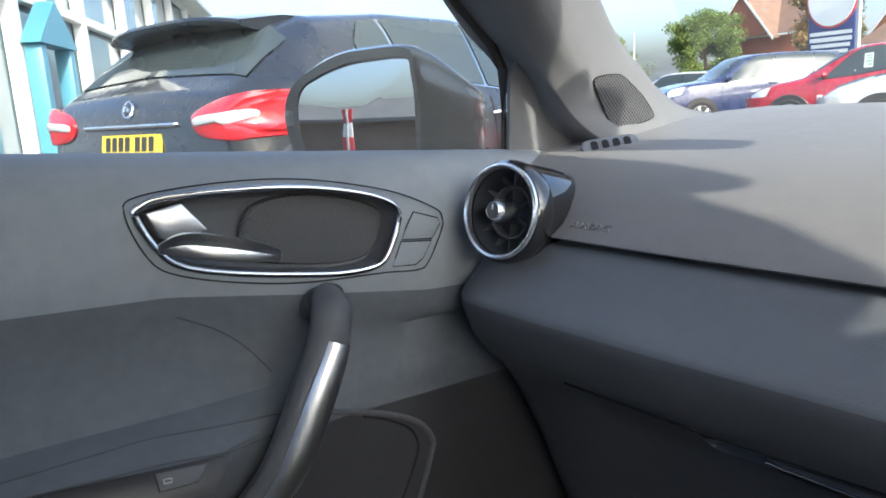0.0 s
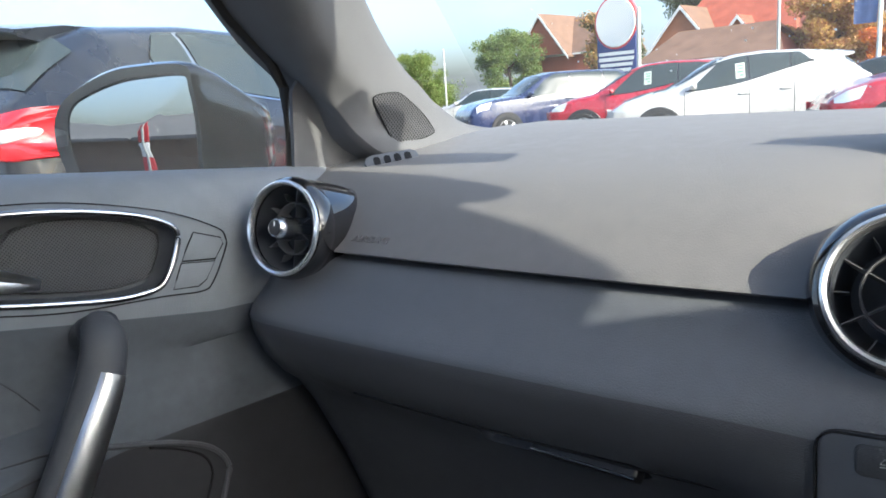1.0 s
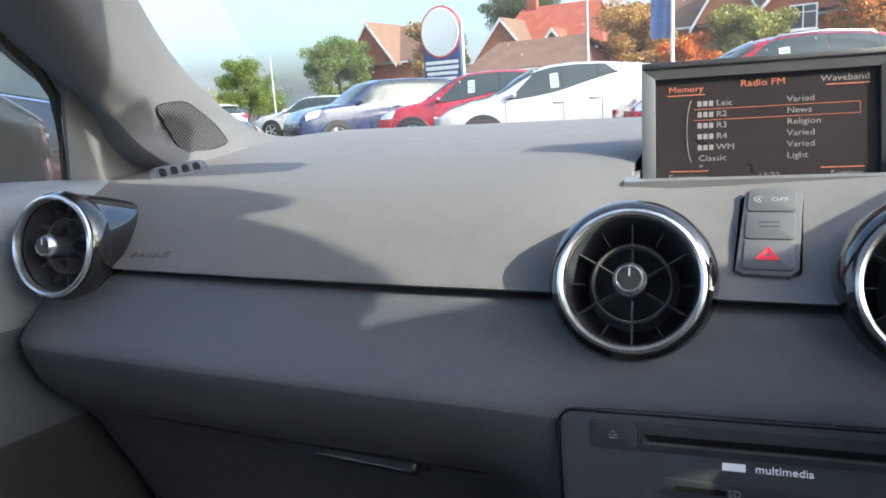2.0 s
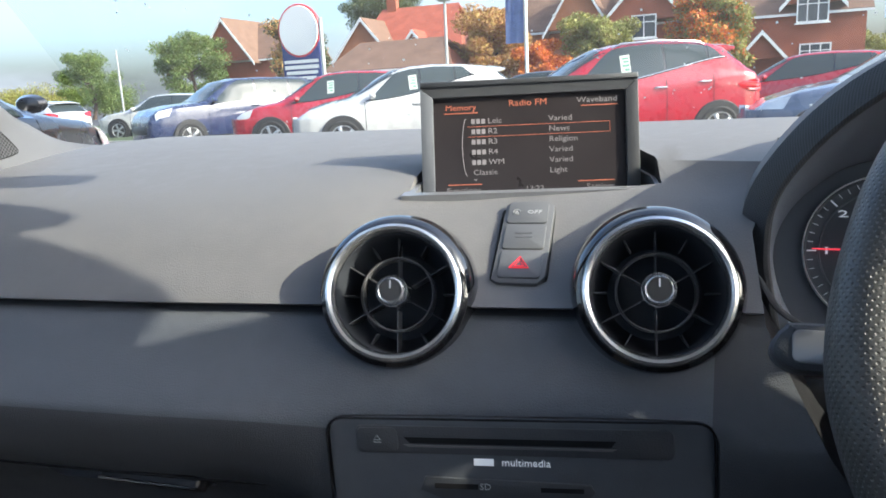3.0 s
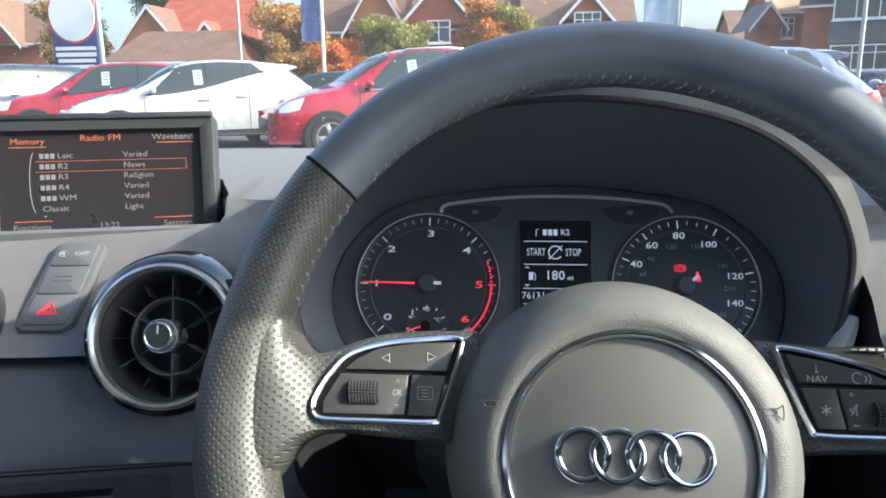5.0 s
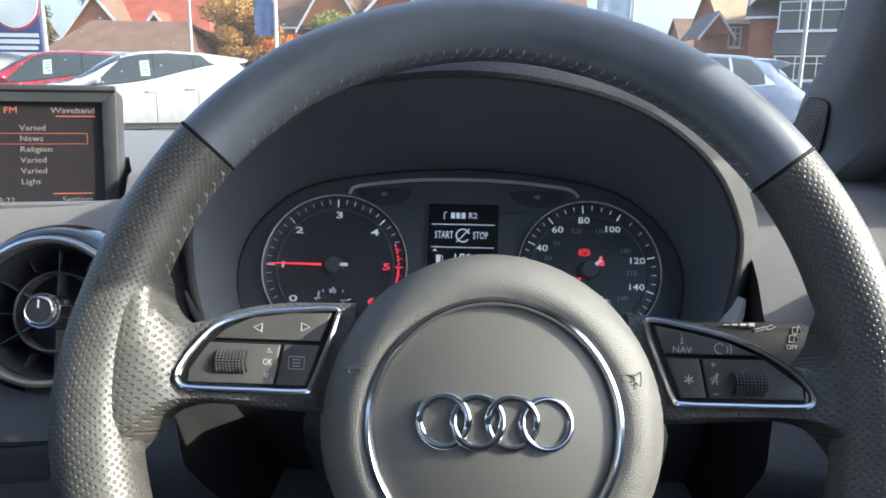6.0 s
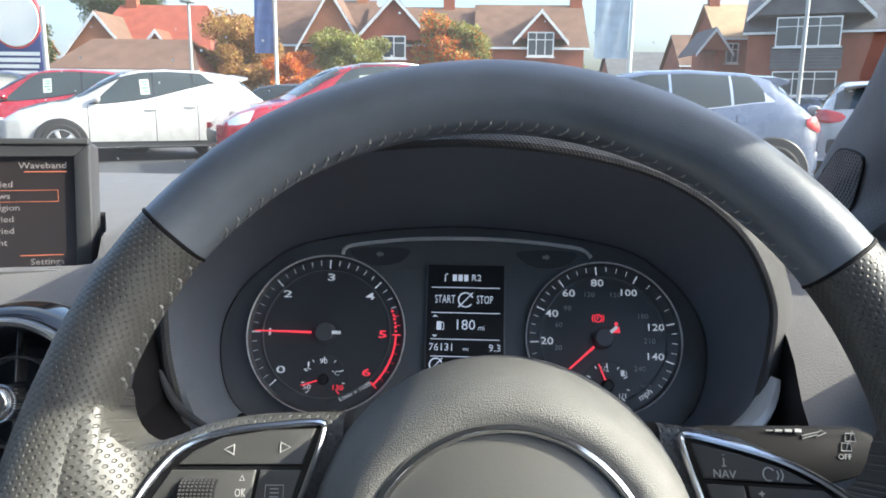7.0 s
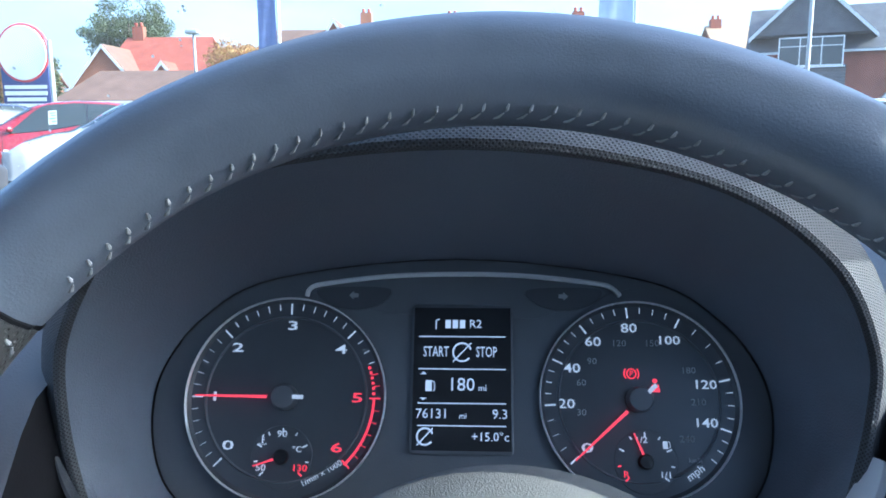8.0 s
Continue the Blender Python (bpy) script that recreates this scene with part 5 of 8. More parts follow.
door = thing("passenger_door", "dark grey car door trim with chrome-edged handle recess, closed", "car door", Matrix.Translation((-1.0, -0.3, 0.6)))
bpy.context.view_layer.update()
bm = bmesh.new()
ys = [-1.05 + 1.17 * i / 90 for i in range(91)]
loft(bm, [door_section(y) for y in ys], True, True)
trim = keep_world(part("door_trim", bm, M_DOOR, door))
LOOP = [(-0.336, 0.945), (-0.329, 0.9535), (-0.312, 0.9575), (-0.26, 0.9575), (-0.197, 0.9525), (-0.145, 0.9425), (-0.113, 0.931), (-0.1, 0.9185), (-0.1035, 0.9), (-0.1155, 0.8775), (-0.129, 0.869), (-0.16, 0.868), (-0.2, 0.8735), (-0.26, 0.885), (-0.302, 0.8975), (-0.321, 0.913)]
loop = spline([(y, z, 0.0) for y, z in LOOP], 6, True)
lc = sum(loop, Vector()) / len(loop)
c = bmesh.new()
prism(c, [(p.x, p.y) for p in loop], -0.03, 0.06, DOOR)
cut(trim, [c])
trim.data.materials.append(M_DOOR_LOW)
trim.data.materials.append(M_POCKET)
# Lower door and the footwell corner by the pocket are darkened: painted shade.
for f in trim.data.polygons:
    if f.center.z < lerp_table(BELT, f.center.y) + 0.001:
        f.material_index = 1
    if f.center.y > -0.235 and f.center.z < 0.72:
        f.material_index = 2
bm = bmesh.new()
tube(bm, [DOOR @ Vector((p.x, p.y, 0.001)) for p in loop], 0.0031, 10, closed=True)
keep_world(part("chrome_surround", bm, M_CHROME, door, "satin chrome surround"))
outl = spline([(-0.343, 0.946, 0), (-0.332, 0.9605, 0), (-0.26, 0.9645, 0), (-0.19, 0.959, 0), (-0.11, 0.94, 0), (-0.06, 0.917, 0), (-0.051, 0.905, 0), (-0.053, 0.893, 0), (-0.07, 0.864, 0), (-0.083, 0.8575, 0), (-0.12, 0.861, 0), (-0.2, 0.866, 0), (-0.262, 0.8775, 0), (-0.31, 0.8925, 0), (-0.33, 0.909, 0)], 5, True)
bm = bmesh.new()
tube(bm, [DOOR @ Vector((p.x, p.y, 0.001)) for p in outl], 0.0007, 6, closed=True)
keep_world(part("panel_gap", bm, M_DEEP, door))
bm = bmesh.new()
rings = []
for k, dep in ((0.992, 0.0), (0.97, -0.012), (0.93, -0.02), (0.80, -0.024), (0.4, -0.026), (0.02, -0.026)):
    rings.append([DOOR @ (lc + (p - lc) * k + Vector((0, 0, dep))) for p in loop])
loft(bm, rings, True)
keep_world(part("handle_bowl", bm, M_DASH_LOW, door))
# fine grille in the forward part of the bowl
bm = bmesh.new()
gl = spline([(-0.252, 0.907, 0), (-0.238, 0.938, 0), (-0.2, 0.9455, 0), (-0.15, 0.9375, 0), (-0.117, 0.9245, 0), (-0.1085, 0.912, 0), (-0.118, 0.885, 0), (-0.132, 0.876, 0), (-0.16, 0.8745, 0), (-0.2, 0.88, 0), (-0.243, 0.8905, 0)], 5, True)
gc = sum(gl, Vector()) / len(gl)
loft(bm, [[DOOR @ (gc + (p - gc) * k + Vector((0, 0, z))) for p in gl] for k, z in ((1.0, -0.03), (0.99, -0.019), (0.95, -0.0165), (0.5, -0.0155), (0.03, -0.0155))], True)
flat_uv(bm)
keep_world(part("grille", bm, M_MESH, door, "fine black speaker grille"))
# aluminium release lever
bm = bmesh.new()
prism(bm, [(-0.328, 0.946), (-0.298, 0.9515), (-0.279, 0.9255), (-0.305, 0.9195), (-0.318, 0.9235)], -0.03, -0.004, DOOR, 0.004)
lev = keep_world(part("release_lever", bm, M_ALU, door, "aluminium release lever"))
bm = bmesh.new()
path = spline([(-0.326, 0.924, 0.028), (-0.31, 0.9315, 0.036), (-0.288, 0.929, 0.042), (-0.255, 0.918, 0.042), (-0.231, 0.9055, 0.036)], 6)
lo = spline([(-0.325, 0.916, 0.022), (-0.305, 0.912, 0.03), (-0.285, 0.907, 0.034), (-0.255, 0.900, 0.034), (-0.231, 0.8965, 0.028)], 6)
rings = []
for i, (a, b) in enumerate(zip(path, lo)):
    th = 0.004 * math.sin(math.pi * (i + 1) / (len(path) + 1)) + 0.0015
    nrm = Vector((0, 0, 1))
    rings.append([DOOR @ q for q in (a + nrm * th, a.lerp(b, 0.25) + nrm * th * 1.15, a.lerp(b, 0.5) + nrm * 0.001, a.lerp(b, 0.75) + nrm * th * 0.9, b + nrm * th, b - nrm * th, a - nrm * th)])
loft(bm, rings, True, True)
keep_world(part("release_grip", bm, M_ALU, lev, "aluminium pull"))
# two lock buttons beside the bowl
for q in ([(-0.0835, 0.9155), (-0.0565, 0.906), (-0.0545, 0.9), (-0.0645, 0.8865), (-0.0985, 0.8905), (-0.0925, 0.9015)], [(-0.0995, 0.8882), (-0.0655, 0.8842), (-0.0765, 0.868), (-0.085, 0.8632), (-0.1105, 0.8655), (-0.106, 0.8745)]):
    bm = bmesh.new()
    prism(bm, q, -0.01, 0.0015, DOOR, 0.001)
    keep_world(part("lock_button", bm, M_DOOR, door, "blank dark button"))
    bm = bmesh.new()
    tube(bm, [DOOR @ Vector((y, z, 0.0006)) for y, z in q], 0.0009, 5, closed=True)
    keep_world(part("button_gap", bm, M_DEEP, door))
# pull handle with aluminium inlay
bm = bmesh.new()
hp = spline([(-0.19, 0.838, -0.014), (-0.187, 0.849, 0.012), (-0.19, 0.845, 0.032), (-0.2, 0.82, 0.042), (-0.221, 0.78, 0.047), (-0.2535, 0.72, 0.046), (-0.278, 0.685, 0.034), (-0.3, 0.65, 0.01)], 6)
tube(bm, [DOOR @ p for p in hp], [0.0165 + 0.003 * math.sin(math.pi * i / (len(hp) - 1)) for i in range(len(hp))], 16, flat=0.8, up=(1, 0, 0))
pull = keep_world(part("pull_handle", bm, M_DASH_LOW, door, "curved black pull handle"))
bm = bmesh.new()
ip = [p + Vector((0.0045, 0.0, 0.0115)) for p in hp[18:37]]
tube(bm, [DOOR @ p for p in ip], [0.0115 + 0.0025 * math.sin(math.pi * i / (len(ip) - 1)) for i in range(len(ip))], 14, flat=0.62, up=(1, 0, 0))
keep_world(part("handle_inlay", bm, M_ALU, pull, "brushed aluminium inlay"))
# swage line, armrest ledge and switch plate
def on_door(y, z, out=0.0003):
    """A point on the door trim's inner face."""
    local = [DOOR.inverted() @ p for p in door_section(y)][7:23]
    return DOOR @ Vector((y, z, lerp_table([(p.y, p.z) for p in reversed(local)], z) + out))


def door_seam(name, pts, r):
    bm = bmesh.new()
    tube(bm, [on_door(p.x, p.y) for p in spline([(y, z, 0) for y, z in pts], 8)], r, 6)
    return keep_world(part(name, bm, M_SEAM, door))


door_seam("trim_seam", [(-0.315, 0.8555), (-0.28, 0.8345), (-0.255, 0.811), (-0.235, 0.784)], [0.0002] + [0.0008] * 22 + [0.0009] * 2)
bm = bmesh.new()
tube(bm, [DOOR @ p for p in spline([(-0.221, 0.7473, 0.0046), (-0.192, 0.7346, -0.007), (-0.1274, 0.713, -0.0114), (-0.0897, 0.693, -0.0102), (-0.0744, 0.6698, -0.0083), (-0.0793, 0.6523, -0.0068), (-0.0973, 0.6111, -0.0037), (-0.12, 0.56, -0.0015)], 6)], 0.003, 8)
keep_world(part("pocket_edge", bm, M_DASH_LOW, door))
bm = bmesh.new()
tube(bm, [DOOR @ p for p in spline([(-0.15, 0.7165, -0.0105), (-0.1235, 0.7051, -0.0105), (-0.1004, 0.6892, -0.0095), (-0.0926, 0.6706, -0.008), (-0.0985, 0.652, -0.0065), (-0.1171, 0.6181, -0.0037)], 6)], 0.0014, 6)
keep_world(part("pocket_seam", bm, M_DEEP, door))
door_seam("armrest_seam", [(-0.62, 0.7625), (-0.457, 0.7634), (-0.4, 0.7642), (-0.335, 0.7642), (-0.256, 0.7565), (-0.225, 0.748)], 0.0011)
door_seam("plate_seam", [(-0.62, 0.758), (-0.4386, 0.7555), (-0.3857, 0.7537), (-0.3326, 0.7516), (-0.2739, 0.7427), (-0.235, 0.738)], 0.0009)
bm = bmesh.new()
SW = frame_of((-0.9478, -0.345, 0.7425), (0.0, 1, -0.06), (-0.5, 0, 0.85))
prism(bm, [(-0.15, -0.022), (0.03, -0.02), (0.05, 0.008), (0.03, 0.0095), (-0.15, 0.0125)], -0.012, 0.001, SW, 0.001)
sw = keep_world(part("switch_plate", bm, M_BLACK, door))
bm = bmesh.new()
prism(bm, [(-0.010, -0.008), (0.020, -0.0075), (0.029, 0.0055), (-0.011, 0.0065)], 0.0, 0.005, SW, 0.0015)
keep_world(part("window_switch", bm, M_DASH_LOW, sw))
bm = bmesh.new()
tube(bm, [SW @ Vector((x - 0.003, y - 0.001, 0.0053)) for x, y in rrect(0.006, 0.0032, 0.0006, 2)], 0.0003, 5, closed=True)
keep_world(part("window_icon", bm, M_ICON, sw))

# ---- pillars, windows, roof: what closes the cabin ----
W_EDGE = [(-1.06, 0.52, 0.972), (-1.052, 0.44, 0.979), (-1.035, 0.345, 0.993), (-1.02, 0.285, 1.017), (-1.002, 0.24, 1.038), (-0.978, 0.148, 1.115), (-0.87, -0.075, 1.37)]
R_EDGE = [(-1.0, 0.36, 0.962), (-0.992, 0.31, 0.963), (-0.985, 0.23, 0.97), (-0.985, 0.2, 0.985), (-0.985, 0.16, 1.01), (-0.962, 0.07, 1.085), (-0.88, -0.12, 1.34)]
I_EDGE = [(-1.0, 0.30, 0.955), (-0.992, 0.22, 0.958), (-0.986, 0.165, 0.964), (-0.99, 0.13, 0.985), (-0.995, 0.1, 1.02), (-0.985, 0.035, 1.1), (-0.91, -0.15, 1.33)]
S_EDGE = [(-1.045, 0.2, 0.955), (-1.045, 0.165, 0.958), (-1.048, 0.13, 0.97), (-1.05, 0.105, 1.0), (-1.055, 0.085, 1.055), (-1.04, 0.012, 1.121), (-0.965, -0.18, 1.325)]


def flip(p, dy):
    return Vector((2 * CX - p[0], p[1] + dy, p[2]))


W_BACK = (0.1, 0.1, 0.1, 0.1, 0.095, 0.075, -0.04)
S_BACK = (0.13, 0.13, 0.13, 0.12, 0.11, 0.09, -0.06)
I_BACK = (0.1, 0.1, 0.1, 0.1, 0.09, 0.065, -0.04)
for nm, f in (("pillar_left", lambda p: Vector(p)), ("pillar_right", lambda p: flip(p, 0.1))):
    bm = bmesh.new()
    e = [spline([f(p) for p in k], 6) for k in (W_EDGE, R_EDGE, I_EDGE, S_EDGE)]
    if nm == "pillar_right":
        e[0], e[1] = [spline([flip(p, d) for p, d in zip(k, W_BACK)], 6) for k in (W_EDGE, R_EDGE)]
    if nm == "pillar_right":                        # the driver's pillar: unseen rear edges placed to shape its sun shadow
        e[2] = spline([flip(p, d) for p, d in zip(I_EDGE, I_BACK)], 6)
        e[3] = spline([flip(p, d) for p, d in zip(S_EDGE, S_BACK)], 6)
    loft(bm, [spline([w + Vector((-0.03 if nm == "pillar_left" else 0.03, 0.02, -0.01)), w, w.lerp(r, 0.5) + Vector((0.006 if nm == "pillar_left" else -0.006, 0, 0.002)), r, i, i.lerp(s, 0.6), s, s + Vector((-0.03 if nm == "pillar_left" else 0.03, 0, 0))], 4) for w, r, i, s in zip(*e)], False)
    ob = part(nm, bm, M_PILLAR)
    tagged(ob, "dark grey windscreen pillar trim", "car pillar", kind="structure")
    # tweeter grille let into the trim
    bm = bmesh.new()
    g = [(-0.9805, 0.1375, 1.0285), (-0.9804, 0.1433, 1.0349), (-0.983, 0.1695, 1.0369), (-0.9846, 0.1832, 1.0348), (-0.9872, 0.1981, 1.0267), (-0.9915, 0.2229, 1.0102), (-0.993, 0.2405, 0.9908), (-0.992, 0.2375, 0.9859),
         (-0.9885, 0.2166, 0.9819), (-0.987, 0.1823, 0.9791), (-0.9875, 0.1708, 0.9817), (-0.988, 0.164, 0.9888), (-0.9865, 0.153, 1.007)]
    gp = spline([f(p) for p in g], 4, True)
    cen = sum(gp, Vector()) / len(gp)
    inn = Vector((0.001, 0, 0)) if nm == "pillar_left" else Vector((-0.001, 0, 0))
    loft(bm, [[cen + (p - cen) * k + inn * q for p in gp] for k, q in ((1.0, -6), (1.0, 2.2), (0.985, 3.0), (0.96, 3.0), (0.5, 3.4), (0.02, 3.6))], True)
    flat_uv(bm)
    part("tweeter_grille", bm, M_TWEET, ob, "fine black tweeter grille")
    bm = bmesh.new()
    tube(bm, [p + inn * 2.2 for p in gp], 0.0009, 6, closed=True)
    part("grille_gap", bm, M_DEEP, ob)
# triangular sail panel between pillar and side glass
for nm, f, s in (("sail_left", lambda p: Vector(p), 1), ("sail_right", lambda p: flip(p, 0.1), -1)):
    bm = bmesh.new()
    tri_o = [f(p) for p in [(-1.045, 0.065, 0.957), (-1.045, 0.072, 1.045), (-1.043, 0.085, 1.063), (-1.035, 0.12, 1.02), (-1.025, 0.2, 0.957)]]
    loft(bm, [tri_o, [p + Vector((s * 0.006, 0, 0)) for p in tri_o]], True, True)
    tagged(part(nm, bm, M_PILLAR), "plain dark grey quarter panel", "trim panel", kind="structure")
    bm = bmesh.new()
    tube(bm, [f(p) + Vector((s * -0.004, 0, 0)) for p in [(-1.045, 0.066, 0.955), (-1.047, 0.07, 1.05), (-1.05, 0.012 + 0.045, 1.078), (-1.043, 0.008, 1.122), (-0.97, -0.18, 1.328)]], 0.006, 8)
    tagged(part("trim_window_seal", bm, M_RUBBER), "black rubber window seal", "window seal", kind="structure")


def pane_from(name, quad, label):
    bm = bmesh.new()
    vs = [bm.verts.new(p) for p in quad]
    bm.faces.new(vs)
    ob = part(name, bm, M_SIDE if name == "window_side_left" else M_GLASS)
    ob.visible_shadow = False
    return tagged(ob, label, "window", kind="structure")


bm = bmesh.new()
rows_w = []
for i in range(13):
    t = i / 12
    row = []
    for j in range(17):
        u = j / 16
        x = CX + (u * 2 - 1) * (0.74 - 0.2 * t)
        bow = 0.09 * (1 - (u * 2 - 1) ** 2)
        row.append(Vector((x, 0.50 + bow + (u * 0.05) * (1 - t) - 0.555 * t - 0.02 * t * t, 0.972 + 0.415 * t + 0.03 * t * (1 - t) * 4)))
    rows_w.append(row)
loft(bm, rows_w, False)
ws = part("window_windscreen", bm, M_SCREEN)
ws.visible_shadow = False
tagged(ws, "raked windscreen with a thin haze film and water drops", "windscreen", kind="structure")
bm = bmesh.new()
rng = random.Random(5)
for _ in range(150):
    i, j = rng.uniform(0.3, 5.0), rng.uniform(1, 14)
    a = rows_w[int(i)][int(j)].lerp(rows_w[int(i) + 1][int(j)], i % 1)
    b = rows_w[int(i)][int(j) + 1].lerp(rows_w[int(i) + 1][int(j) + 1], i % 1)
    p = a.lerp(b, j % 1) + Vector((0, 0.002, 0.004))
    r = rng.uniform(0.0006, 0.0017)
    lathe(bm, [(r, 0), (r * 0.8, r * 0.35), (0, r * 0.5), (0, -0.0002)], Matrix.Translation(p) @ Matrix.Rotation(radians(-62), 4, "X"), 8)
M_DROP = mat("water_drop", (0.8, 0.83, 0.86), 0.08, vary=0.02)
drops = part("water_drops", bm, M_DROP)
tagged(drops, "small dried water drops on the windscreen", "water drops", kind="stuff")

pane_from("window_side_left", [(-1.062, 0.075, 0.95), (-1.062, -0.80, 1.02), (-0.985, -0.80, 1.33), (-0.98, -0.16, 1.33), (-1.045, 0.02, 1.12)], "clear side window of the passenger door, closed")
pane_from("window_side_right", [flip(p, 0) for p in [(-1.062, 0.12, 0.95), (-1.062, -0.80, 1.02), (-0.985, -0.80, 1.33), (-0.98, -0.10, 1.33), (-1.045, 0.08, 1.12)]], "clear side window of the driver's door, closed")


def slab(name, pts, off, material, label, category, kind="structure"):
    """A sheet with thickness, from an outline and an offset."""
    bm = bmesh.new()
    a = [Vector(p) for p in pts]
    loft(bm, [a, [p + Vector(off) for p in a]], True, True)
    return tagged(part(name, bm, material), label, category, kind=kind)


slab("ceiling", [(-0.96, -0.10, 1.36), (-0.75, -0.04, 1.37), (-0.62, -0.004, 1.375), (-0.55, 0.03, 1.375), (-0.12, 0.029, 1.375), (-0.06, 0.03, 1.375), (0.0, 0.022, 1.375), (0.002, 0.012, 1.375), (-0.006, 0.004, 1.375), (-0.03, -0.004, 1.375), (0.04, -0.0105, 1.375), (0.1, -0.016, 1.375), (0.18, -0.026, 1.372), (0.216, -0.037, 1.37), (0.25, -0.075, 1.36), (0.28, -1.04, 1.35), (-1.0, -1.04, 1.35)], (0, 0, 0.04), M_HEADLINER, "plain grey headlining", "car roof")
# Unseen wall added here; its height sets how much rear light comes in.
slab("wall_rear", [(-1.1, -1.0, 0.28), (0.38, -1.0, 0.28), (0.38, -1.0, 1.1), (-1.1, -1.0, 1.1)], (0, -0.05, 0), M_DASH_LOW, "unseen dark wall added to limit light from the rear", "wall")
for s, nm in ((1, "left"), (-1, "right")):
    f = (lambda p: Vector(p)) if s == 1 else (lambda p: flip(p, 0))
    slab("pillar_middle_%s" % nm, [f(p) for p in [(-1.06, -0.80, 0.98), (-1.06, -1.0, 0.99), (-0.985, -1.0, 1.345), (-0.985, -0.80, 1.345)]], (-0.04 * s, 0, 0), M_PILLAR, "dark grey door pillar", "car pillar")
    slab("wall_%s_front" % nm, [f(p) for p in [(-1.07, 0.1, 0.28), (-1.07, 0.6, 0.28), (-1.07, 0.6, 0.955), (-1.07, 0.1, 0.955)]], (-0.04 * s, 0, 0), M_BLACK, "plain black footwell side", "wall")
    slab("trim_roof_rail_%s" % nm, [f(p) for p in [(-0.93, -0.12 if s == 1 else -0.10, 1.352), (-0.93, -1.0, 1.345), (-0.985, -1.0, 1.32), (-0.975, -0.16 if s == 1 else -0.13, 1.325)]], (0, 0, 0.04), M_HEADLINER, "grey roof rail trim", "trim")
# Unseen slabs added to block rear light, in place of seats and driver.
slab("wall_behind_driver", [(-0.24, -0.64, 0.28), (0.27, -0.64, 0.28), (0.25, -0.68, 1.12), (0.12, -0.69, 1.22), (-0.1, -0.69, 1.22), (-0.22, -0.68, 1.12)], (0, -0.08, 0), M_DASH_LOW, "unseen dark slab added behind the driver's place to block light", "wall")
slab("wall_behind_passenger", [(-0.98, -0.72, 0.28), (-0.48, -0.72, 0.28), (-0.5, -0.76, 0.98), (-0.96, -0.76, 0.98)], (0, -0.08, 0), M_DASH_LOW, "unseen dark slab added behind the passenger's place to block light", "wall")
slab("floor", [(-1.1, -1.05, 0.28), (0.38, -1.05, 0.28), (0.38, 0.6, 0.28), (-1.1, 0.6, 0.28)], (0, 0, -0.04), M_CARPET, "dark carpeted car floor", "floor")
# Unseen block added to keep light out of the footwells.
slab("wall_tunnel", [(-0.47, -1.0, 0.28), (-0.25, -1.0, 0.28), (-0.25, 0.03, 0.28), (-0.47, 0.03, 0.28)], (0, 0, 0.34), M_CARPET, "unseen dark tunnel block added to shade the footwells", "wall")
slab("wall_firewall", [(-1.1, 0.56, 0.28), (0.38, 0.56, 0.28), (0.38, 0.56, 0.96), (-1.1, 0.56, 0.96)], (0, 0.04, 0), M_BLACK, "black bulkhead behind the dashboard", "wall")
# driver's door: plain trim, closed
drv = thing("driver_door", "dark grey driver's door trim, closed", "car door", Matrix.Translation((0.29, -0.3, 0.6)))
bpy.context.view_layer.update()
bm = bmesh.new()
loft(bm, [[flip(p, 0.0) + Vector((0.0, 0, 0)) for p in door_section(y)] for y in [-1.05 + 1.25 * i / 30 for i in range(31)]], True, True)
keep_world(part("door_trim", bm, M_DOOR, drv))

# ---- wing mirror outside the passenger window ----
mirror = thing("wing_mirror", "glossy dark grey wing mirror with glass facing rearwards", "wing mirror", Matrix.Translation((-1.2, 0.0, 1.0)))
bpy.context.view_layer.update()
MIR = frame_of((-1.232, -0.03, 1.008), (0.945, 0.327, 0), (0, 0, 1))
MIR_GLASS = frame_of((-1.232, -0.034, 1.008), (0.926, 0.378, 0), (0, 0.034, 1))
GL = [(-0.094, -0.029), (-0.098, 0.011), (-0.087, 0.037), (-0.055, 0.051), (-0.007, 0.062), (0.038, 0.065), (0.095, 0.063), (0.103, 0.043), (0.106, 0.015), (0.104, -0.03), (0.098, -0.07), (0.02, -0.082), (-0.068, -0.066)]
OUT = [(-0.128, -0.035), (-0.137, 0.009), (-0.117, 0.042), (-0.078, 0.062), (-0.028, 0.077), (0.018, 0.081), (0.1, 0.077), (0.112, 0.05), (0.115, 0.015), (0.113, -0.03), (0.106, -0.082), (0.02, -0.1), (-0.09, -0.085)]
glp = spline([(x, y, 0) for x, y in GL], 6, True)
oup = spline([(x, y, 0) for x, y in OUT], 6, True)
gcen = Vector((0.0, -0.005, 0))
bcen = Vector((0.03, -0.01, 0))
bm = bmesh.new()
rings = [[MIR @ (p + Vector((0, 0, 0.0))) for p in glp], [MIR @ (p.lerp(q, 0.12) + Vector((0, 0, 0.006))) for p, q in zip(glp, oup)], [MIR @ (p.lerp(q, 0.8) + Vector((0, 0, 0.006))) for p, q in zip(glp, oup)]]
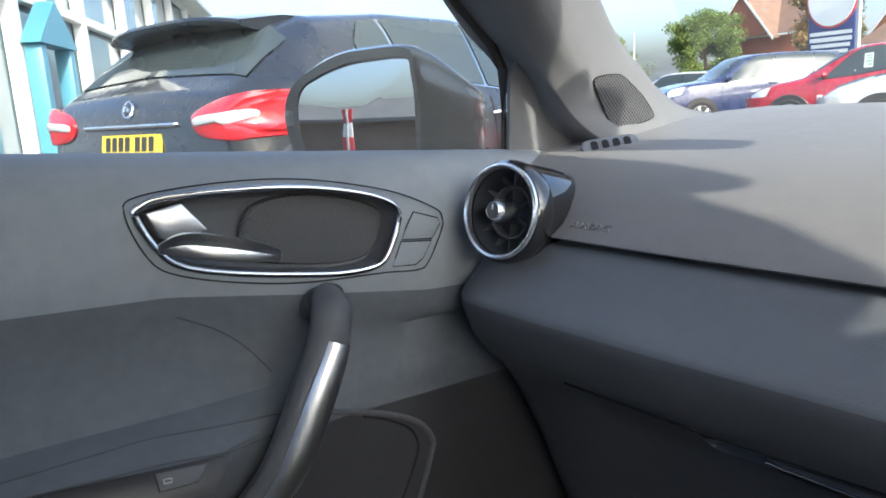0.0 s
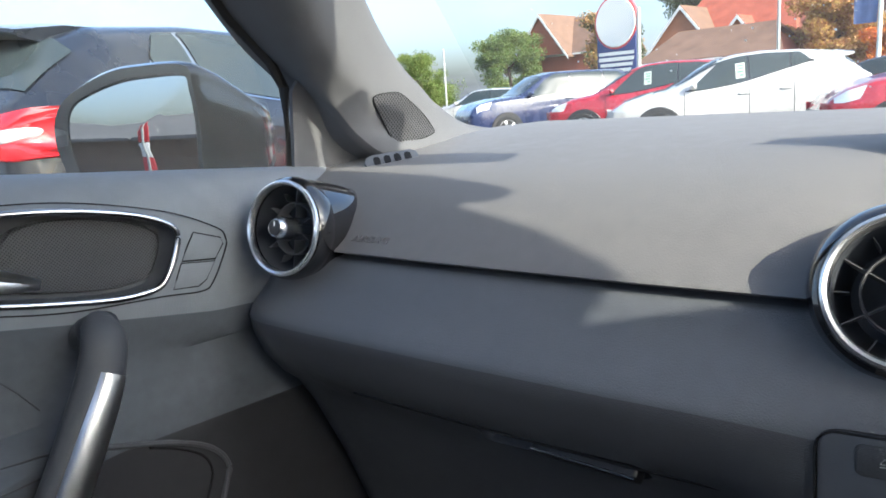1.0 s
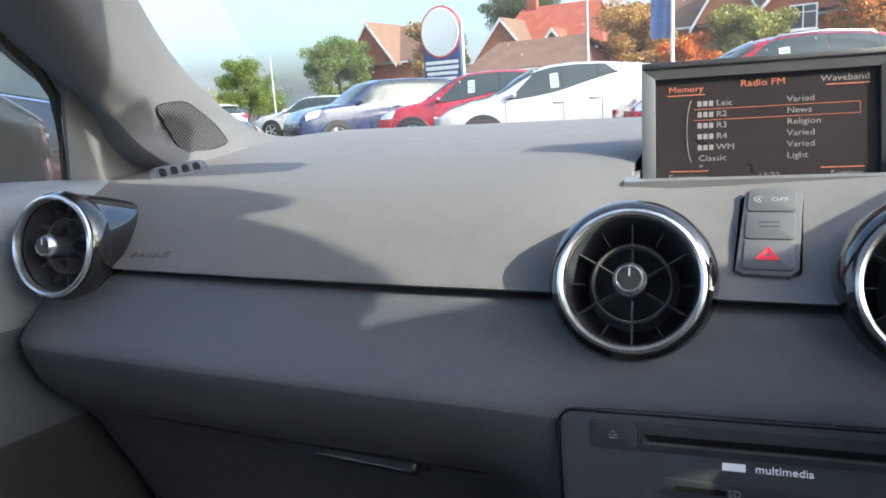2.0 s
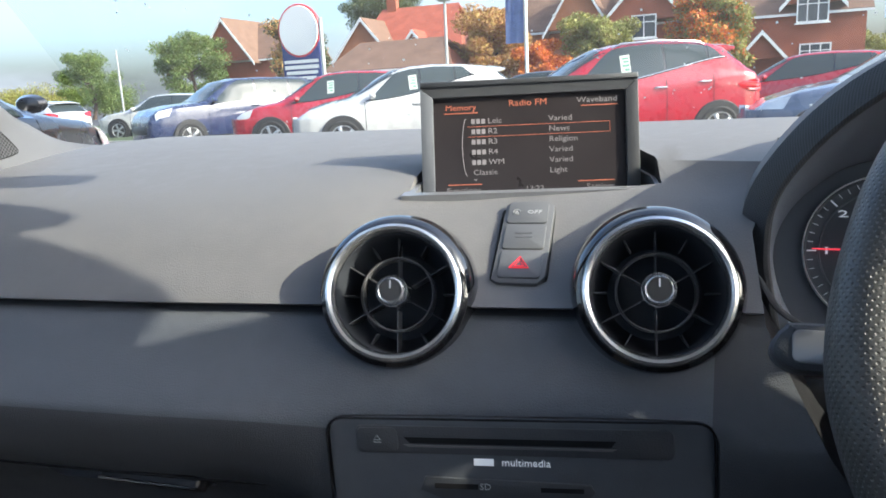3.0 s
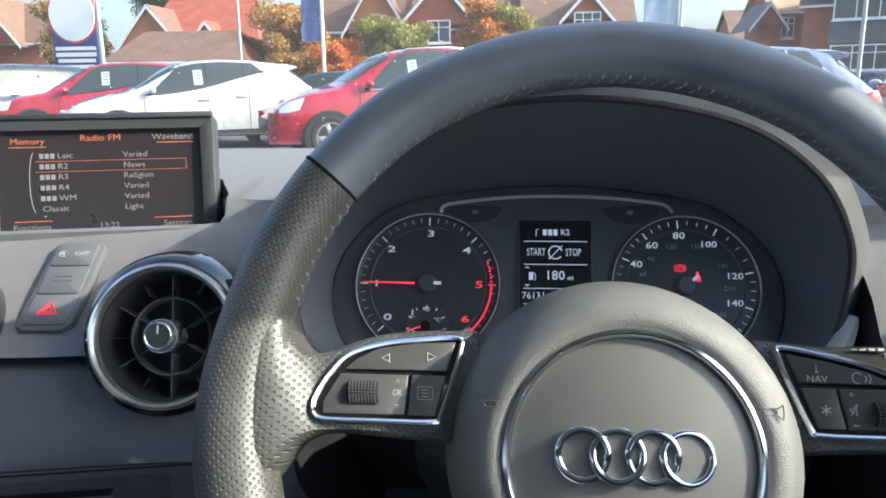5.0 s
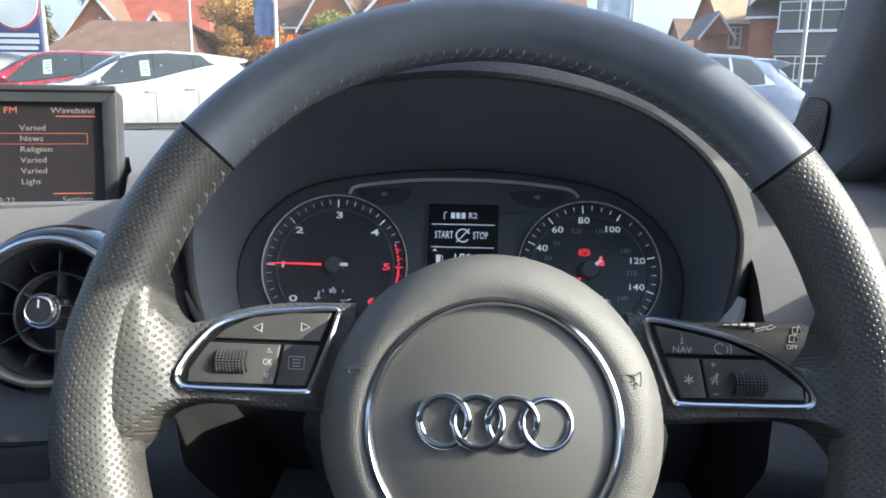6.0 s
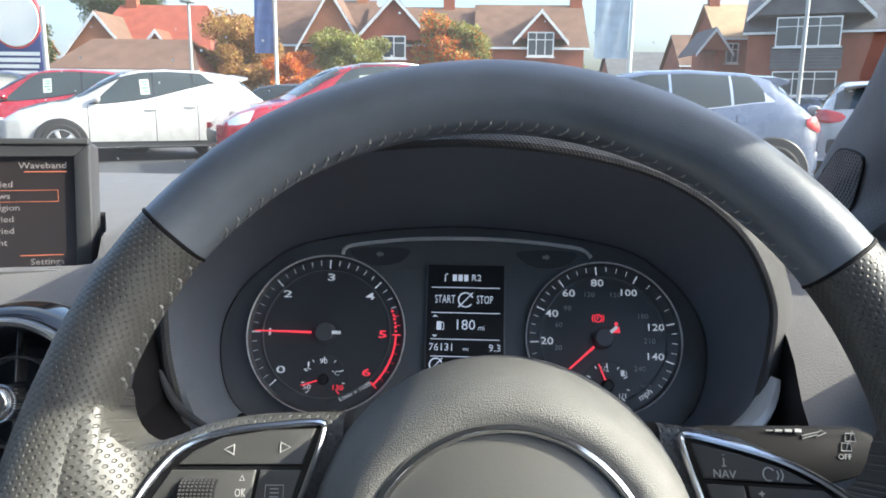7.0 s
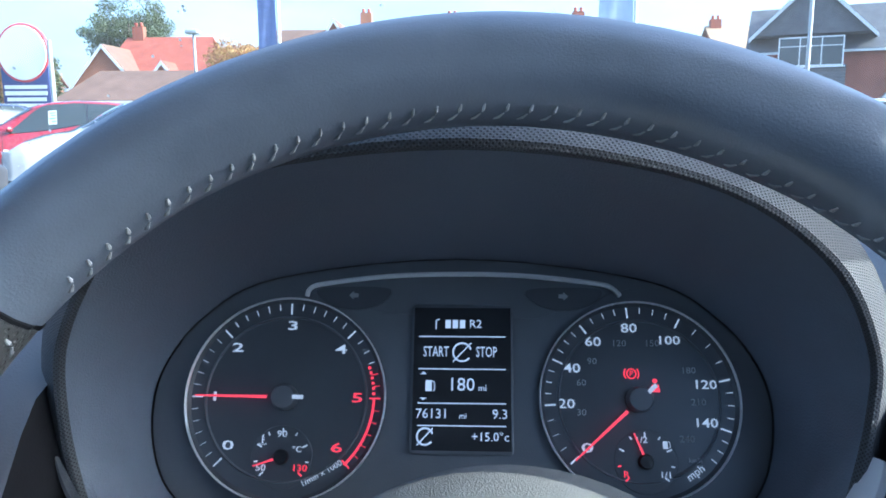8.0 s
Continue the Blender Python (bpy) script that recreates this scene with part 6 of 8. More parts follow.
for k, z, dx in ((1.0, 0.0, 0.0), (1.005, -0.012, 0.0), (0.985, -0.035, 0.004), (0.92, -0.065, 0.014), (0.8, -0.095, 0.026), (0.6, -0.118, 0.036), (0.32, -0.132, 0.042), (0.02, -0.136, 0.044)):
    fall = 0.42 * smooth01(0.0, -0.11, z) if z < 0 else 0.0
    rings.append([MIR @ (bcen + Vector(((p.x - bcen.x) * k, (p.y - bcen.y) * k * (1 - fall * (p.y > bcen.y)), 0)) + Vector((dx, 0, z))) for p in oup])
loft(bm, rings, True, False)
keep_world(part("mirror_housing", bm, M_HOUSING, mirror, "glossy dark grey housing"))
bm = bmesh.new()
loft(bm, [[MIR_GLASS @ (gcen + (p - gcen) * k + Vector((0, 0, -0.001 * k * k))) for p in glp] for k in (0.985, 0.85, 0.7, 0.55, 0.4, 0.25, 0.1, 0.01)], True)
keep_world(part("mirror_glass", bm, M_MIRROR, mirror, "mirror glass"))
bm = bmesh.new()
tube(bm, spline([(-1.16, 0.05, 0.945), (-1.1, 0.07, 0.94), (-1.05, 0.08, 0.945)], 5), 0.028, 12, flat=0.7)
keep_world(part("mirror_arm", bm, M_BLACK, mirror))

# ---- interior mirror under the roof's front edge ----
rvm = thing("rear_view_mirror", "black interior mirror on a short stalk under the roof", "interior mirror", Matrix.Translation((CX, 0.075, 1.308)))
bm = bmesh.new()
prism(bm, rrect(0.235, 0.062, 0.022, 6), -0.03, 0.0, facing((0, 0, 0), 12, -4), 0.006)
part("housing", bm, M_BLACK, rvm)
bm = bmesh.new()
prism(bm, rrect(0.218, 0.048, 0.018, 6), 0.0, 0.0012, facing((0, 0, 0), 12, -4))
part("mirror_glass", bm, M_MIRROR, rvm)
bm = bmesh.new()
tube(bm, [(0, 0.02, 0.01), (0, 0.03, 0.03), (0, 0.035, 0.065)], [0.012, 0.016, 0.024], 12)
part("stalk", bm, M_BLACK, rvm)

# ================= outside =================
M_ASPHALT = mat("asphalt", (0.075, 0.075, 0.078), 0.85, vary=0.25, scale=3, bump=0.6, bump_scale=60, big=0.25)
M_BRICK_RED = mat("red_brick", (0.31, 0.1, 0.055), 0.85, vary=0.22, scale=9, bump=0.4, bump_scale=30, big=0.8)
M_BRICK_ORANGE = mat("orange_brick", (0.4, 0.17, 0.085), 0.85, vary=0.2, scale=9, bump=0.4, bump_scale=30, big=0.8)
M_TILE_BROWN = mat("brown_roof_tile", (0.17, 0.1, 0.068), 0.8, vary=0.22, scale=8, bump=0.5, bump_scale=14, big=1.2)
M_TILE_RED = mat("red_roof_tile", (0.33, 0.085, 0.05), 0.8, vary=0.22, scale=8, bump=0.5, bump_scale=14, big=1.2)
M_TILE_TAN = mat("tan_roof_tile", (0.42, 0.29, 0.17), 0.8, vary=0.18, scale=8, bump=0.5, bump_scale=14, big=1.2)
M_TILE_GREY = mat("grey_roof_tile", (0.13, 0.13, 0.135), 0.8, vary=0.2, scale=8, bump=0.5, bump_scale=14, big=1.2)
M_WHITE = mat("white_upvc", (0.78, 0.78, 0.76), 0.45, vary=0.05, scale=20)
M_WINDOW = mat("dark_window_glass", (0.05, 0.06, 0.07), 0.06, spec=0.8, vary=0.1)
M_CARGLASS = mat("tinted_car_glass", (0.035, 0.046, 0.05), 0.05, spec=0.5, vary=0.03, coat=0.0)
M_TYRE = mat("tyre_rubber", (0.016, 0.016, 0.017), 0.8, vary=0.15)
M_RIM = mat("alloy_rim", (0.5, 0.51, 0.53), 0.3, metal=0.9, vary=0.05)
M_LAMP_RED = mat("red_lamp_lens", (0.5, 0.012, 0.02), 0.12, vary=0.1, coat=1.0)
M_LAMP_CLEAR = mat("clear_lamp_lens", (0.62, 0.64, 0.66), 0.1, metal=0.3, vary=0.1, coat=1.0)
M_PLATE = mat("yellow_plate", (0.75, 0.55, 0.03), 0.45, vary=0.04)
M_INK = mat("black_ink", (0.02, 0.02, 0.02), 0.5)
M_STEEL = mat("galvanised_pole", (0.45, 0.46, 0.46), 0.45, metal=0.4, vary=0.1)
M_SIGN_BLUE = mat("navy_sign_panel", (0.025, 0.04, 0.16), 0.4, vary=0.06)
M_SIGN_RED = mat("red_sign_band", (0.55, 0.04, 0.05), 0.4, vary=0.05)
M_SIGN_WHITE = mat("white_sign_panel", (0.8, 0.8, 0.8), 0.4, vary=0.03)
M_BANNER = mat("blue_banner", (0.2, 0.27, 0.5), 0.7, vary=0.15, scale=4)
M_BANNER_PALE = mat("pale_blue_banner", (0.52, 0.6, 0.7), 0.7, vary=0.15, scale=4)
M_BARK = mat("bark", (0.11, 0.08, 0.06), 0.9, vary=0.3, scale=20, bump=0.6, bump_scale=50)
M_CARD = mat("price_card", (0.42, 0.46, 0.43), 0.5, vary=0.05)
M_CARD_INK = mat("price_card_print", (0.1, 0.24, 0.17), 0.5, vary=0.05)
M_TEAL = mat("teal_frame", (0.08, 0.24, 0.33), 0.35, vary=0.06)
M_HALLGLASS = mat("showroom_glass", (0.16, 0.22, 0.25), 0.03, spec=0.9, vary=0.15, scale=1.5, big=0.4)
M_GRASS = mat("grass_verge", (0.06, 0.085, 0.03), 0.95, vary=0.3, scale=6, bump=0.5, bump_scale=60)
M_KERB = mat("concrete_kerb", (0.33, 0.32, 0.3), 0.85, vary=0.15, scale=12, bump=0.3, bump_scale=80)


def paint(name, rgb):
    return mat(name, rgb, 0.28, spec=0.5, vary=0.03, scale=6, coat=1.0)


P_BLACK = paint("black_car_paint", (0.008, 0.009, 0.012))
P_RED = paint("red_car_paint", (0.33, 0.006, 0.02))
P_WHITE = paint("white_car_paint", (0.45, 0.45, 0.445))
P_BLUE = paint("navy_car_paint", (0.02, 0.03, 0.085))
P_STEEL = paint("steel_blue_car_paint", (0.03, 0.045, 0.09))
P_SILVER = paint("silver_car_paint", (0.45, 0.47, 0.5))
P_ICE = paint("slate_blue_car_paint", (0.09, 0.12, 0.2))

bm = bmesh.new()
n = 24
grid = [[Vector((-1500 + 3000 * i / n, -1500 + 3000 * j / n, 0)) for i in range(n + 1)] for j in range(n + 1)]
loft(bm, grid, False)
tagged(part("ground", bm, M_ASPHALT), "worn grey asphalt of a car lot", "ground", kind="structure")
bm = bmesh.new()
box(bm, (-5, 16.6, 0.06), (70, 0.16, 0.13), None, 0.02)
tagged(part("kerb", bm, M_KERB), "pale concrete kerb", "kerb", kind="structure")
bm = bmesh.new()
box(bm, (-5, 26.0, 0.05), (160, 18, 0.1))
tagged(part("ground_verge", bm, M_GRASS), "rough grass verge", "grass", kind="structure")


# ---- cars ----
SHAPES = {
    # along the length from the tail (0) to the nose (1): position, half width, bonnet or roof height, belt height, roof half width
    "suv": [(0.0, 0.72, 0.88, 0.86, 0.62), (0.015, 0.82, 1.0, 0.97, 0.64), (0.035, 0.87, 1.14, 1.1, 0.63), (0.075, 0.9, 1.33, 1.13, 0.61), (0.125, 0.905, 1.52, 1.13, 0.6), (0.17, 0.91, 1.575, 1.12, 0.6), (0.27, 0.91, 1.62, 1.08, 0.62), (0.4, 0.91, 1.64, 1.04, 0.63),
            (0.5, 0.91, 1.61, 1.01, 0.63), (0.57, 0.91, 1.54, 1.0, 0.61), (0.64, 0.91, 1.38, 0.99, 0.61), (0.70, 0.91, 1.21, 0.985, 0.63), (0.76, 0.905, 1.07, 0.975, 0.66), (0.86, 0.88, 0.99, 0.93, 0.66), (0.93, 0.83, 0.89, 0.85, 0.62), (0.975, 0.75, 0.76, 0.73, 0.58), (1.0, 0.62, 0.6, 0.58, 0.5)],
    "hatch": [(0.0, 0.70, 0.84, 0.82, 0.60), (0.02, 0.8, 0.97, 0.93, 0.62), (0.05, 0.86, 1.1, 0.98, 0.60), (0.1, 0.885, 1.3, 1.0, 0.57), (0.14, 0.89, 1.4, 1.0, 0.57), (0.2, 0.89, 1.445, 0.985, 0.58), (0.36, 0.90, 1.475, 0.95, 0.6),
              (0.48, 0.90, 1.46, 0.93, 0.6), (0.56, 0.90, 1.4, 0.925, 0.59), (0.63, 0.90, 1.25, 0.92, 0.59), (0.70, 0.90, 1.08, 0.915, 0.62), (0.755, 0.895, 0.97, 0.91, 0.64), (0.86, 0.87, 0.9, 0.86, 0.64), (0.94, 0.81, 0.8, 0.77, 0.6), (0.98, 0.72, 0.68, 0.66, 0.54), (1.0, 0.6, 0.56, 0.54, 0.48)],
    "boxy": [(0.0, 0.78, 1.0, 0.98, 0.68), (0.015, 0.85, 1.12, 1.06, 0.69), (0.035, 0.9, 1.36, 1.09, 0.67), (0.07, 0.92, 1.55, 1.09, 0.66), (0.12, 0.92, 1.605, 1.085, 0.67), (0.2, 0.92, 1.625, 1.08, 0.67), (0.36, 0.92, 1.64, 1.07, 0.68),
             (0.5, 0.92, 1.625, 1.06, 0.68), (0.57, 0.92, 1.56, 1.05, 0.67), (0.635, 0.92, 1.38, 1.045, 0.67), (0.69, 0.915, 1.18, 1.04, 0.69), (0.73, 0.915, 1.11, 1.035, 0.7), (0.86, 0.9, 1.06, 1.0, 0.7), (0.95, 0.86, 0.97, 0.93, 0.68), (0.985, 0.78, 0.84, 0.8, 0.62), (1.0, 0.7, 0.72, 0.7, 0.56)],
    "crossover": [(0.0, 0.76, 1.02, 0.98, 0.64), (0.01, 0.84, 1.12, 1.06, 0.67), (0.028, 0.88, 1.18, 1.1, 0.67), (0.06, 0.9, 1.31, 1.12, 0.65), (0.095, 0.905, 1.43, 1.12, 0.63), (0.14, 0.91, 1.49, 1.1, 0.62), (0.28, 0.91, 1.535, 1.06, 0.62), (0.42, 0.91, 1.535, 1.03, 0.62),
                  (0.51, 0.91, 1.5, 1.01, 0.62), (0.58, 0.91, 1.39, 1.0, 0.61), (0.66, 0.91, 1.18, 0.99, 0.63), (0.72, 0.905, 1.06, 0.985, 0.66), (0.85, 0.88, 0.99, 0.94, 0.66), (0.94, 0.82, 0.87, 0.84, 0.62), (0.985, 0.72, 0.7, 0.68, 0.56), (1.0, 0.62, 0.6, 0.58, 0.5)],
}


def car(label, m, shape, L, colour, wheel_x=(0.17, 0.8), height=1.0, glass=(0.14, 0.68, 0.9), posts=(0.11, 0.4), rails=False, plate=None, plinth=M_BLACK, card=False, detail=False, lamp=True, bright=False):
    """A parked car: nose along +x of m, standing on the ground."""
    c = thing("parked_car", label, "car", m)
    tab = SHAPES[shape]

    def col(k, t):
        return lerp_table([(r[0], r[k]) for r in tab], t)

    def section(t):
        w, top, belt, rw = col(1, t), col(2, t) * height, col(3, t) * height, col(4, t)
        belt = min(belt, top - 0.02)
        sill = 0.26
        return [(0.0, sill - 0.03), (w * 0.9, sill - 0.02), (w * 0.965, sill + 0.04), (w, 0.5), (w * 1.0, 0.68), (w * 0.985, max(0.7, belt - 0.14)), (w * 0.955, belt),
                (rw + (w * 0.955 - rw) * 0.5, belt + (top - belt) * 0.55), (rw + 0.02, top - 0.06 * min(1, (top - belt) / 0.3)), (rw * 0.8, top - 0.005), (0.0, top + 0.015)]

    def curve(t):
        """The half section drawn smooth, three points to each of its spans."""
        return [(p.x, p.y) for p in spline([(y, z, 0) for y, z in section(t)], 3)]

    def surf(t, k, side, out=0.0):
        s = curve(t)
        i = min(int(k * 3), len(s) - 2)
        f = k * 3 - i
        y = s[i][0] + (s[i + 1][0] - s[i][0]) * f
        z = s[i][1] + (s[i + 1][1] - s[i][1]) * f
        d = Vector((0, s[i + 1][1] - s[i][1], -(s[i + 1][0] - s[i][0])))
        e = curve(min(1, t + 0.02))
        y2 = e[i][0] + (e[i + 1][0] - e[i][0]) * f
        z2 = e[i][1] + (e[i + 1][1] - e[i][1]) * f
        tang = Vector((0.02 * L, y2 - y, z2 - z))
        nn = tang.cross(Vector((0, s[i + 1][0] - s[i][0], s[i + 1][1] - s[i][1])))
        nn = nn.normalized() if nn.length > 1e-6 else Vector((0, 1, 0))
        if nn.dot(Vector((0, y, z - 0.8))) < 0:
            nn = -nn
        p = Vector((t * L - L / 2, y, z)) + nn * out
        return Vector((p.x, p.y * side, p.z))

    ts = sorted(set([r[0] for r in tab] + [i / 60 for i in range(61)]))
    bm = bmesh.new()
    rings = []
    for t in ts:
        s = section(t)
        half = [Vector((t * L - L / 2, y, z)) for y, z in s]
        fine = spline(half, 3)
        rings.append(fine + [Vector((p.x, -p.y, p.z)) for p in reversed(fine[1:-1])])
    loft(bm, rings, True, True)
    part("body", bm, colour, c, angle=50)

    def patch(name, t0, t1, k0, k1, material, side, out=0.006, nt=8, nk=4, shear0=0.0, shear1=0.0, parent=None, lb=""):
        bm = bmesh.new()
        rows = []
        for a in range(nk + 1):
            f = a / nk
            rows.append([surf(t0 + shear0 * f + (t1 + shear1 * f - t0 - shear0 * f) * i / nt, k0 + (k1 - k0) * f, side, out) for i in range(nt + 1)])
        back = [[Vector((p.x, p.y * 0.985, p.z - 0.002)) for p in r] for r in rows]
        loft(bm, rows, False)
        return part(name, bm, material, parent or c, lb)

    edge_w = [(r[1], r[0] * L) for r in tab if r[0] < 0.13]
    edge_z = [(r[2] * height, r[0] * L) for r in tab if r[0] < 0.13]

    def tail_x(y, z):
        """How far the rear face stands in from the tail at a width and a height."""
        a, b = lerp_table([(0.0, 0.0)] + edge_w, abs(y)), lerp_table([(0.0, 0.0)] + edge_z, z)
        return -L / 2 + math.hypot(a, b)

    def lens(name, outline, side, out, material, lb="", wrap=0.0):
        """A swelling lamp glass on the rear corner; the outline is in widths and heights and may run on along the flank."""
        bm = bmesh.new()
        ring = spline([(y, z * height, 0) for y, z in outline], 5, True)
        cen = sum(ring, Vector()) / len(ring)

        def put(p, q):
            if wrap and p.x > 0.86:
                return Vector((-L / 2 + lerp_table(edge_w, 0.86) + (p.x - 0.86) / 0.07 * wrap, side * (0.895 + q), p.y))
            return Vector((tail_x(p.x, p.y) - q, side * p.x, p.y))
        loft(bm, [[put(cen + (p - cen) * k, q) for p in ring] for k, q in ((1.0, -0.03), (1.0, out * 0.5), (0.93, out), (0.7, out * 1.25), (0.4, out * 1.35), (0.02, out * 1.35))], True)
        return part(name, bm, material, c, lb)

    for side in (1, -1):
        tr, tf, rise = glass

        def pane(name, f0, f1, material, out, grow=0.0, nt=14):
            """A stretch of the window band: its lower edge climbs to the tail, its upper edge runs down the front pillar."""
            bm = bmesh.new()
            cols = []
            for i in range(nt + 1):
                f = f0 + (f1 - f0) * i / nt
                lo = 6.12 + rise * (1 - min(1, max(0, f))) ** 1.8
                hi = min(8.05, lo + (8.05 - lo) * min(max(f, 0) / 0.09, 1.0), lo + (8.05 - lo) * max(0.0, 1 - f) / 0.27)
                hi = max(hi, lo + 0.02)
                cols.append([surf(tr + (tf - tr) * f, lo - grow + (hi - lo + 1.6 * grow) * j / 5, side, out) for j in range(6)])
            loft(bm, cols, False)
            return part(name, bm, material, c)
        pane("window_surround", -0.02, 1.02, M_CHROME if bright else M_GLOSS, 0.004, 0.05, 30)
        if detail and not bright:
            bm = bmesh.new()
            tube(bm, [surf(tr + (tf - tr) * f, 6.06 + rise * (1 - f) ** 1.8, side, 0.012) for f in (i / 20 for i in range(21))], 0.012, 6)
            part("window_strip", bm, M_CHROME, c, "chrome strip below the windows")
        edges = [0.03] + [q for p in posts for q in (p - 0.008, p + 0.008)] + [0.97]
        for f0, f1 in zip(edges[::2], edges[1::2]):
            pane("side_window", f0, f1, M_CARGLASS, 0.009)
        for t in (tr + (tf - tr) * posts[0] - 0.01, tr + (tf - tr) * posts[1], tf + 0.012):
            patch("door_gap", t, t + 0.0025, 2.2, 6.0, M_DEEP, side, 0.003, 1, 8)
        for t in (tr + (tf - tr) * posts[0] + 0.02, tr + (tf - tr) * posts[1] + 0.02):
            bm = bmesh.new()
            p = surf(t, 5.3, side, 0.02)
            tube(bm, [p + Vector((-0.09, -0.02 * side, 0)), p + Vector((-0.07, 0.012 * side, 0.004)), p + Vector((0.07, 0.012 * side, 0.004)), p + Vector((0.09, -0.02 * side, 0))], 0.013, 8)
            part("door_handle", bm, M_CHROME if detail else colour, c)
        patch("sill_cladding", 0.1, 0.9, 1.0, 2.3, plinth, side, 0.012, 20, 3)
        if lamp:
            lens("tail_lamp", [(0.5, 0.93), (0.62, 0.99), (0.78, 1.02), (0.9, 1.0), (0.93, 0.93), (0.88, 0.84), (0.72, 0.82), (0.55, 0.85)], side, 0.012, M_LAMP_RED, "red tail lamp", wrap=0.3)
        patch("headlamp", 0.9, 0.965, 5.0, 6.0, M_LAMP_CLEAR, side, 0.012, 5, 3, shear0=-0.02, lb="clear headlamp")
        # door mirror
        bm = bmesh.new()
        p = surf(tf - 0.02, 6.25, side, 0.11)
        lathe(bm, [(0.0, -0.08), (0.07, -0.06), (0.1, 0.0), (0.085, 0.05), (0.0, 0.07)], Matrix.Translation(p) @ Matrix.Rotation(radians(90), 4, "Y") @ Matrix.Diagonal((0.62, 1.05, 0.8, 1)), 16)
        part("door_mirror", bm, colour, c)
        if rails:
            bm = bmesh.new()
            tube(bm, [surf(t, 8.3, side, o) for t, o in ((0.2, 0.0), (0.22, 0.04), (0.36, 0.05), (0.5, 0.04), (0.53, 0.0))], 0.015, 8)
            part("roof_rail", bm, M_ALU, c)
        for wx in wheel_x:
            x = wx * L - L / 2
            bm = bmesh.new()
            wm = Matrix.Translation((x, side * 0.83, 0.33)) @ Matrix.Rotation(radians(-90 * side), 4, "X")
            lathe(bm, [(0.0, -0.1), (0.40, -0.1), (0.405, 0.085), (0.39, 0.098), (0.0, 0.098)], wm @ Matrix.Translation((0, 0.0 , 0)), 40)
            part("wheel_arch", bm, plinth, c)
            wh = part("wheel", lathe(bmesh.new(), [(0.21, -0.1), (0.29, -0.1), (0.325, -0.08), (0.33, 0.0), (0.325, 0.09), (0.29, 0.115), (0.225, 0.112), (0.21, 0.1)], wm, 40), M_TYRE, c)
            bm = bmesh.new()
            lathe(bm, [(0.225, 0.105), (0.23, 0.113), (0.215, 0.113), (0.2, 0.09), (0.2, 0.02), (0.215, 0.02)], wm, 40)
            for q in range(5):
                prism(bm, [(0.03, -0.026), (0.205, -0.036), (0.205, 0.036), (0.03, 0.026)], 0.075, 0.108, wm @ Matrix.Rotation(2 * math.pi * q / 5, 4, "Z"), 0.008)
            lathe(bm, [(0.0, 0.112), (0.045, 0.11), (0.055, 0.09), (0.0, 0.08)], wm, 20)
            part("rim", bm, M_RIM, wh)
            bm = bmesh.new()
            lathe(bm, [(0.0, 0.02), (0.205, 0.02), (0.205, 0.03), (0.0, 0.03)], wm, 30)
            part("brake_disc", bm, M_DEEP, wh)
        # windscreen and rear window halves lie on the roof strip
    bm = bmesh.new()
    loft(bm, [[surf(t, k, s, 0.006) for s, k in ((1, 7.9), (1, 8.6), (1, 9.2), (1, 9.9), (-1, 9.9), (-1, 9.2), (-1, 8.6), (-1, 7.9))] for t in [0.555 + 0.175 * i / 8 for i in range(9)]], False)
    part("windscreen", bm, M_CARGLASS, c)
    bm = bmesh.new()
    loft(bm, [[surf(t, k, s, 0.006) for s, k in ((1, 7.6), (1, 8.6), (1, 9.2), (1, 9.9), (-1, 9.9), (-1, 9.2), (-1, 8.6), (-1, 7.6))] for t in [0.034 + (0.062 if shape in ("crossover", "boxy") else 0.085) * i / 8 for i in range(9)]], False)
    part("rear_window", bm, M_CARGLASS, c)
    bm = bmesh.new()
    rows = []
    back = 0.05 if shape in ("crossover", "boxy") else 0.065
    for i in range(13):
        y = (i / 6 - 1) * 0.55
        zt = col(2, 0.15) * height + 0.016 - 0.05 * (abs(y) / 0.6) ** 3
        xr = -L / 2 + back * L + 0.09 * (abs(y) / 0.6) ** 4
        rows.append([Vector((x, y, z)) for x, z in ((-L / 2 + 0.19 * L, zt + 0.012), (-L / 2 + 0.12 * L, zt + 0.008), (xr, zt - 0.025), (xr - 0.008, zt - 0.04), (xr + 0.012, zt - 0.055), (-L / 2 + 0.11 * L, zt - 0.085))])
    loft(bm, rows, True, True)
    part("roof_spoiler", bm, colour, c)
    bm = bmesh.new()
    box(bm, (L / 2 - 0.03, 0, 0.52), (0.1, 1.1, 0.2), None, 0.04)
    part("grille", bm, M_BLACK, c)
    bm = bmesh.new()
    box(bm, (-L / 2 + 0.045, 0, 0.47), (0.14, 1.45, 0.26), None, 0.06)
    part("rear_bumper", bm, plinth if not detail else colour, c)
    if card:
        for side in (1, -1):
            bm = bmesh.new()
            loft(bm, [[surf(t, k, side, 0.012) for t in (0.477, 0.511)] for k in (6.5, 6.95, 7.4)], False)
            pc = part("price_card", bm, M_CARD, c, "pale price card behind glass")
            for k, t1 in ((6.6, 0.497), (6.78, 0.505), (6.96, 0.5), (7.14, 0.505)):
                bm = bmesh.new()
                loft(bm, [[surf(t, kk, side, 0.016) for t in (0.482, t1)] for kk in (k, k + 0.09)], False)
                part("card_print", bm, M_CARD_INK, pc)
    return c, lens

def ground_at(x, y, heading):
    return Matrix.Translation((x, y, 0)) @ Matrix.Rotation(radians(heading), 4, "Z")


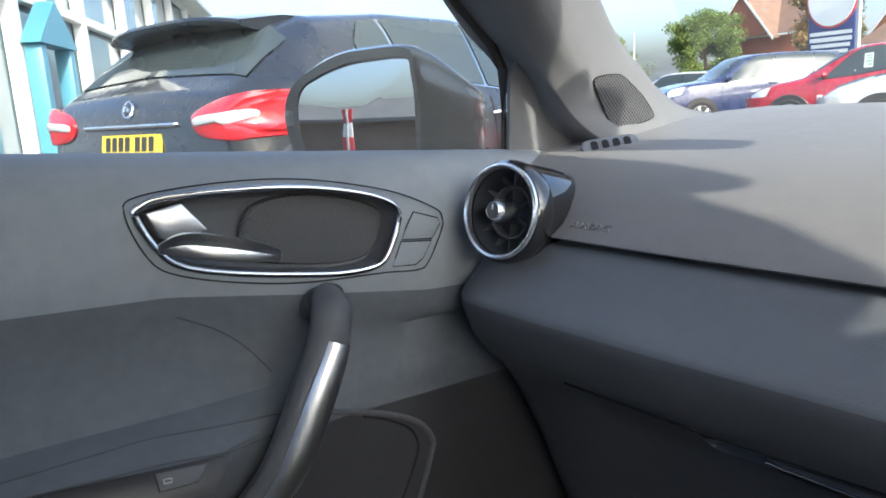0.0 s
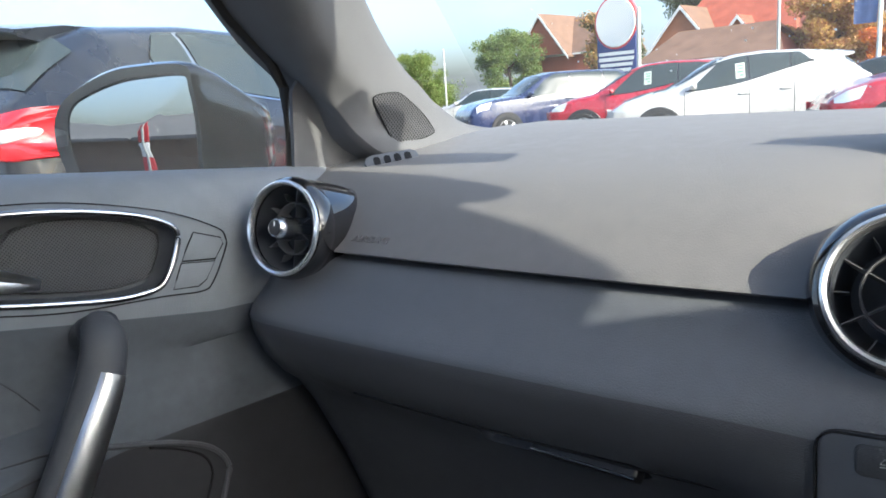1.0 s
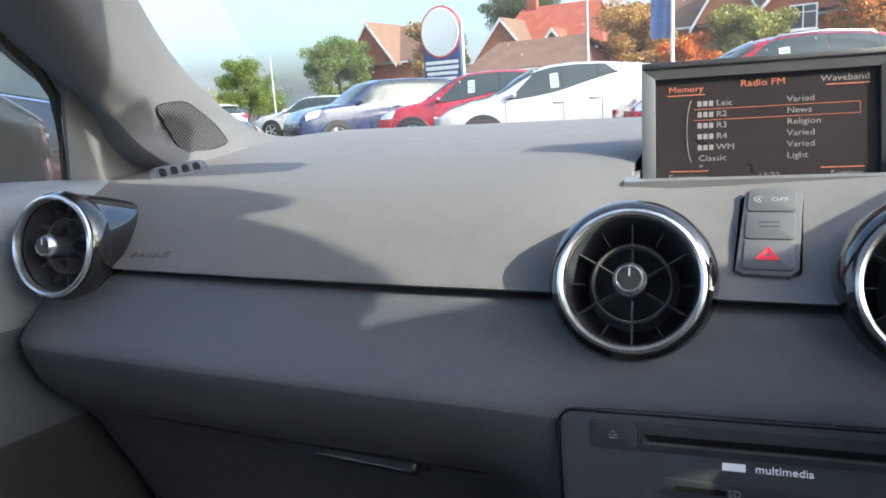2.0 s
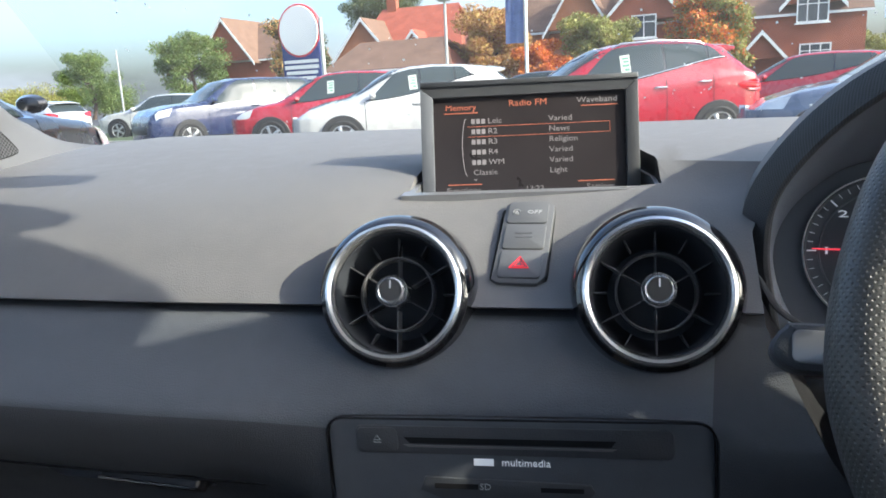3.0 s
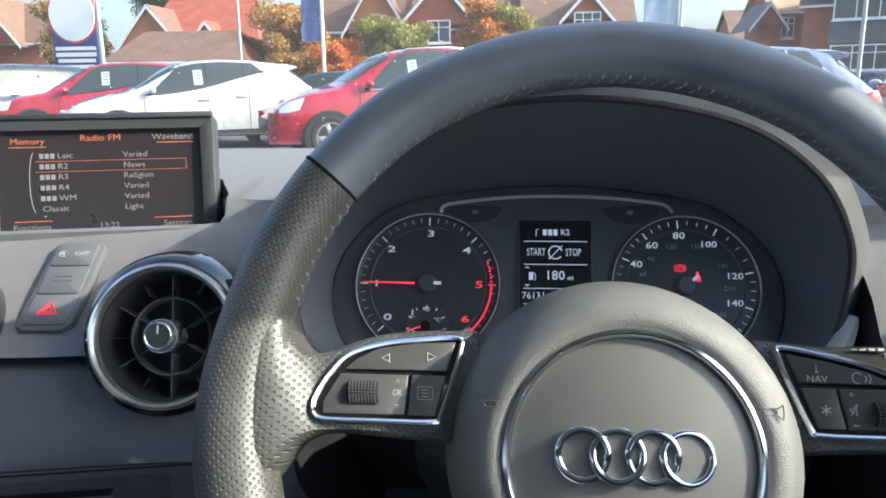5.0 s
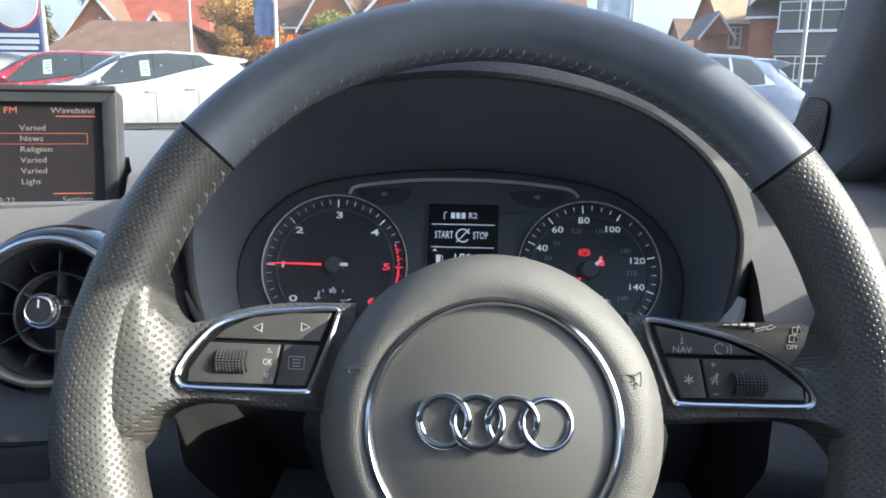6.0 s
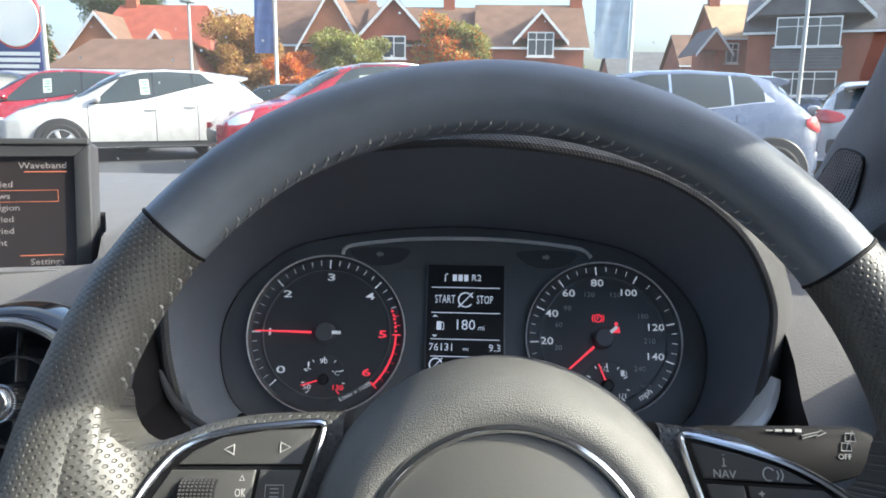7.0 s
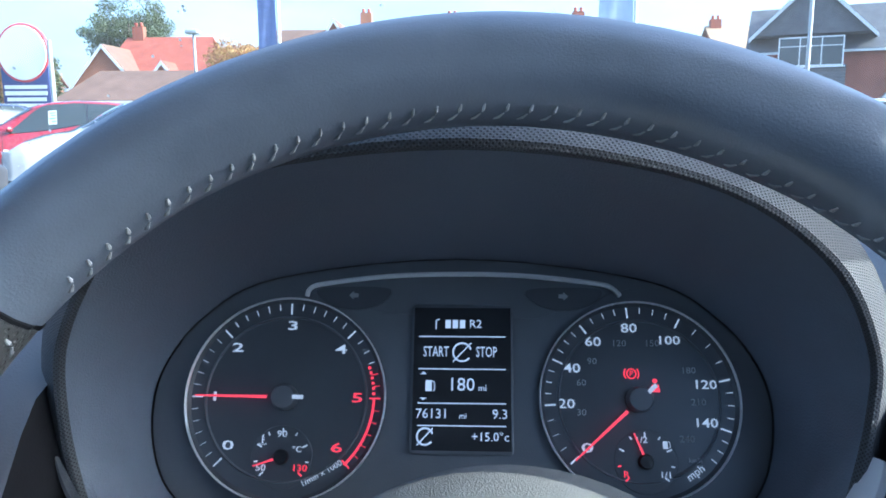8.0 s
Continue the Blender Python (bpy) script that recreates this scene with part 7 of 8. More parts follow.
# the row across the lane, noses towards the lane
car("white compact SUV with price card, parked side-on", ground_at(-6.0, 12.8, 212), "suv", 4.35, P_WHITE, glass=(0.235, 0.69, 1.0), posts=(0.17, 0.5), card=True, height=0.955)
car("bright red compact SUV with roof rails, parked side-on", ground_at(-2.0, 11.6, 206), "suv", 4.28, P_RED, card=True, rails=True, detail=True)
car("navy boxy SUV parked side-on", ground_at(-11.75, 15.0, 238), "boxy", 4.4, P_BLUE, glass=(0.05, 0.68, 0.1), posts=(0.26, 0.58))
car("red hatchback with price card behind the white car", ground_at(-8.25, 14.0, 204), "suv", 4.2, P_RED, card=True, height=0.97)
car("white hatchback parked further down the row", ground_at(-18.6, 20.5, 195), "hatch", 4.3, P_WHITE)
car("silver hatchback parked far down the lot", ground_at(-26, 22, 165), "hatch", 4.2, P_SILVER)
car("red hatchback parked far down the lot", ground_at(-16.8, 22.5, 190), "hatch", 4.2, P_RED)
car("red hatchback behind the red SUV", ground_at(1.2, 17.0, 175), "hatch", 4.1, P_RED)
car("black hatchback behind the row", ground_at(-5.0, 18.5, 180), "hatch", 4.2, P_BLACK, height=0.98)
slate, slens = car("slate blue hatchback parked side-on across the lane", ground_at(1.86, 8.72, 180), "hatch", 3.9, P_ICE, height=0.985, detail=True, bright=True, lamp=False, wheel_x=(0.145, 0.8), glass=(0.15, 0.68, 0.45), posts=(0.2, 0.52))
for side in (1, -1):
    slens("tail_lamp", [(0.62, 0.86), (0.66, 0.93), (0.76, 0.97), (0.84, 0.95), (0.85, 0.86), (0.78, 0.8), (0.68, 0.8)], side, 0.012, M_LAMP_RED, "red tail lamp")
car("white hatchback with red tail lamps", ground_at(6.8, 12.6, 66), "hatch", 4.1, P_WHITE)
car("steel-blue hatchback far along the lot", ground_at(16.0, 37.0, 120), "hatch", 4.1, P_STEEL)

# ---- black hatchback next to the passenger window ----
BLACK_CAR_AT = ground_at(-4.235 + 2.27 * math.cos(radians(112)), 0.16 + 2.27 * math.sin(radians(112)), 112)
black_car, blens = car("glossy black crossover with red tail lamps, parked alongside", BLACK_CAR_AT, "crossover", 4.54, P_BLACK, detail=True, bright=True, wheel_x=(0.18, 0.8), lamp=False, glass=(0.17, 0.66, 0.5), posts=(0.16, 0.5))
for side in (1, -1):
    blens("tail_lamp", [(0.510, 1.005), (0.541, 1.045), (0.662, 1.085), (0.799, 1.105), (0.900, 1.110), (0.940, 1.060), (0.930, 0.940), (0.870, 0.915), (0.738, 0.910), (0.602, 0.925), (0.533, 0.955)], side, 0.016, M_LAMP_RED, "red tail lamp", wrap=0.34)
    blens("reversing_lamp", [(0.533, 1.005), (0.586, 1.022), (0.738, 1.032), (0.852, 1.036), (0.852, 1.000), (0.769, 0.978), (0.738, 0.990), (0.586, 0.978), (0.541, 0.982)], side, 0.024, M_LAMP_CLEAR, "clear band of the tail lamp")
bm = bmesh.new()
prism(bm, rrect(0.52, 0.111, 0.01), 0.0, 0.006, Matrix.Translation((-2.272, 0, 0.905)) @ Matrix.Rotation(radians(-90), 4, "Z") @ Matrix.Rotation(radians(80), 4, "X"))
pl = part("number_plate", bm, M_PLATE, black_car, "yellow number plate with plain black bars")
bm = bmesh.new()
for i in range(7):
    x = -0.2 + i * 0.058 + (0.03 if i > 3 else 0)
    prism(bm, rrect(0.044, 0.07, 0.004, cx=x), 0.0065, 0.0075, Matrix.Translation((-2.272, 0, 0.905)) @ Matrix.Rotation(radians(-90), 4, "Z") @ Matrix.Rotation(radians(80), 4, "X"))
part("plate_bars", bm, M_INK, pl)
bm = bmesh.new()
em = Matrix.Translation((-2.262, 0, 1.07)) @ Matrix.Rotation(radians(-90), 4, "Z") @ Matrix.Rotation(radians(72), 4, "X")
lathe(bm, [(0.034, 0.0), (0.036, 0.008), (0.042, 0.008), (0.044, 0.0)], em, 32)
lathe(bm, [(0.0, 0.008), (0.01, 0.006), (0.012, 0.0), (0.0, 0.0)], em, 16)
part("emblem", bm, M_CHROME, black_car, "round chrome emblem")
bm = bmesh.new()
box(bm, (-2.268, 0, 0.99), (0.05, 0.8, 0.022), None, 0.008)
part("tailgate_trim", bm, M_CHROME, black_car, "chrome tailgate strip")
bm = bmesh.new()
tube(bm, [(-2.13, 0.2, 1.19), (-2.12, 0.05, 1.2), (-2.11, -0.3, 1.205)], [0.012, 0.01, 0.006], 8)
part("rear_wiper", bm, M_BLACK, black_car)


# ---- trees ----
def leaf_material(name, rgb, vary):
    m = bpy.data.materials.new(name)
    m.use_nodes = True
    n, l = m.node_tree.nodes, m.node_tree.links
    b = n["Principled BSDF"]
    b.inputs["Roughness"].default_value = 0.6
    b.inputs["Subsurface Weight"].default_value = 0.0
    g = n.new("ShaderNodeNewGeometry")
    hs = n.new("ShaderNodeHueSaturation")
    hs.inputs["Color"].default_value = (*rgb, 1)
    mr = n.new("ShaderNodeMapRange")
    mr.inputs["To Min"].default_value, mr.inputs["To Max"].default_value = 0.5 - vary, 0.5 + vary
    mv = n.new("ShaderNodeMapRange")
    mv.inputs["To Min"].default_value, mv.inputs["To Max"].default_value = 0.75, 1.35
    l.new(g.outputs["Random Per Island"], mr.inputs["Value"])
    l.new(g.outputs["Random Per Island"], mv.inputs["Value"])
    l.new(mr.outputs[0], hs.inputs["Hue"])
    l.new(mv.outputs[0], hs.inputs["Value"])
    l.new(hs.outputs[0], b.inputs["Base Color"])
    tr = n.new("ShaderNodeBsdfTranslucent")
    l.new(hs.outputs[0], tr.inputs["Color"])
    mx = n.new("ShaderNodeMixShader")
    mx.inputs["Fac"].default_value = 0.35
    l.new(b.outputs[0], mx.inputs[1])
    l.new(tr.outputs[0], mx.inputs[2])
    l.new(mx.outputs[0], n["Material Output"].inputs["Surface"])
    return m


L_GREEN = leaf_material("green_leaves", (0.15, 0.2, 0.05), 0.03)
L_OLIVE = leaf_material("olive_leaves", (0.27, 0.26, 0.07), 0.03)
L_BROWN = leaf_material("golden_brown_leaves", (0.42, 0.24, 0.08), 0.025)
L_ORANGE = leaf_material("orange_leaves", (0.62, 0.19, 0.04), 0.02)
L_DARK = leaf_material("dark_green_leaves", (0.1, 0.12, 0.05), 0.02)


def tree(label, x, y, h, w, leaf, seed, leaves=3200, base=0.22, second=None, size=0.24):
    """A tapered trunk, limbs and a crown of small leaves gathered in clumps."""
    r = random.Random(seed)
    t = thing("tree", label, "tree", Matrix.Translation((x, y, 0)))
    bm = bmesh.new()
    tube(bm, spline([(0, 0, -0.1), (0.05 * w, 0.02 * w, h * 0.3), (-0.02 * w, 0.03 * w, h * 0.6), (0.02 * w, 0, h * 0.92)], 5), [0.03 * h * (1 - 0.85 * i / 15) for i in range(16)], 10)
    part("trunk", bm, M_BARK, t)
    tips = []
    for i in range(14):
        a, z0 = r.uniform(0, 2 * math.pi), r.uniform(base + 0.04, 0.75) * h
        reach = w * 0.5 * r.uniform(0.55, 0.95) * (1.0 - 0.5 * abs(z0 / h - 0.5))
        p0 = Vector((0, 0, z0))
        p2 = Vector((reach * math.cos(a), reach * math.sin(a), z0 + r.uniform(0.1, 0.25) * h))
        p1 = p0.lerp(p2, 0.5) + Vector((0, 0, 0.05 * h))
        bm = bmesh.new()
        tube(bm, [p0, p1, p2], [0.011 * h, 0.007 * h, 0.003 * h], 6)
        part("limb", bm, M_BARK, t)
        tips += [p1, p2, p1.lerp(p2, 0.5)]
    for _ in range(30):
        a, e = r.uniform(0, 2 * math.pi), r.uniform(-0.35, 1.0)
        rad = math.sqrt(max(0.0, 1 - e * e * 0.9)) * r.uniform(0.6, 1.0)
        tips.append(Vector((w * 0.42 * rad * math.cos(a), w * 0.42 * rad * math.sin(a), h * (base + 0.30 + 0.38 * e) + h * 0.08)))
    for nm, mm, share in (("crown", leaf, 1.0 if second is None else 0.55), ("crown_patch", second, 0.45)):
        if mm is None:
            continue
        nl = int(leaves * 9 * share)
        g = np.random.default_rng(seed * 2 + (nm == "crown"))
        tp = np.array([tuple(q) for q in tips])
        if second is not None:
            warm = tp[:, 0] - 0.15 * w + 0.25 * tp[:, 2] < 0.12 * h
            pick = tp[warm != (nm == "crown")]
            tp = np.concatenate([pick, pick, pick, tp]) if len(pick) else tp
        rr = w * 0.095
        ray = g.normal(0, 1, (nl, 3))
        ray *= (g.uniform(0, 1, nl) ** 0.45 / np.linalg.norm(ray, axis=1))[:, None]
        blob = g.integers(0, len(tp), nl)
        p = tp[blob] + ray * (1.6 * rr * g.uniform(0.55, 1.15, len(tp))[blob])[:, None] * (1, 1, 0.75)
        u = g.normal(0, 1, (nl, 3))
        v = np.cross(u, g.normal(0, 1, (nl, 3)))
        q = np.cross(u, v)
        ln = (size * 0.55 * g.uniform(0.4, 1.0, nl))[:, None]
        v *= ln / np.linalg.norm(v, axis=1)[:, None]
        q *= 0.55 * ln / np.linalg.norm(q, axis=1)[:, None]
        verts = np.stack([p - v, p - q, p + v, p + q], 1).reshape(-1, 3)
        me = bpy.data.meshes.new(nm)
        me.from_pydata(verts.tolist(), [], np.arange(nl * 4).reshape(-1, 4).tolist())
        me.materials.append(mm)
        ob = new(nm, me)
        ob.parent = t
        ob["kind"] = "stuff"
    return t


def far(x, y, d0, d1):
    """A point seen at x on a plane d0 ahead, carried out to d1 along the same line of sight."""
    k = (d1 + 0.33) / (d0 + 0.33)
    return -0.15 + (x + 0.15) * k, y


tree("tall green tree beyond the lot", -46.5, 56, 8.2, 7.4, L_GREEN, 1, base=0.1)
tree("green tree far behind the parked cars", -69, 66, 8.0, 8.0, L_GREEN, 2, 2200, base=0.1)
tree("dark ivy-green tree beside a brick house", -27.3, 44, 6.4, 4.6, L_DARK, 3, 2600, base=0.1, second=L_BROWN)
tree("golden brown autumn tree before the houses", -14.6, 45, 6.7, 5.8, L_BROWN, 4, 4200, base=0.1)
tree("low orange autumn shrub", -10.4, 43, 3.7, 3.6, L_ORANGE, 5, 2200, base=0.05)
tree("olive green tree before a gabled house", -7.6, 45, 5.6, 5.2, L_OLIVE, 6, 3600, base=0.08)
tree("autumn tree turning from green to orange red", -1.3, 46, 6.6, 5.2, L_OLIVE, 7, 4600, base=0.1, second=L_ORANGE)
tree("broad dark tree rising behind the roofs", -42.5, 90, 15.2, 11.5, L_DARK, 8, 3600, base=0.42, size=0.3)
tree("green hedge tree by the far houses", 10.2, 70, 5.0, 5.0, L_OLIVE, 9, 1800, base=0.05)
for i, (x, y, h, w) in enumerate([(-60, 75, 4.2, 11), (-52, 74, 3.6, 10), (-80, 78, 4.5, 12), (-95, 80, 5, 14), (-42, 72, 3.8, 9)]):
    tree("low green hedge line on the horizon", x, y, h, w, L_OLIVE if i % 2 else L_GREEN, 20 + i, 1500, base=0.02, size=0.3)


# ---- houses ----
def window(parent, x, y, z, w, h, panes=2):
    """A white framed window on a wall that faces -y."""
    bm = bmesh.new()
    box(bm, (x, y - 0.02, z), (w, 0.08, h))
    g = part("window", bm, M_WINDOW, parent)
    bm = bmesh.new()
    t = 0.09
    for a in (-1, 1):
        box(bm, (x + a * (w / 2 - t / 2), y - 0.05, z), (t, 0.1, h))
        box(bm, (x, y - 0.052, z + a * (h / 2 - t / 2)), (w, 0.1, t))
    for i in range(1, panes):
        box(bm, (x - w / 2 + w * i / panes, y - 0.054, z), (0.07, 0.1, h))
    box(bm, (x, y - 0.056, z + h * 0.18), (w, 0.09, 0.055))
    part("window_frame", bm, M_WHITE, g)
    bm = bmesh.new()
    box(bm, (x, y - 0.1, z - h / 2 - 0.06), (w + 0.2, 0.22, 0.09))
    part("window_sill", bm, M_WHITE, g)


def gable_front(parent, x, y, w, z0, z1, wall, roof, depth, boards=True):
    """A gable that faces -y: wall triangle, two roof slopes, white barge boards."""
    bm = bmesh.new()
    loft(bm, [[Vector((x - w / 2, yy, z0)), Vector((x + w / 2, yy, z0)), Vector((x, yy, z1))] for yy in (y, y + depth)], True, True)
    part("gable_wall", bm, wall, parent)
    for s in (-1, 1):
        bm = bmesh.new()
        e, a = Vector((x + s * (w / 2 + 0.3), y - 0.3, z0 - 0.3 * (z1 - z0) / (w / 2))), Vector((x, y - 0.3, z1))
        off, dv = Vector((0, 0, 0.16)), Vector((0, depth + 0.3, 0))
        loft(bm, [[e, a, a + off, e + off], [e + dv, a + dv, a + dv + off, e + dv + off]], True, True)
        part("gable_roof", bm, roof, parent)
        if boards:
            bm = bmesh.new()
            f = Vector((0, -0.06, 0))
            loft(bm, [[e + f + Vector((0, 0, -0.18)), a + f + Vector((0, 0, -0.18)), a + f + Vector((0, 0, 0.12)), e + f + Vector((0, 0, 0.12))], [p + Vector((0, 0.05, 0)) for p in (e + f + Vector((0, 0, -0.18)), a + f + Vector((0, 0, -0.18)), a + f + Vector((0, 0, 0.12)), e + f + Vector((0, 0, 0.12)))]], True, True)
            part("barge_board", bm, M_WHITE, parent)


def house(label, x, y, w, d, eave, ridge, wall, roof, windows=(), gables=(), chimneys=(), hip=0.0, turn=0.0):
    """A house with its ridge across the view, front wall facing -y."""
    h = thing("house", label, "house", Matrix.Translation((x, y, 0)) @ Matrix.Rotation(radians(turn), 4, "Z"))
    bm = bmesh.new()
    box(bm, (0, d / 2, eave / 2), (w, d, eave))
    part("wall", bm, wall, h)
    bm = bmesh.new()
    o = 0.35
    a = [Vector((-w / 2 - o, -o, eave - 0.1)), Vector((w / 2 + o, -o, eave - 0.1)), Vector((w / 2 + o - hip, d / 2, ridge)), Vector((-w / 2 - o + hip, d / 2, ridge))]
    loft(bm, [a, [p + Vector((0, 0, 0.16)) for p in a]], True, True)
    b = [Vector((p.x, d - p.y, p.z)) for p in a]
    loft(bm, [b, [p + Vector((0, 0, 0.16)) for p in b]], True, True)
    part("roof", bm, roof, h)
    bm = bmesh.new()
    for s in (-1, 1):
        loft(bm, [[Vector((s * (w / 2 - 0.02 - k), 0, eave)), Vector((s * (w / 2 - 0.02 - k), d, eave)), Vector((s * (w / 2 - hip - 0.02 - k), d / 2, ridge))] for k in (0, 0.2)], True, True)
    part("end_wall", bm, wall, h)
    bm = bmesh.new()
    box(bm, (0, -o - 0.03, eave - 0.08), (w + 2 * o, 0.12, 0.16))
    part("gutter", bm, M_WHITE, h)
    for g in gables:
        gable_front(h, *g)
    for wd in windows:
        window(h, *wd)
    for cx, cz in chimneys:
        bm = bmesh.new()
        box(bm, (cx, d / 2, cz - 0.9), (0.9, 0.6, 1.8))
        ch = part("chimney", bm, wall, h)
        bm = bmesh.new()
        for k in (-0.22, 0.22):
            lathe(bm, [(0.12, 0), (0.13, 0.3), (0.1, 0.34), (0, 0.3)], Matrix.Translation((cx + k, d / 2, cz)), 12)
        part("chimney_pot", bm, M_TILE_RED, ch)
    return h


house("red-roofed brick house with two white-edged gables", -25.5, 58, 9.5, 7, 4.6, 8.4, M_BRICK_RED, M_TILE_RED,
      windows=[(1.8, -2.9, 2.9, 1.3, 1.3, 2), (3.4, -1.0, 4.0, 1.0, 1.2, 2)], gables=[(-3.0, -2.0, 5.2, 4.2, 7.3, M_BRICK_ORANGE, M_TILE_BROWN, 5), (1.2, -1.2, 2.8, 4.4, 6.1, M_BRICK_ORANGE, M_TILE_RED, 4), (4.6, -1.6, 2.0, 3.6, 4.9, M_WHITE, M_TILE_RED, 3)], chimneys=[(-2.6, 9.4)], hip=1.5)
house("brick garage with a low brown tiled roof", -19.5, 41, 8.0, 5, 2.6, 4.3, M_BRICK_RED, M_TILE_BROWN, hip=1.4)
house("brick house with steep brown roof behind ivy", -43.5, 60, 8.5, 9, 5.0, 8.6, M_BRICK_RED, M_TILE_BROWN, gables=[(-1.0, -1.0, 6.0, 5.0, 8.8, M_BRICK_RED, M_TILE_BROWN, 6)])
house("orange brick house with brown gables and tall chimney", -12.2, 57, 8.0, 8, 5.2, 8.8, M_BRICK_ORANGE, M_TILE_BROWN, windows=[(2.2, 0, 4.2, 1.2, 1.2, 2)],
      gables=[(1.6, -1.5, 4.6, 5.2, 8.9, M_BRICK_ORANGE, M_TILE_BROWN, 5)], chimneys=[(3.2, 10.2)])
house("red brick house with a gabled wing and white windows", -3.2, 56, 9.5, 8, 5.2, 8.2, M_BRICK_RED, M_TILE_BROWN, windows=[(-2.6, -1.5, 4.9, 1.7, 1.6, 2), (1.8, 0, 4.4, 1.4, 1.3, 2)],
      gables=[(-2.6, -1.45, 5.6, 5.4, 8.4, M_BRICK_RED, M_TILE_BROWN, 5)], chimneys=[(1.2, 9.8)])
house("red brick house with dormer gable and porch", 4.2, 55, 7.6, 8, 5.0, 8.3, M_BRICK_RED, M_TILE_BROWN, windows=[(0.6, -0.55, 5.2, 1.9, 1.7, 3), (0.9, 0, 2.3, 1.9, 1.5, 3)],
      gables=[(0.6, -0.5, 3.4, 5.6, 7.5, M_BRICK_RED, M_TILE_BROWN, 4), (-2.4, -1.4, 3.0, 2.2, 3.9, M_BRICK_RED, M_TILE_BROWN, 3)], chimneys=[(3.6, 9.8)])
house("long brick house with tan roof far along the road", 27, 82, 9, 8, 5.2, 8.6, M_BRICK_RED, M_TILE_BROWN, windows=[(2.2, 0, 4.0, 1.5, 1.5, 2)], gables=[(2.6, -1, 4.5, 5.2, 8.4, M_BRICK_RED, M_TILE_BROWN, 5)], chimneys=[(-1.0, 9.6)])
house("narrow brick house with a tan tiled roof", 21.9, 62, 4.2, 7, 6.4, 9.3, M_BRICK_RED, M_TILE_TAN, windows=[(-0.9, 0, 5.2, 1.0, 1.6, 2)], gables=[(-2.6, -0.8, 2.4, 5.4, 7.0, M_BRICK_RED, M_TILE_GREY, 5)], chimneys=[(-1.6, 10.0)])
house("distant house with a slate roof", 22, 96, 9, 8, 4.4, 7.6, M_BRICK_RED, M_TILE_GREY)
big_house = house("brick and grey-tiled house with large white windows", 25.4, 53.2, 12.0, 8, 6.2, 9.6, M_BRICK_RED, M_TILE_GREY, turn=-23, windows=[(-2.1, -1.05, 6.1, 4.1, 2.0, 3), (-2.1, -1.05, 2.6, 4.1, 1.7, 3), (4.4, -0.05, 5.4, 2.2, 2.0, 2)],
      gables=[(-2.1, -1.0, 7.4, 7.3, 10.9, M_TILE_GREY, M_TILE_GREY, 5), (4.2, -1.8, 4.0, 2.6, 4.6, M_BRICK_RED, M_TILE_BROWN, 3)])
bm = bmesh.new()
box(bm, (-2.1, -1.02, 4.35), (4.5, 0.1, 1.6))
for k in range(7):
    box(bm, (-2.1, -1.08, 3.65 + k * 0.23), (4.5, 0.05, 0.19), None, 0.01)
part("tile_hung_panel", bm, M_TILE_GREY, big_house, "grey hung tiles")
house("pale house at the edge of the lot", 34, 52, 8, 8, 5.2, 8.2, M_BRICK_ORANGE, M_TILE_GREY, windows=[(-1.5, 0, 4.2, 1.6, 1.4, 2)])


# ---- totem sign, banners, lamp posts ----
sx, sy = far(-14.97, 0, 24, 30)[0], 30.0
totem = thing("totem_sign", "navy totem sign with white disc and red ring", "sign", Matrix.Translation((sx, sy, 0)))
bm = bmesh.new()
box(bm, (0, 0, 2.45), (2.02, 0.3, 3.7), None, 0.05)
part("panel", bm, M_SIGN_BLUE, totem)
for nm, r, z, m in (("red_ring", 1.1, 0.17, M_SIGN_RED), ("white_disc", 1.02, 0.2, M_SIGN_WHITE)):
    bm = bmesh.new()
    lathe(bm, [(0, z), (r - 0.02, z), (r, z - 0.03), (r, 0), (0, 0)], Matrix.Translation((0, 0, 4.15)) @ Matrix.Rotation(radians(90), 4, "X") @ Matrix.Diagonal((1, 1.08, 1, 1)), 48)
    part(nm, bm, m, totem)
for i, (w, hh) in enumerate(((1.8, 0.15), (1.8, 0.17), (1.66, 0.15), (1.5, 0.15), (1.3, 0.13), (1.1, 0.13), (0.9, 0.12))):
    bm = bmesh.new()
    box(bm, (0, -0.16, 2.78 - i * 0.25), (w, 0.02, hh))
    part("text_bar", bm, M_SIGN_WHITE, totem)
for s in (-0.7, 0.7):
    bm = bmesh.new()
    box(bm, (s, 0, 0.35), (0.15, 0.15, 0.72))
    part("leg", bm, M_STEEL, totem)
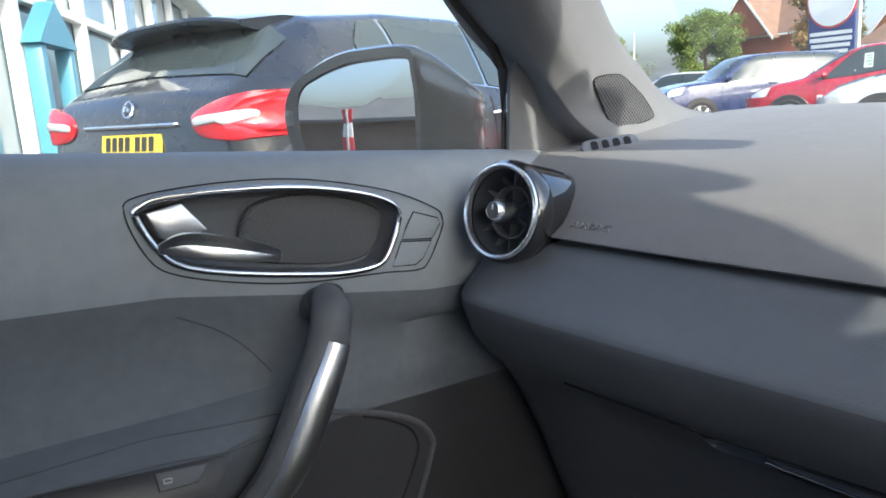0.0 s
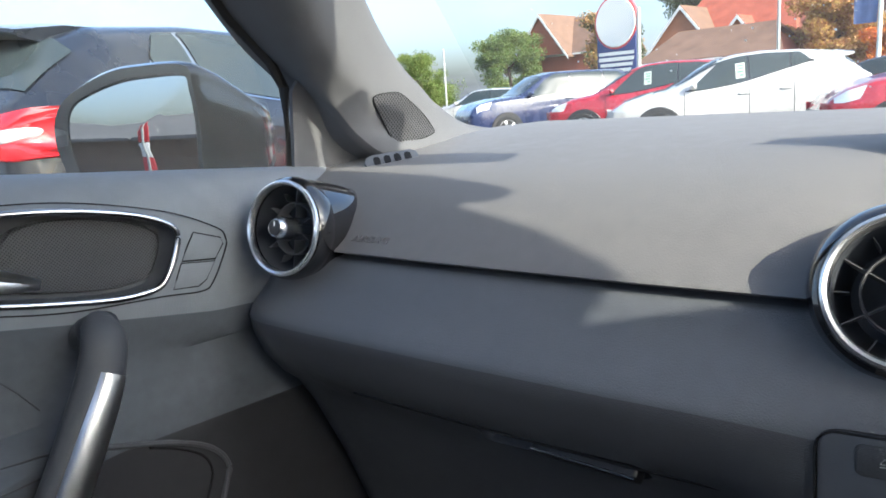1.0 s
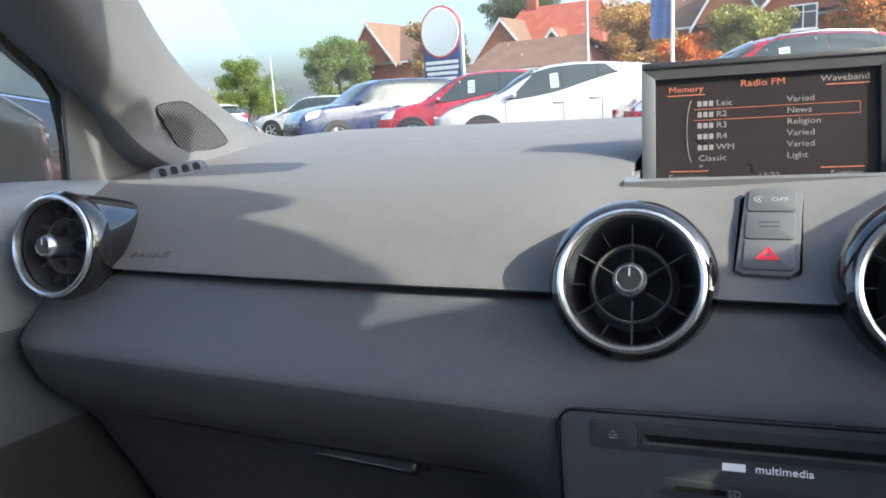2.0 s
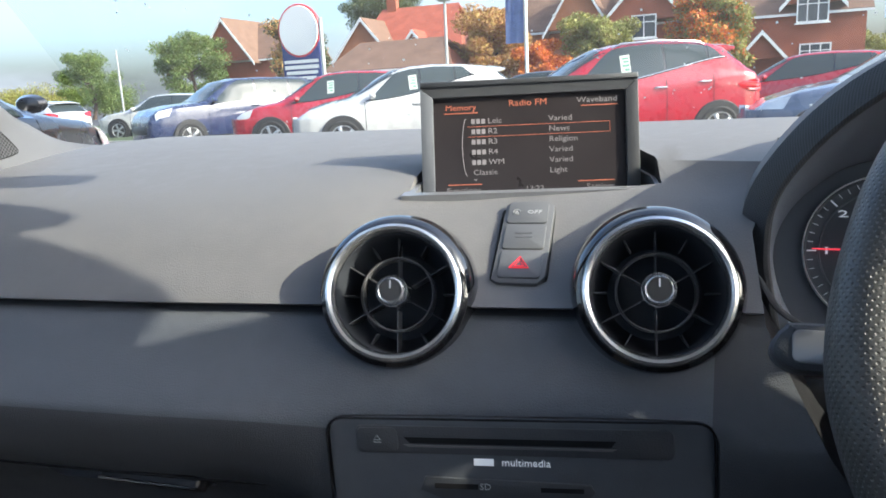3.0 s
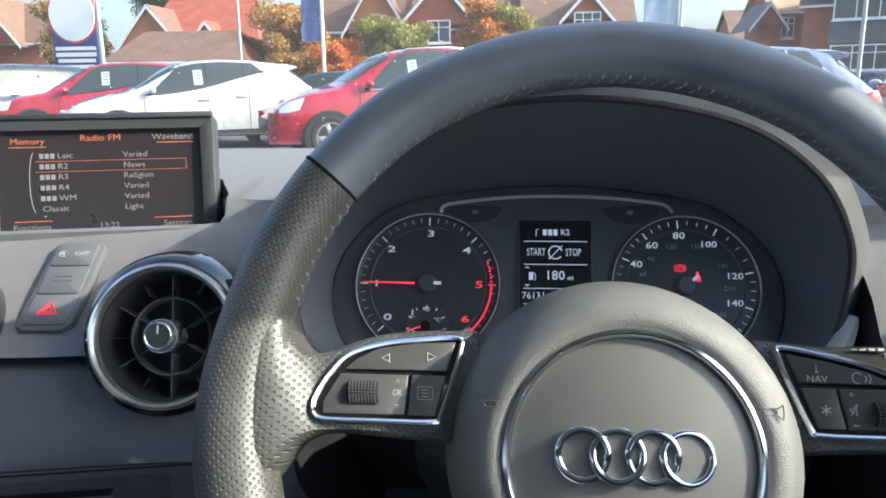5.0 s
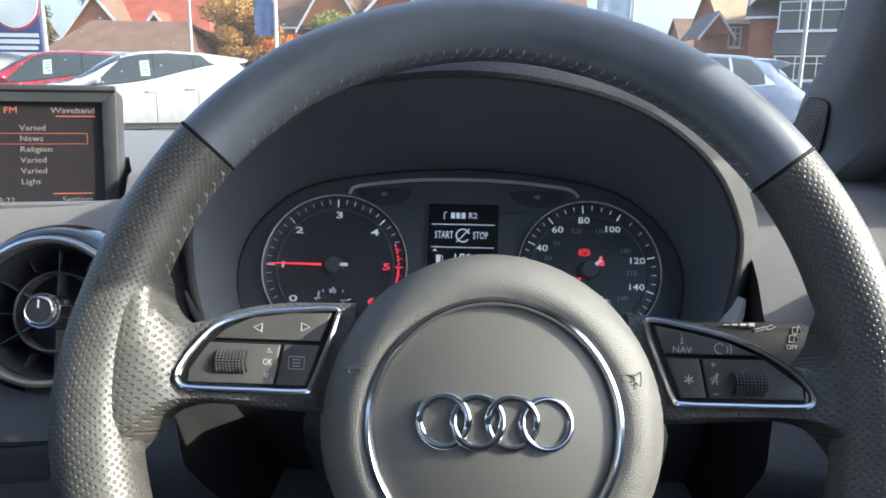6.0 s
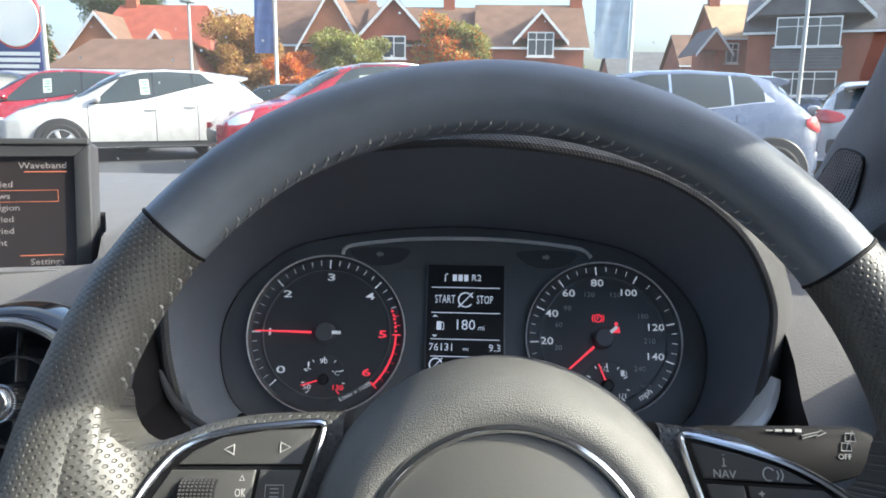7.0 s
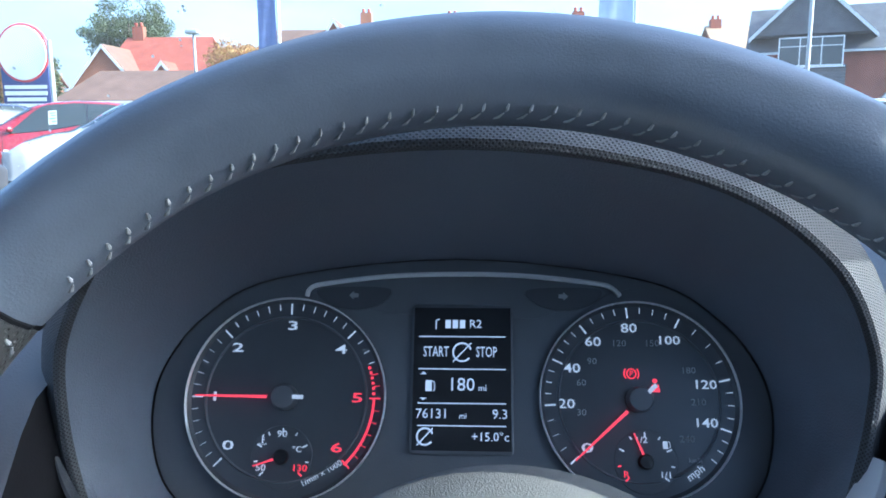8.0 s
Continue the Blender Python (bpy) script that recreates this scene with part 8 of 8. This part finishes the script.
for label, x, y, h, r, banner, bx in (("pale flagpole beside the totem sign", far(-13.93, 0, 24, 30)[0], 29.6, 4.6, 0.11, None, 0), ("flagpole with a blue banner", far(-6.45, 0, 24, 30)[0], 30, 8.0, 0.08, M_BANNER, -1),
                                      ("grey lamp post with square head", far(-9.26, 0, 24, 30)[0], 30, 4.9, 0.07, None, 0), ("flagpole with a pale blue banner", far(4.55, 0, 22, 26)[0], 26, 7.0, 0.08, M_BANNER_PALE, -1),
                                      ("plain grey lamp post among the parked cars", 8.25, 19, 8.0, 0.055, None, 0), ("white pole by the hedge", -49, 50, 6.0, 0.09, None, 0)):
    p = thing("flagpole" if banner else "lamp_post", label, "pole", Matrix.Translation((x, y, 0)))
    bm = bmesh.new()
    lathe(bm, [(r * 1.6, 0), (r * 1.6, 0.3), (r, 0.32), (r * 0.8, h), (0, h + 0.05), (0, 0)], None, 16)
    part("pole", bm, M_STEEL if not banner else M_WHITE, p)
    if banner:
        bm = bmesh.new()
        w = 1.15 if banner is M_BANNER_PALE else 0.75
        zb = 2.6 if banner is M_BANNER_PALE else 2.9
        rows = [[Vector((bx * (0.1 + w * i / 8), 0.05 * math.sin(i * 1.3 + j), zb + (h - 0.2 - zb) * j / 8)) for i in range(9)] for j in range(9)]
        loft(bm, rows, False)
        bmesh.ops.solidify(bm, geom=bm.faces[:], thickness=0.01)
        part("banner", bm, banner, p)
    if "square head" in label:
        bm = bmesh.new()
        box(bm, (0, -0.1, h), (0.5, 0.45, 0.16), None, 0.03)
        part("lamp_head", bm, M_STEEL, p)

# ---- glass showroom beyond the black car ----
SHOW = Matrix.Translation((-11.5, -1.5, 0)) @ Matrix.Rotation(radians(69), 4, "Z")
hall = thing("showroom", "glass-fronted showroom with white posts and teal door frame", "showroom", SHOW)
bm = bmesh.new()
box(bm, (-0.2, 15.6, 3.0), (0.1, 31, 6.0))
part("glass_wall", bm, M_HALLGLASS, hall)
for i in range(8):
    bm = bmesh.new()
    box(bm, (0.0, 0.4 + i * 4.4, 3.0), (0.26, 0.3, 6.0), None, 0.03)
    part("post", bm, M_WHITE, hall, "white mullion")
for z in (0.15, 3.4, 5.95):
    bm = bmesh.new()
    box(bm, (0.003, 15.6, z), (0.2, 31, 0.2), None, 0.02)
    part("rail", bm, M_WHITE, hall, "white transom")
for y in (4.9, 6.6):
    bm = bmesh.new()
    box(bm, (0.3, y, 1.25), (0.3, 0.3, 2.5), None, 0.02)
    part("door_post", bm, M_TEAL, hall, "teal door post")
bm = bmesh.new()
loft(bm, [[Vector((x, 4.6, 2.5)), Vector((x, 6.9, 2.5)), Vector((x, 6.6, 2.75)), Vector((x, 5.75, 3.35)), Vector((x, 4.9, 2.75))] for x in (0.15, 0.5)], True, True)
part("door_head", bm, M_TEAL, hall, "teal peaked door head")
bm = bmesh.new()
box(bm, (-0.4, 15.6, 6.2), (2.4, 31.4, 0.35), None, 0.03)
part("roof_edge", bm, M_WHITE, hall)

# ---- what only the wing mirror shows: a low building and a banded board behind the car ----
house("low dark timber building with a grey roof behind the lot", -12.5, -36, 18, 6, 1.9, 2.9, M_BARK, M_TILE_GREY)
board = thing("banded_board", "narrow upright board banded red and white", "sign", Matrix.Translation((-6.75, -14.0, 0)))
for nm, z, hh, m in (("red_band", 1.58, 0.46, M_SIGN_RED), ("white_band", 1.12, 0.42, M_SIGN_WHITE), ("red_band", 0.7, 0.4, M_SIGN_RED)):
    bm = bmesh.new()
    box(bm, (0, 0, z), (0.3, 0.04, hh), None, 0.008)
    part(nm, bm, m, board)
bm = bmesh.new()
box(bm, (0, 0.06, 0.9), (0.06, 0.06, 1.8), None, 0.01)
part("post", bm, M_STEEL, board)
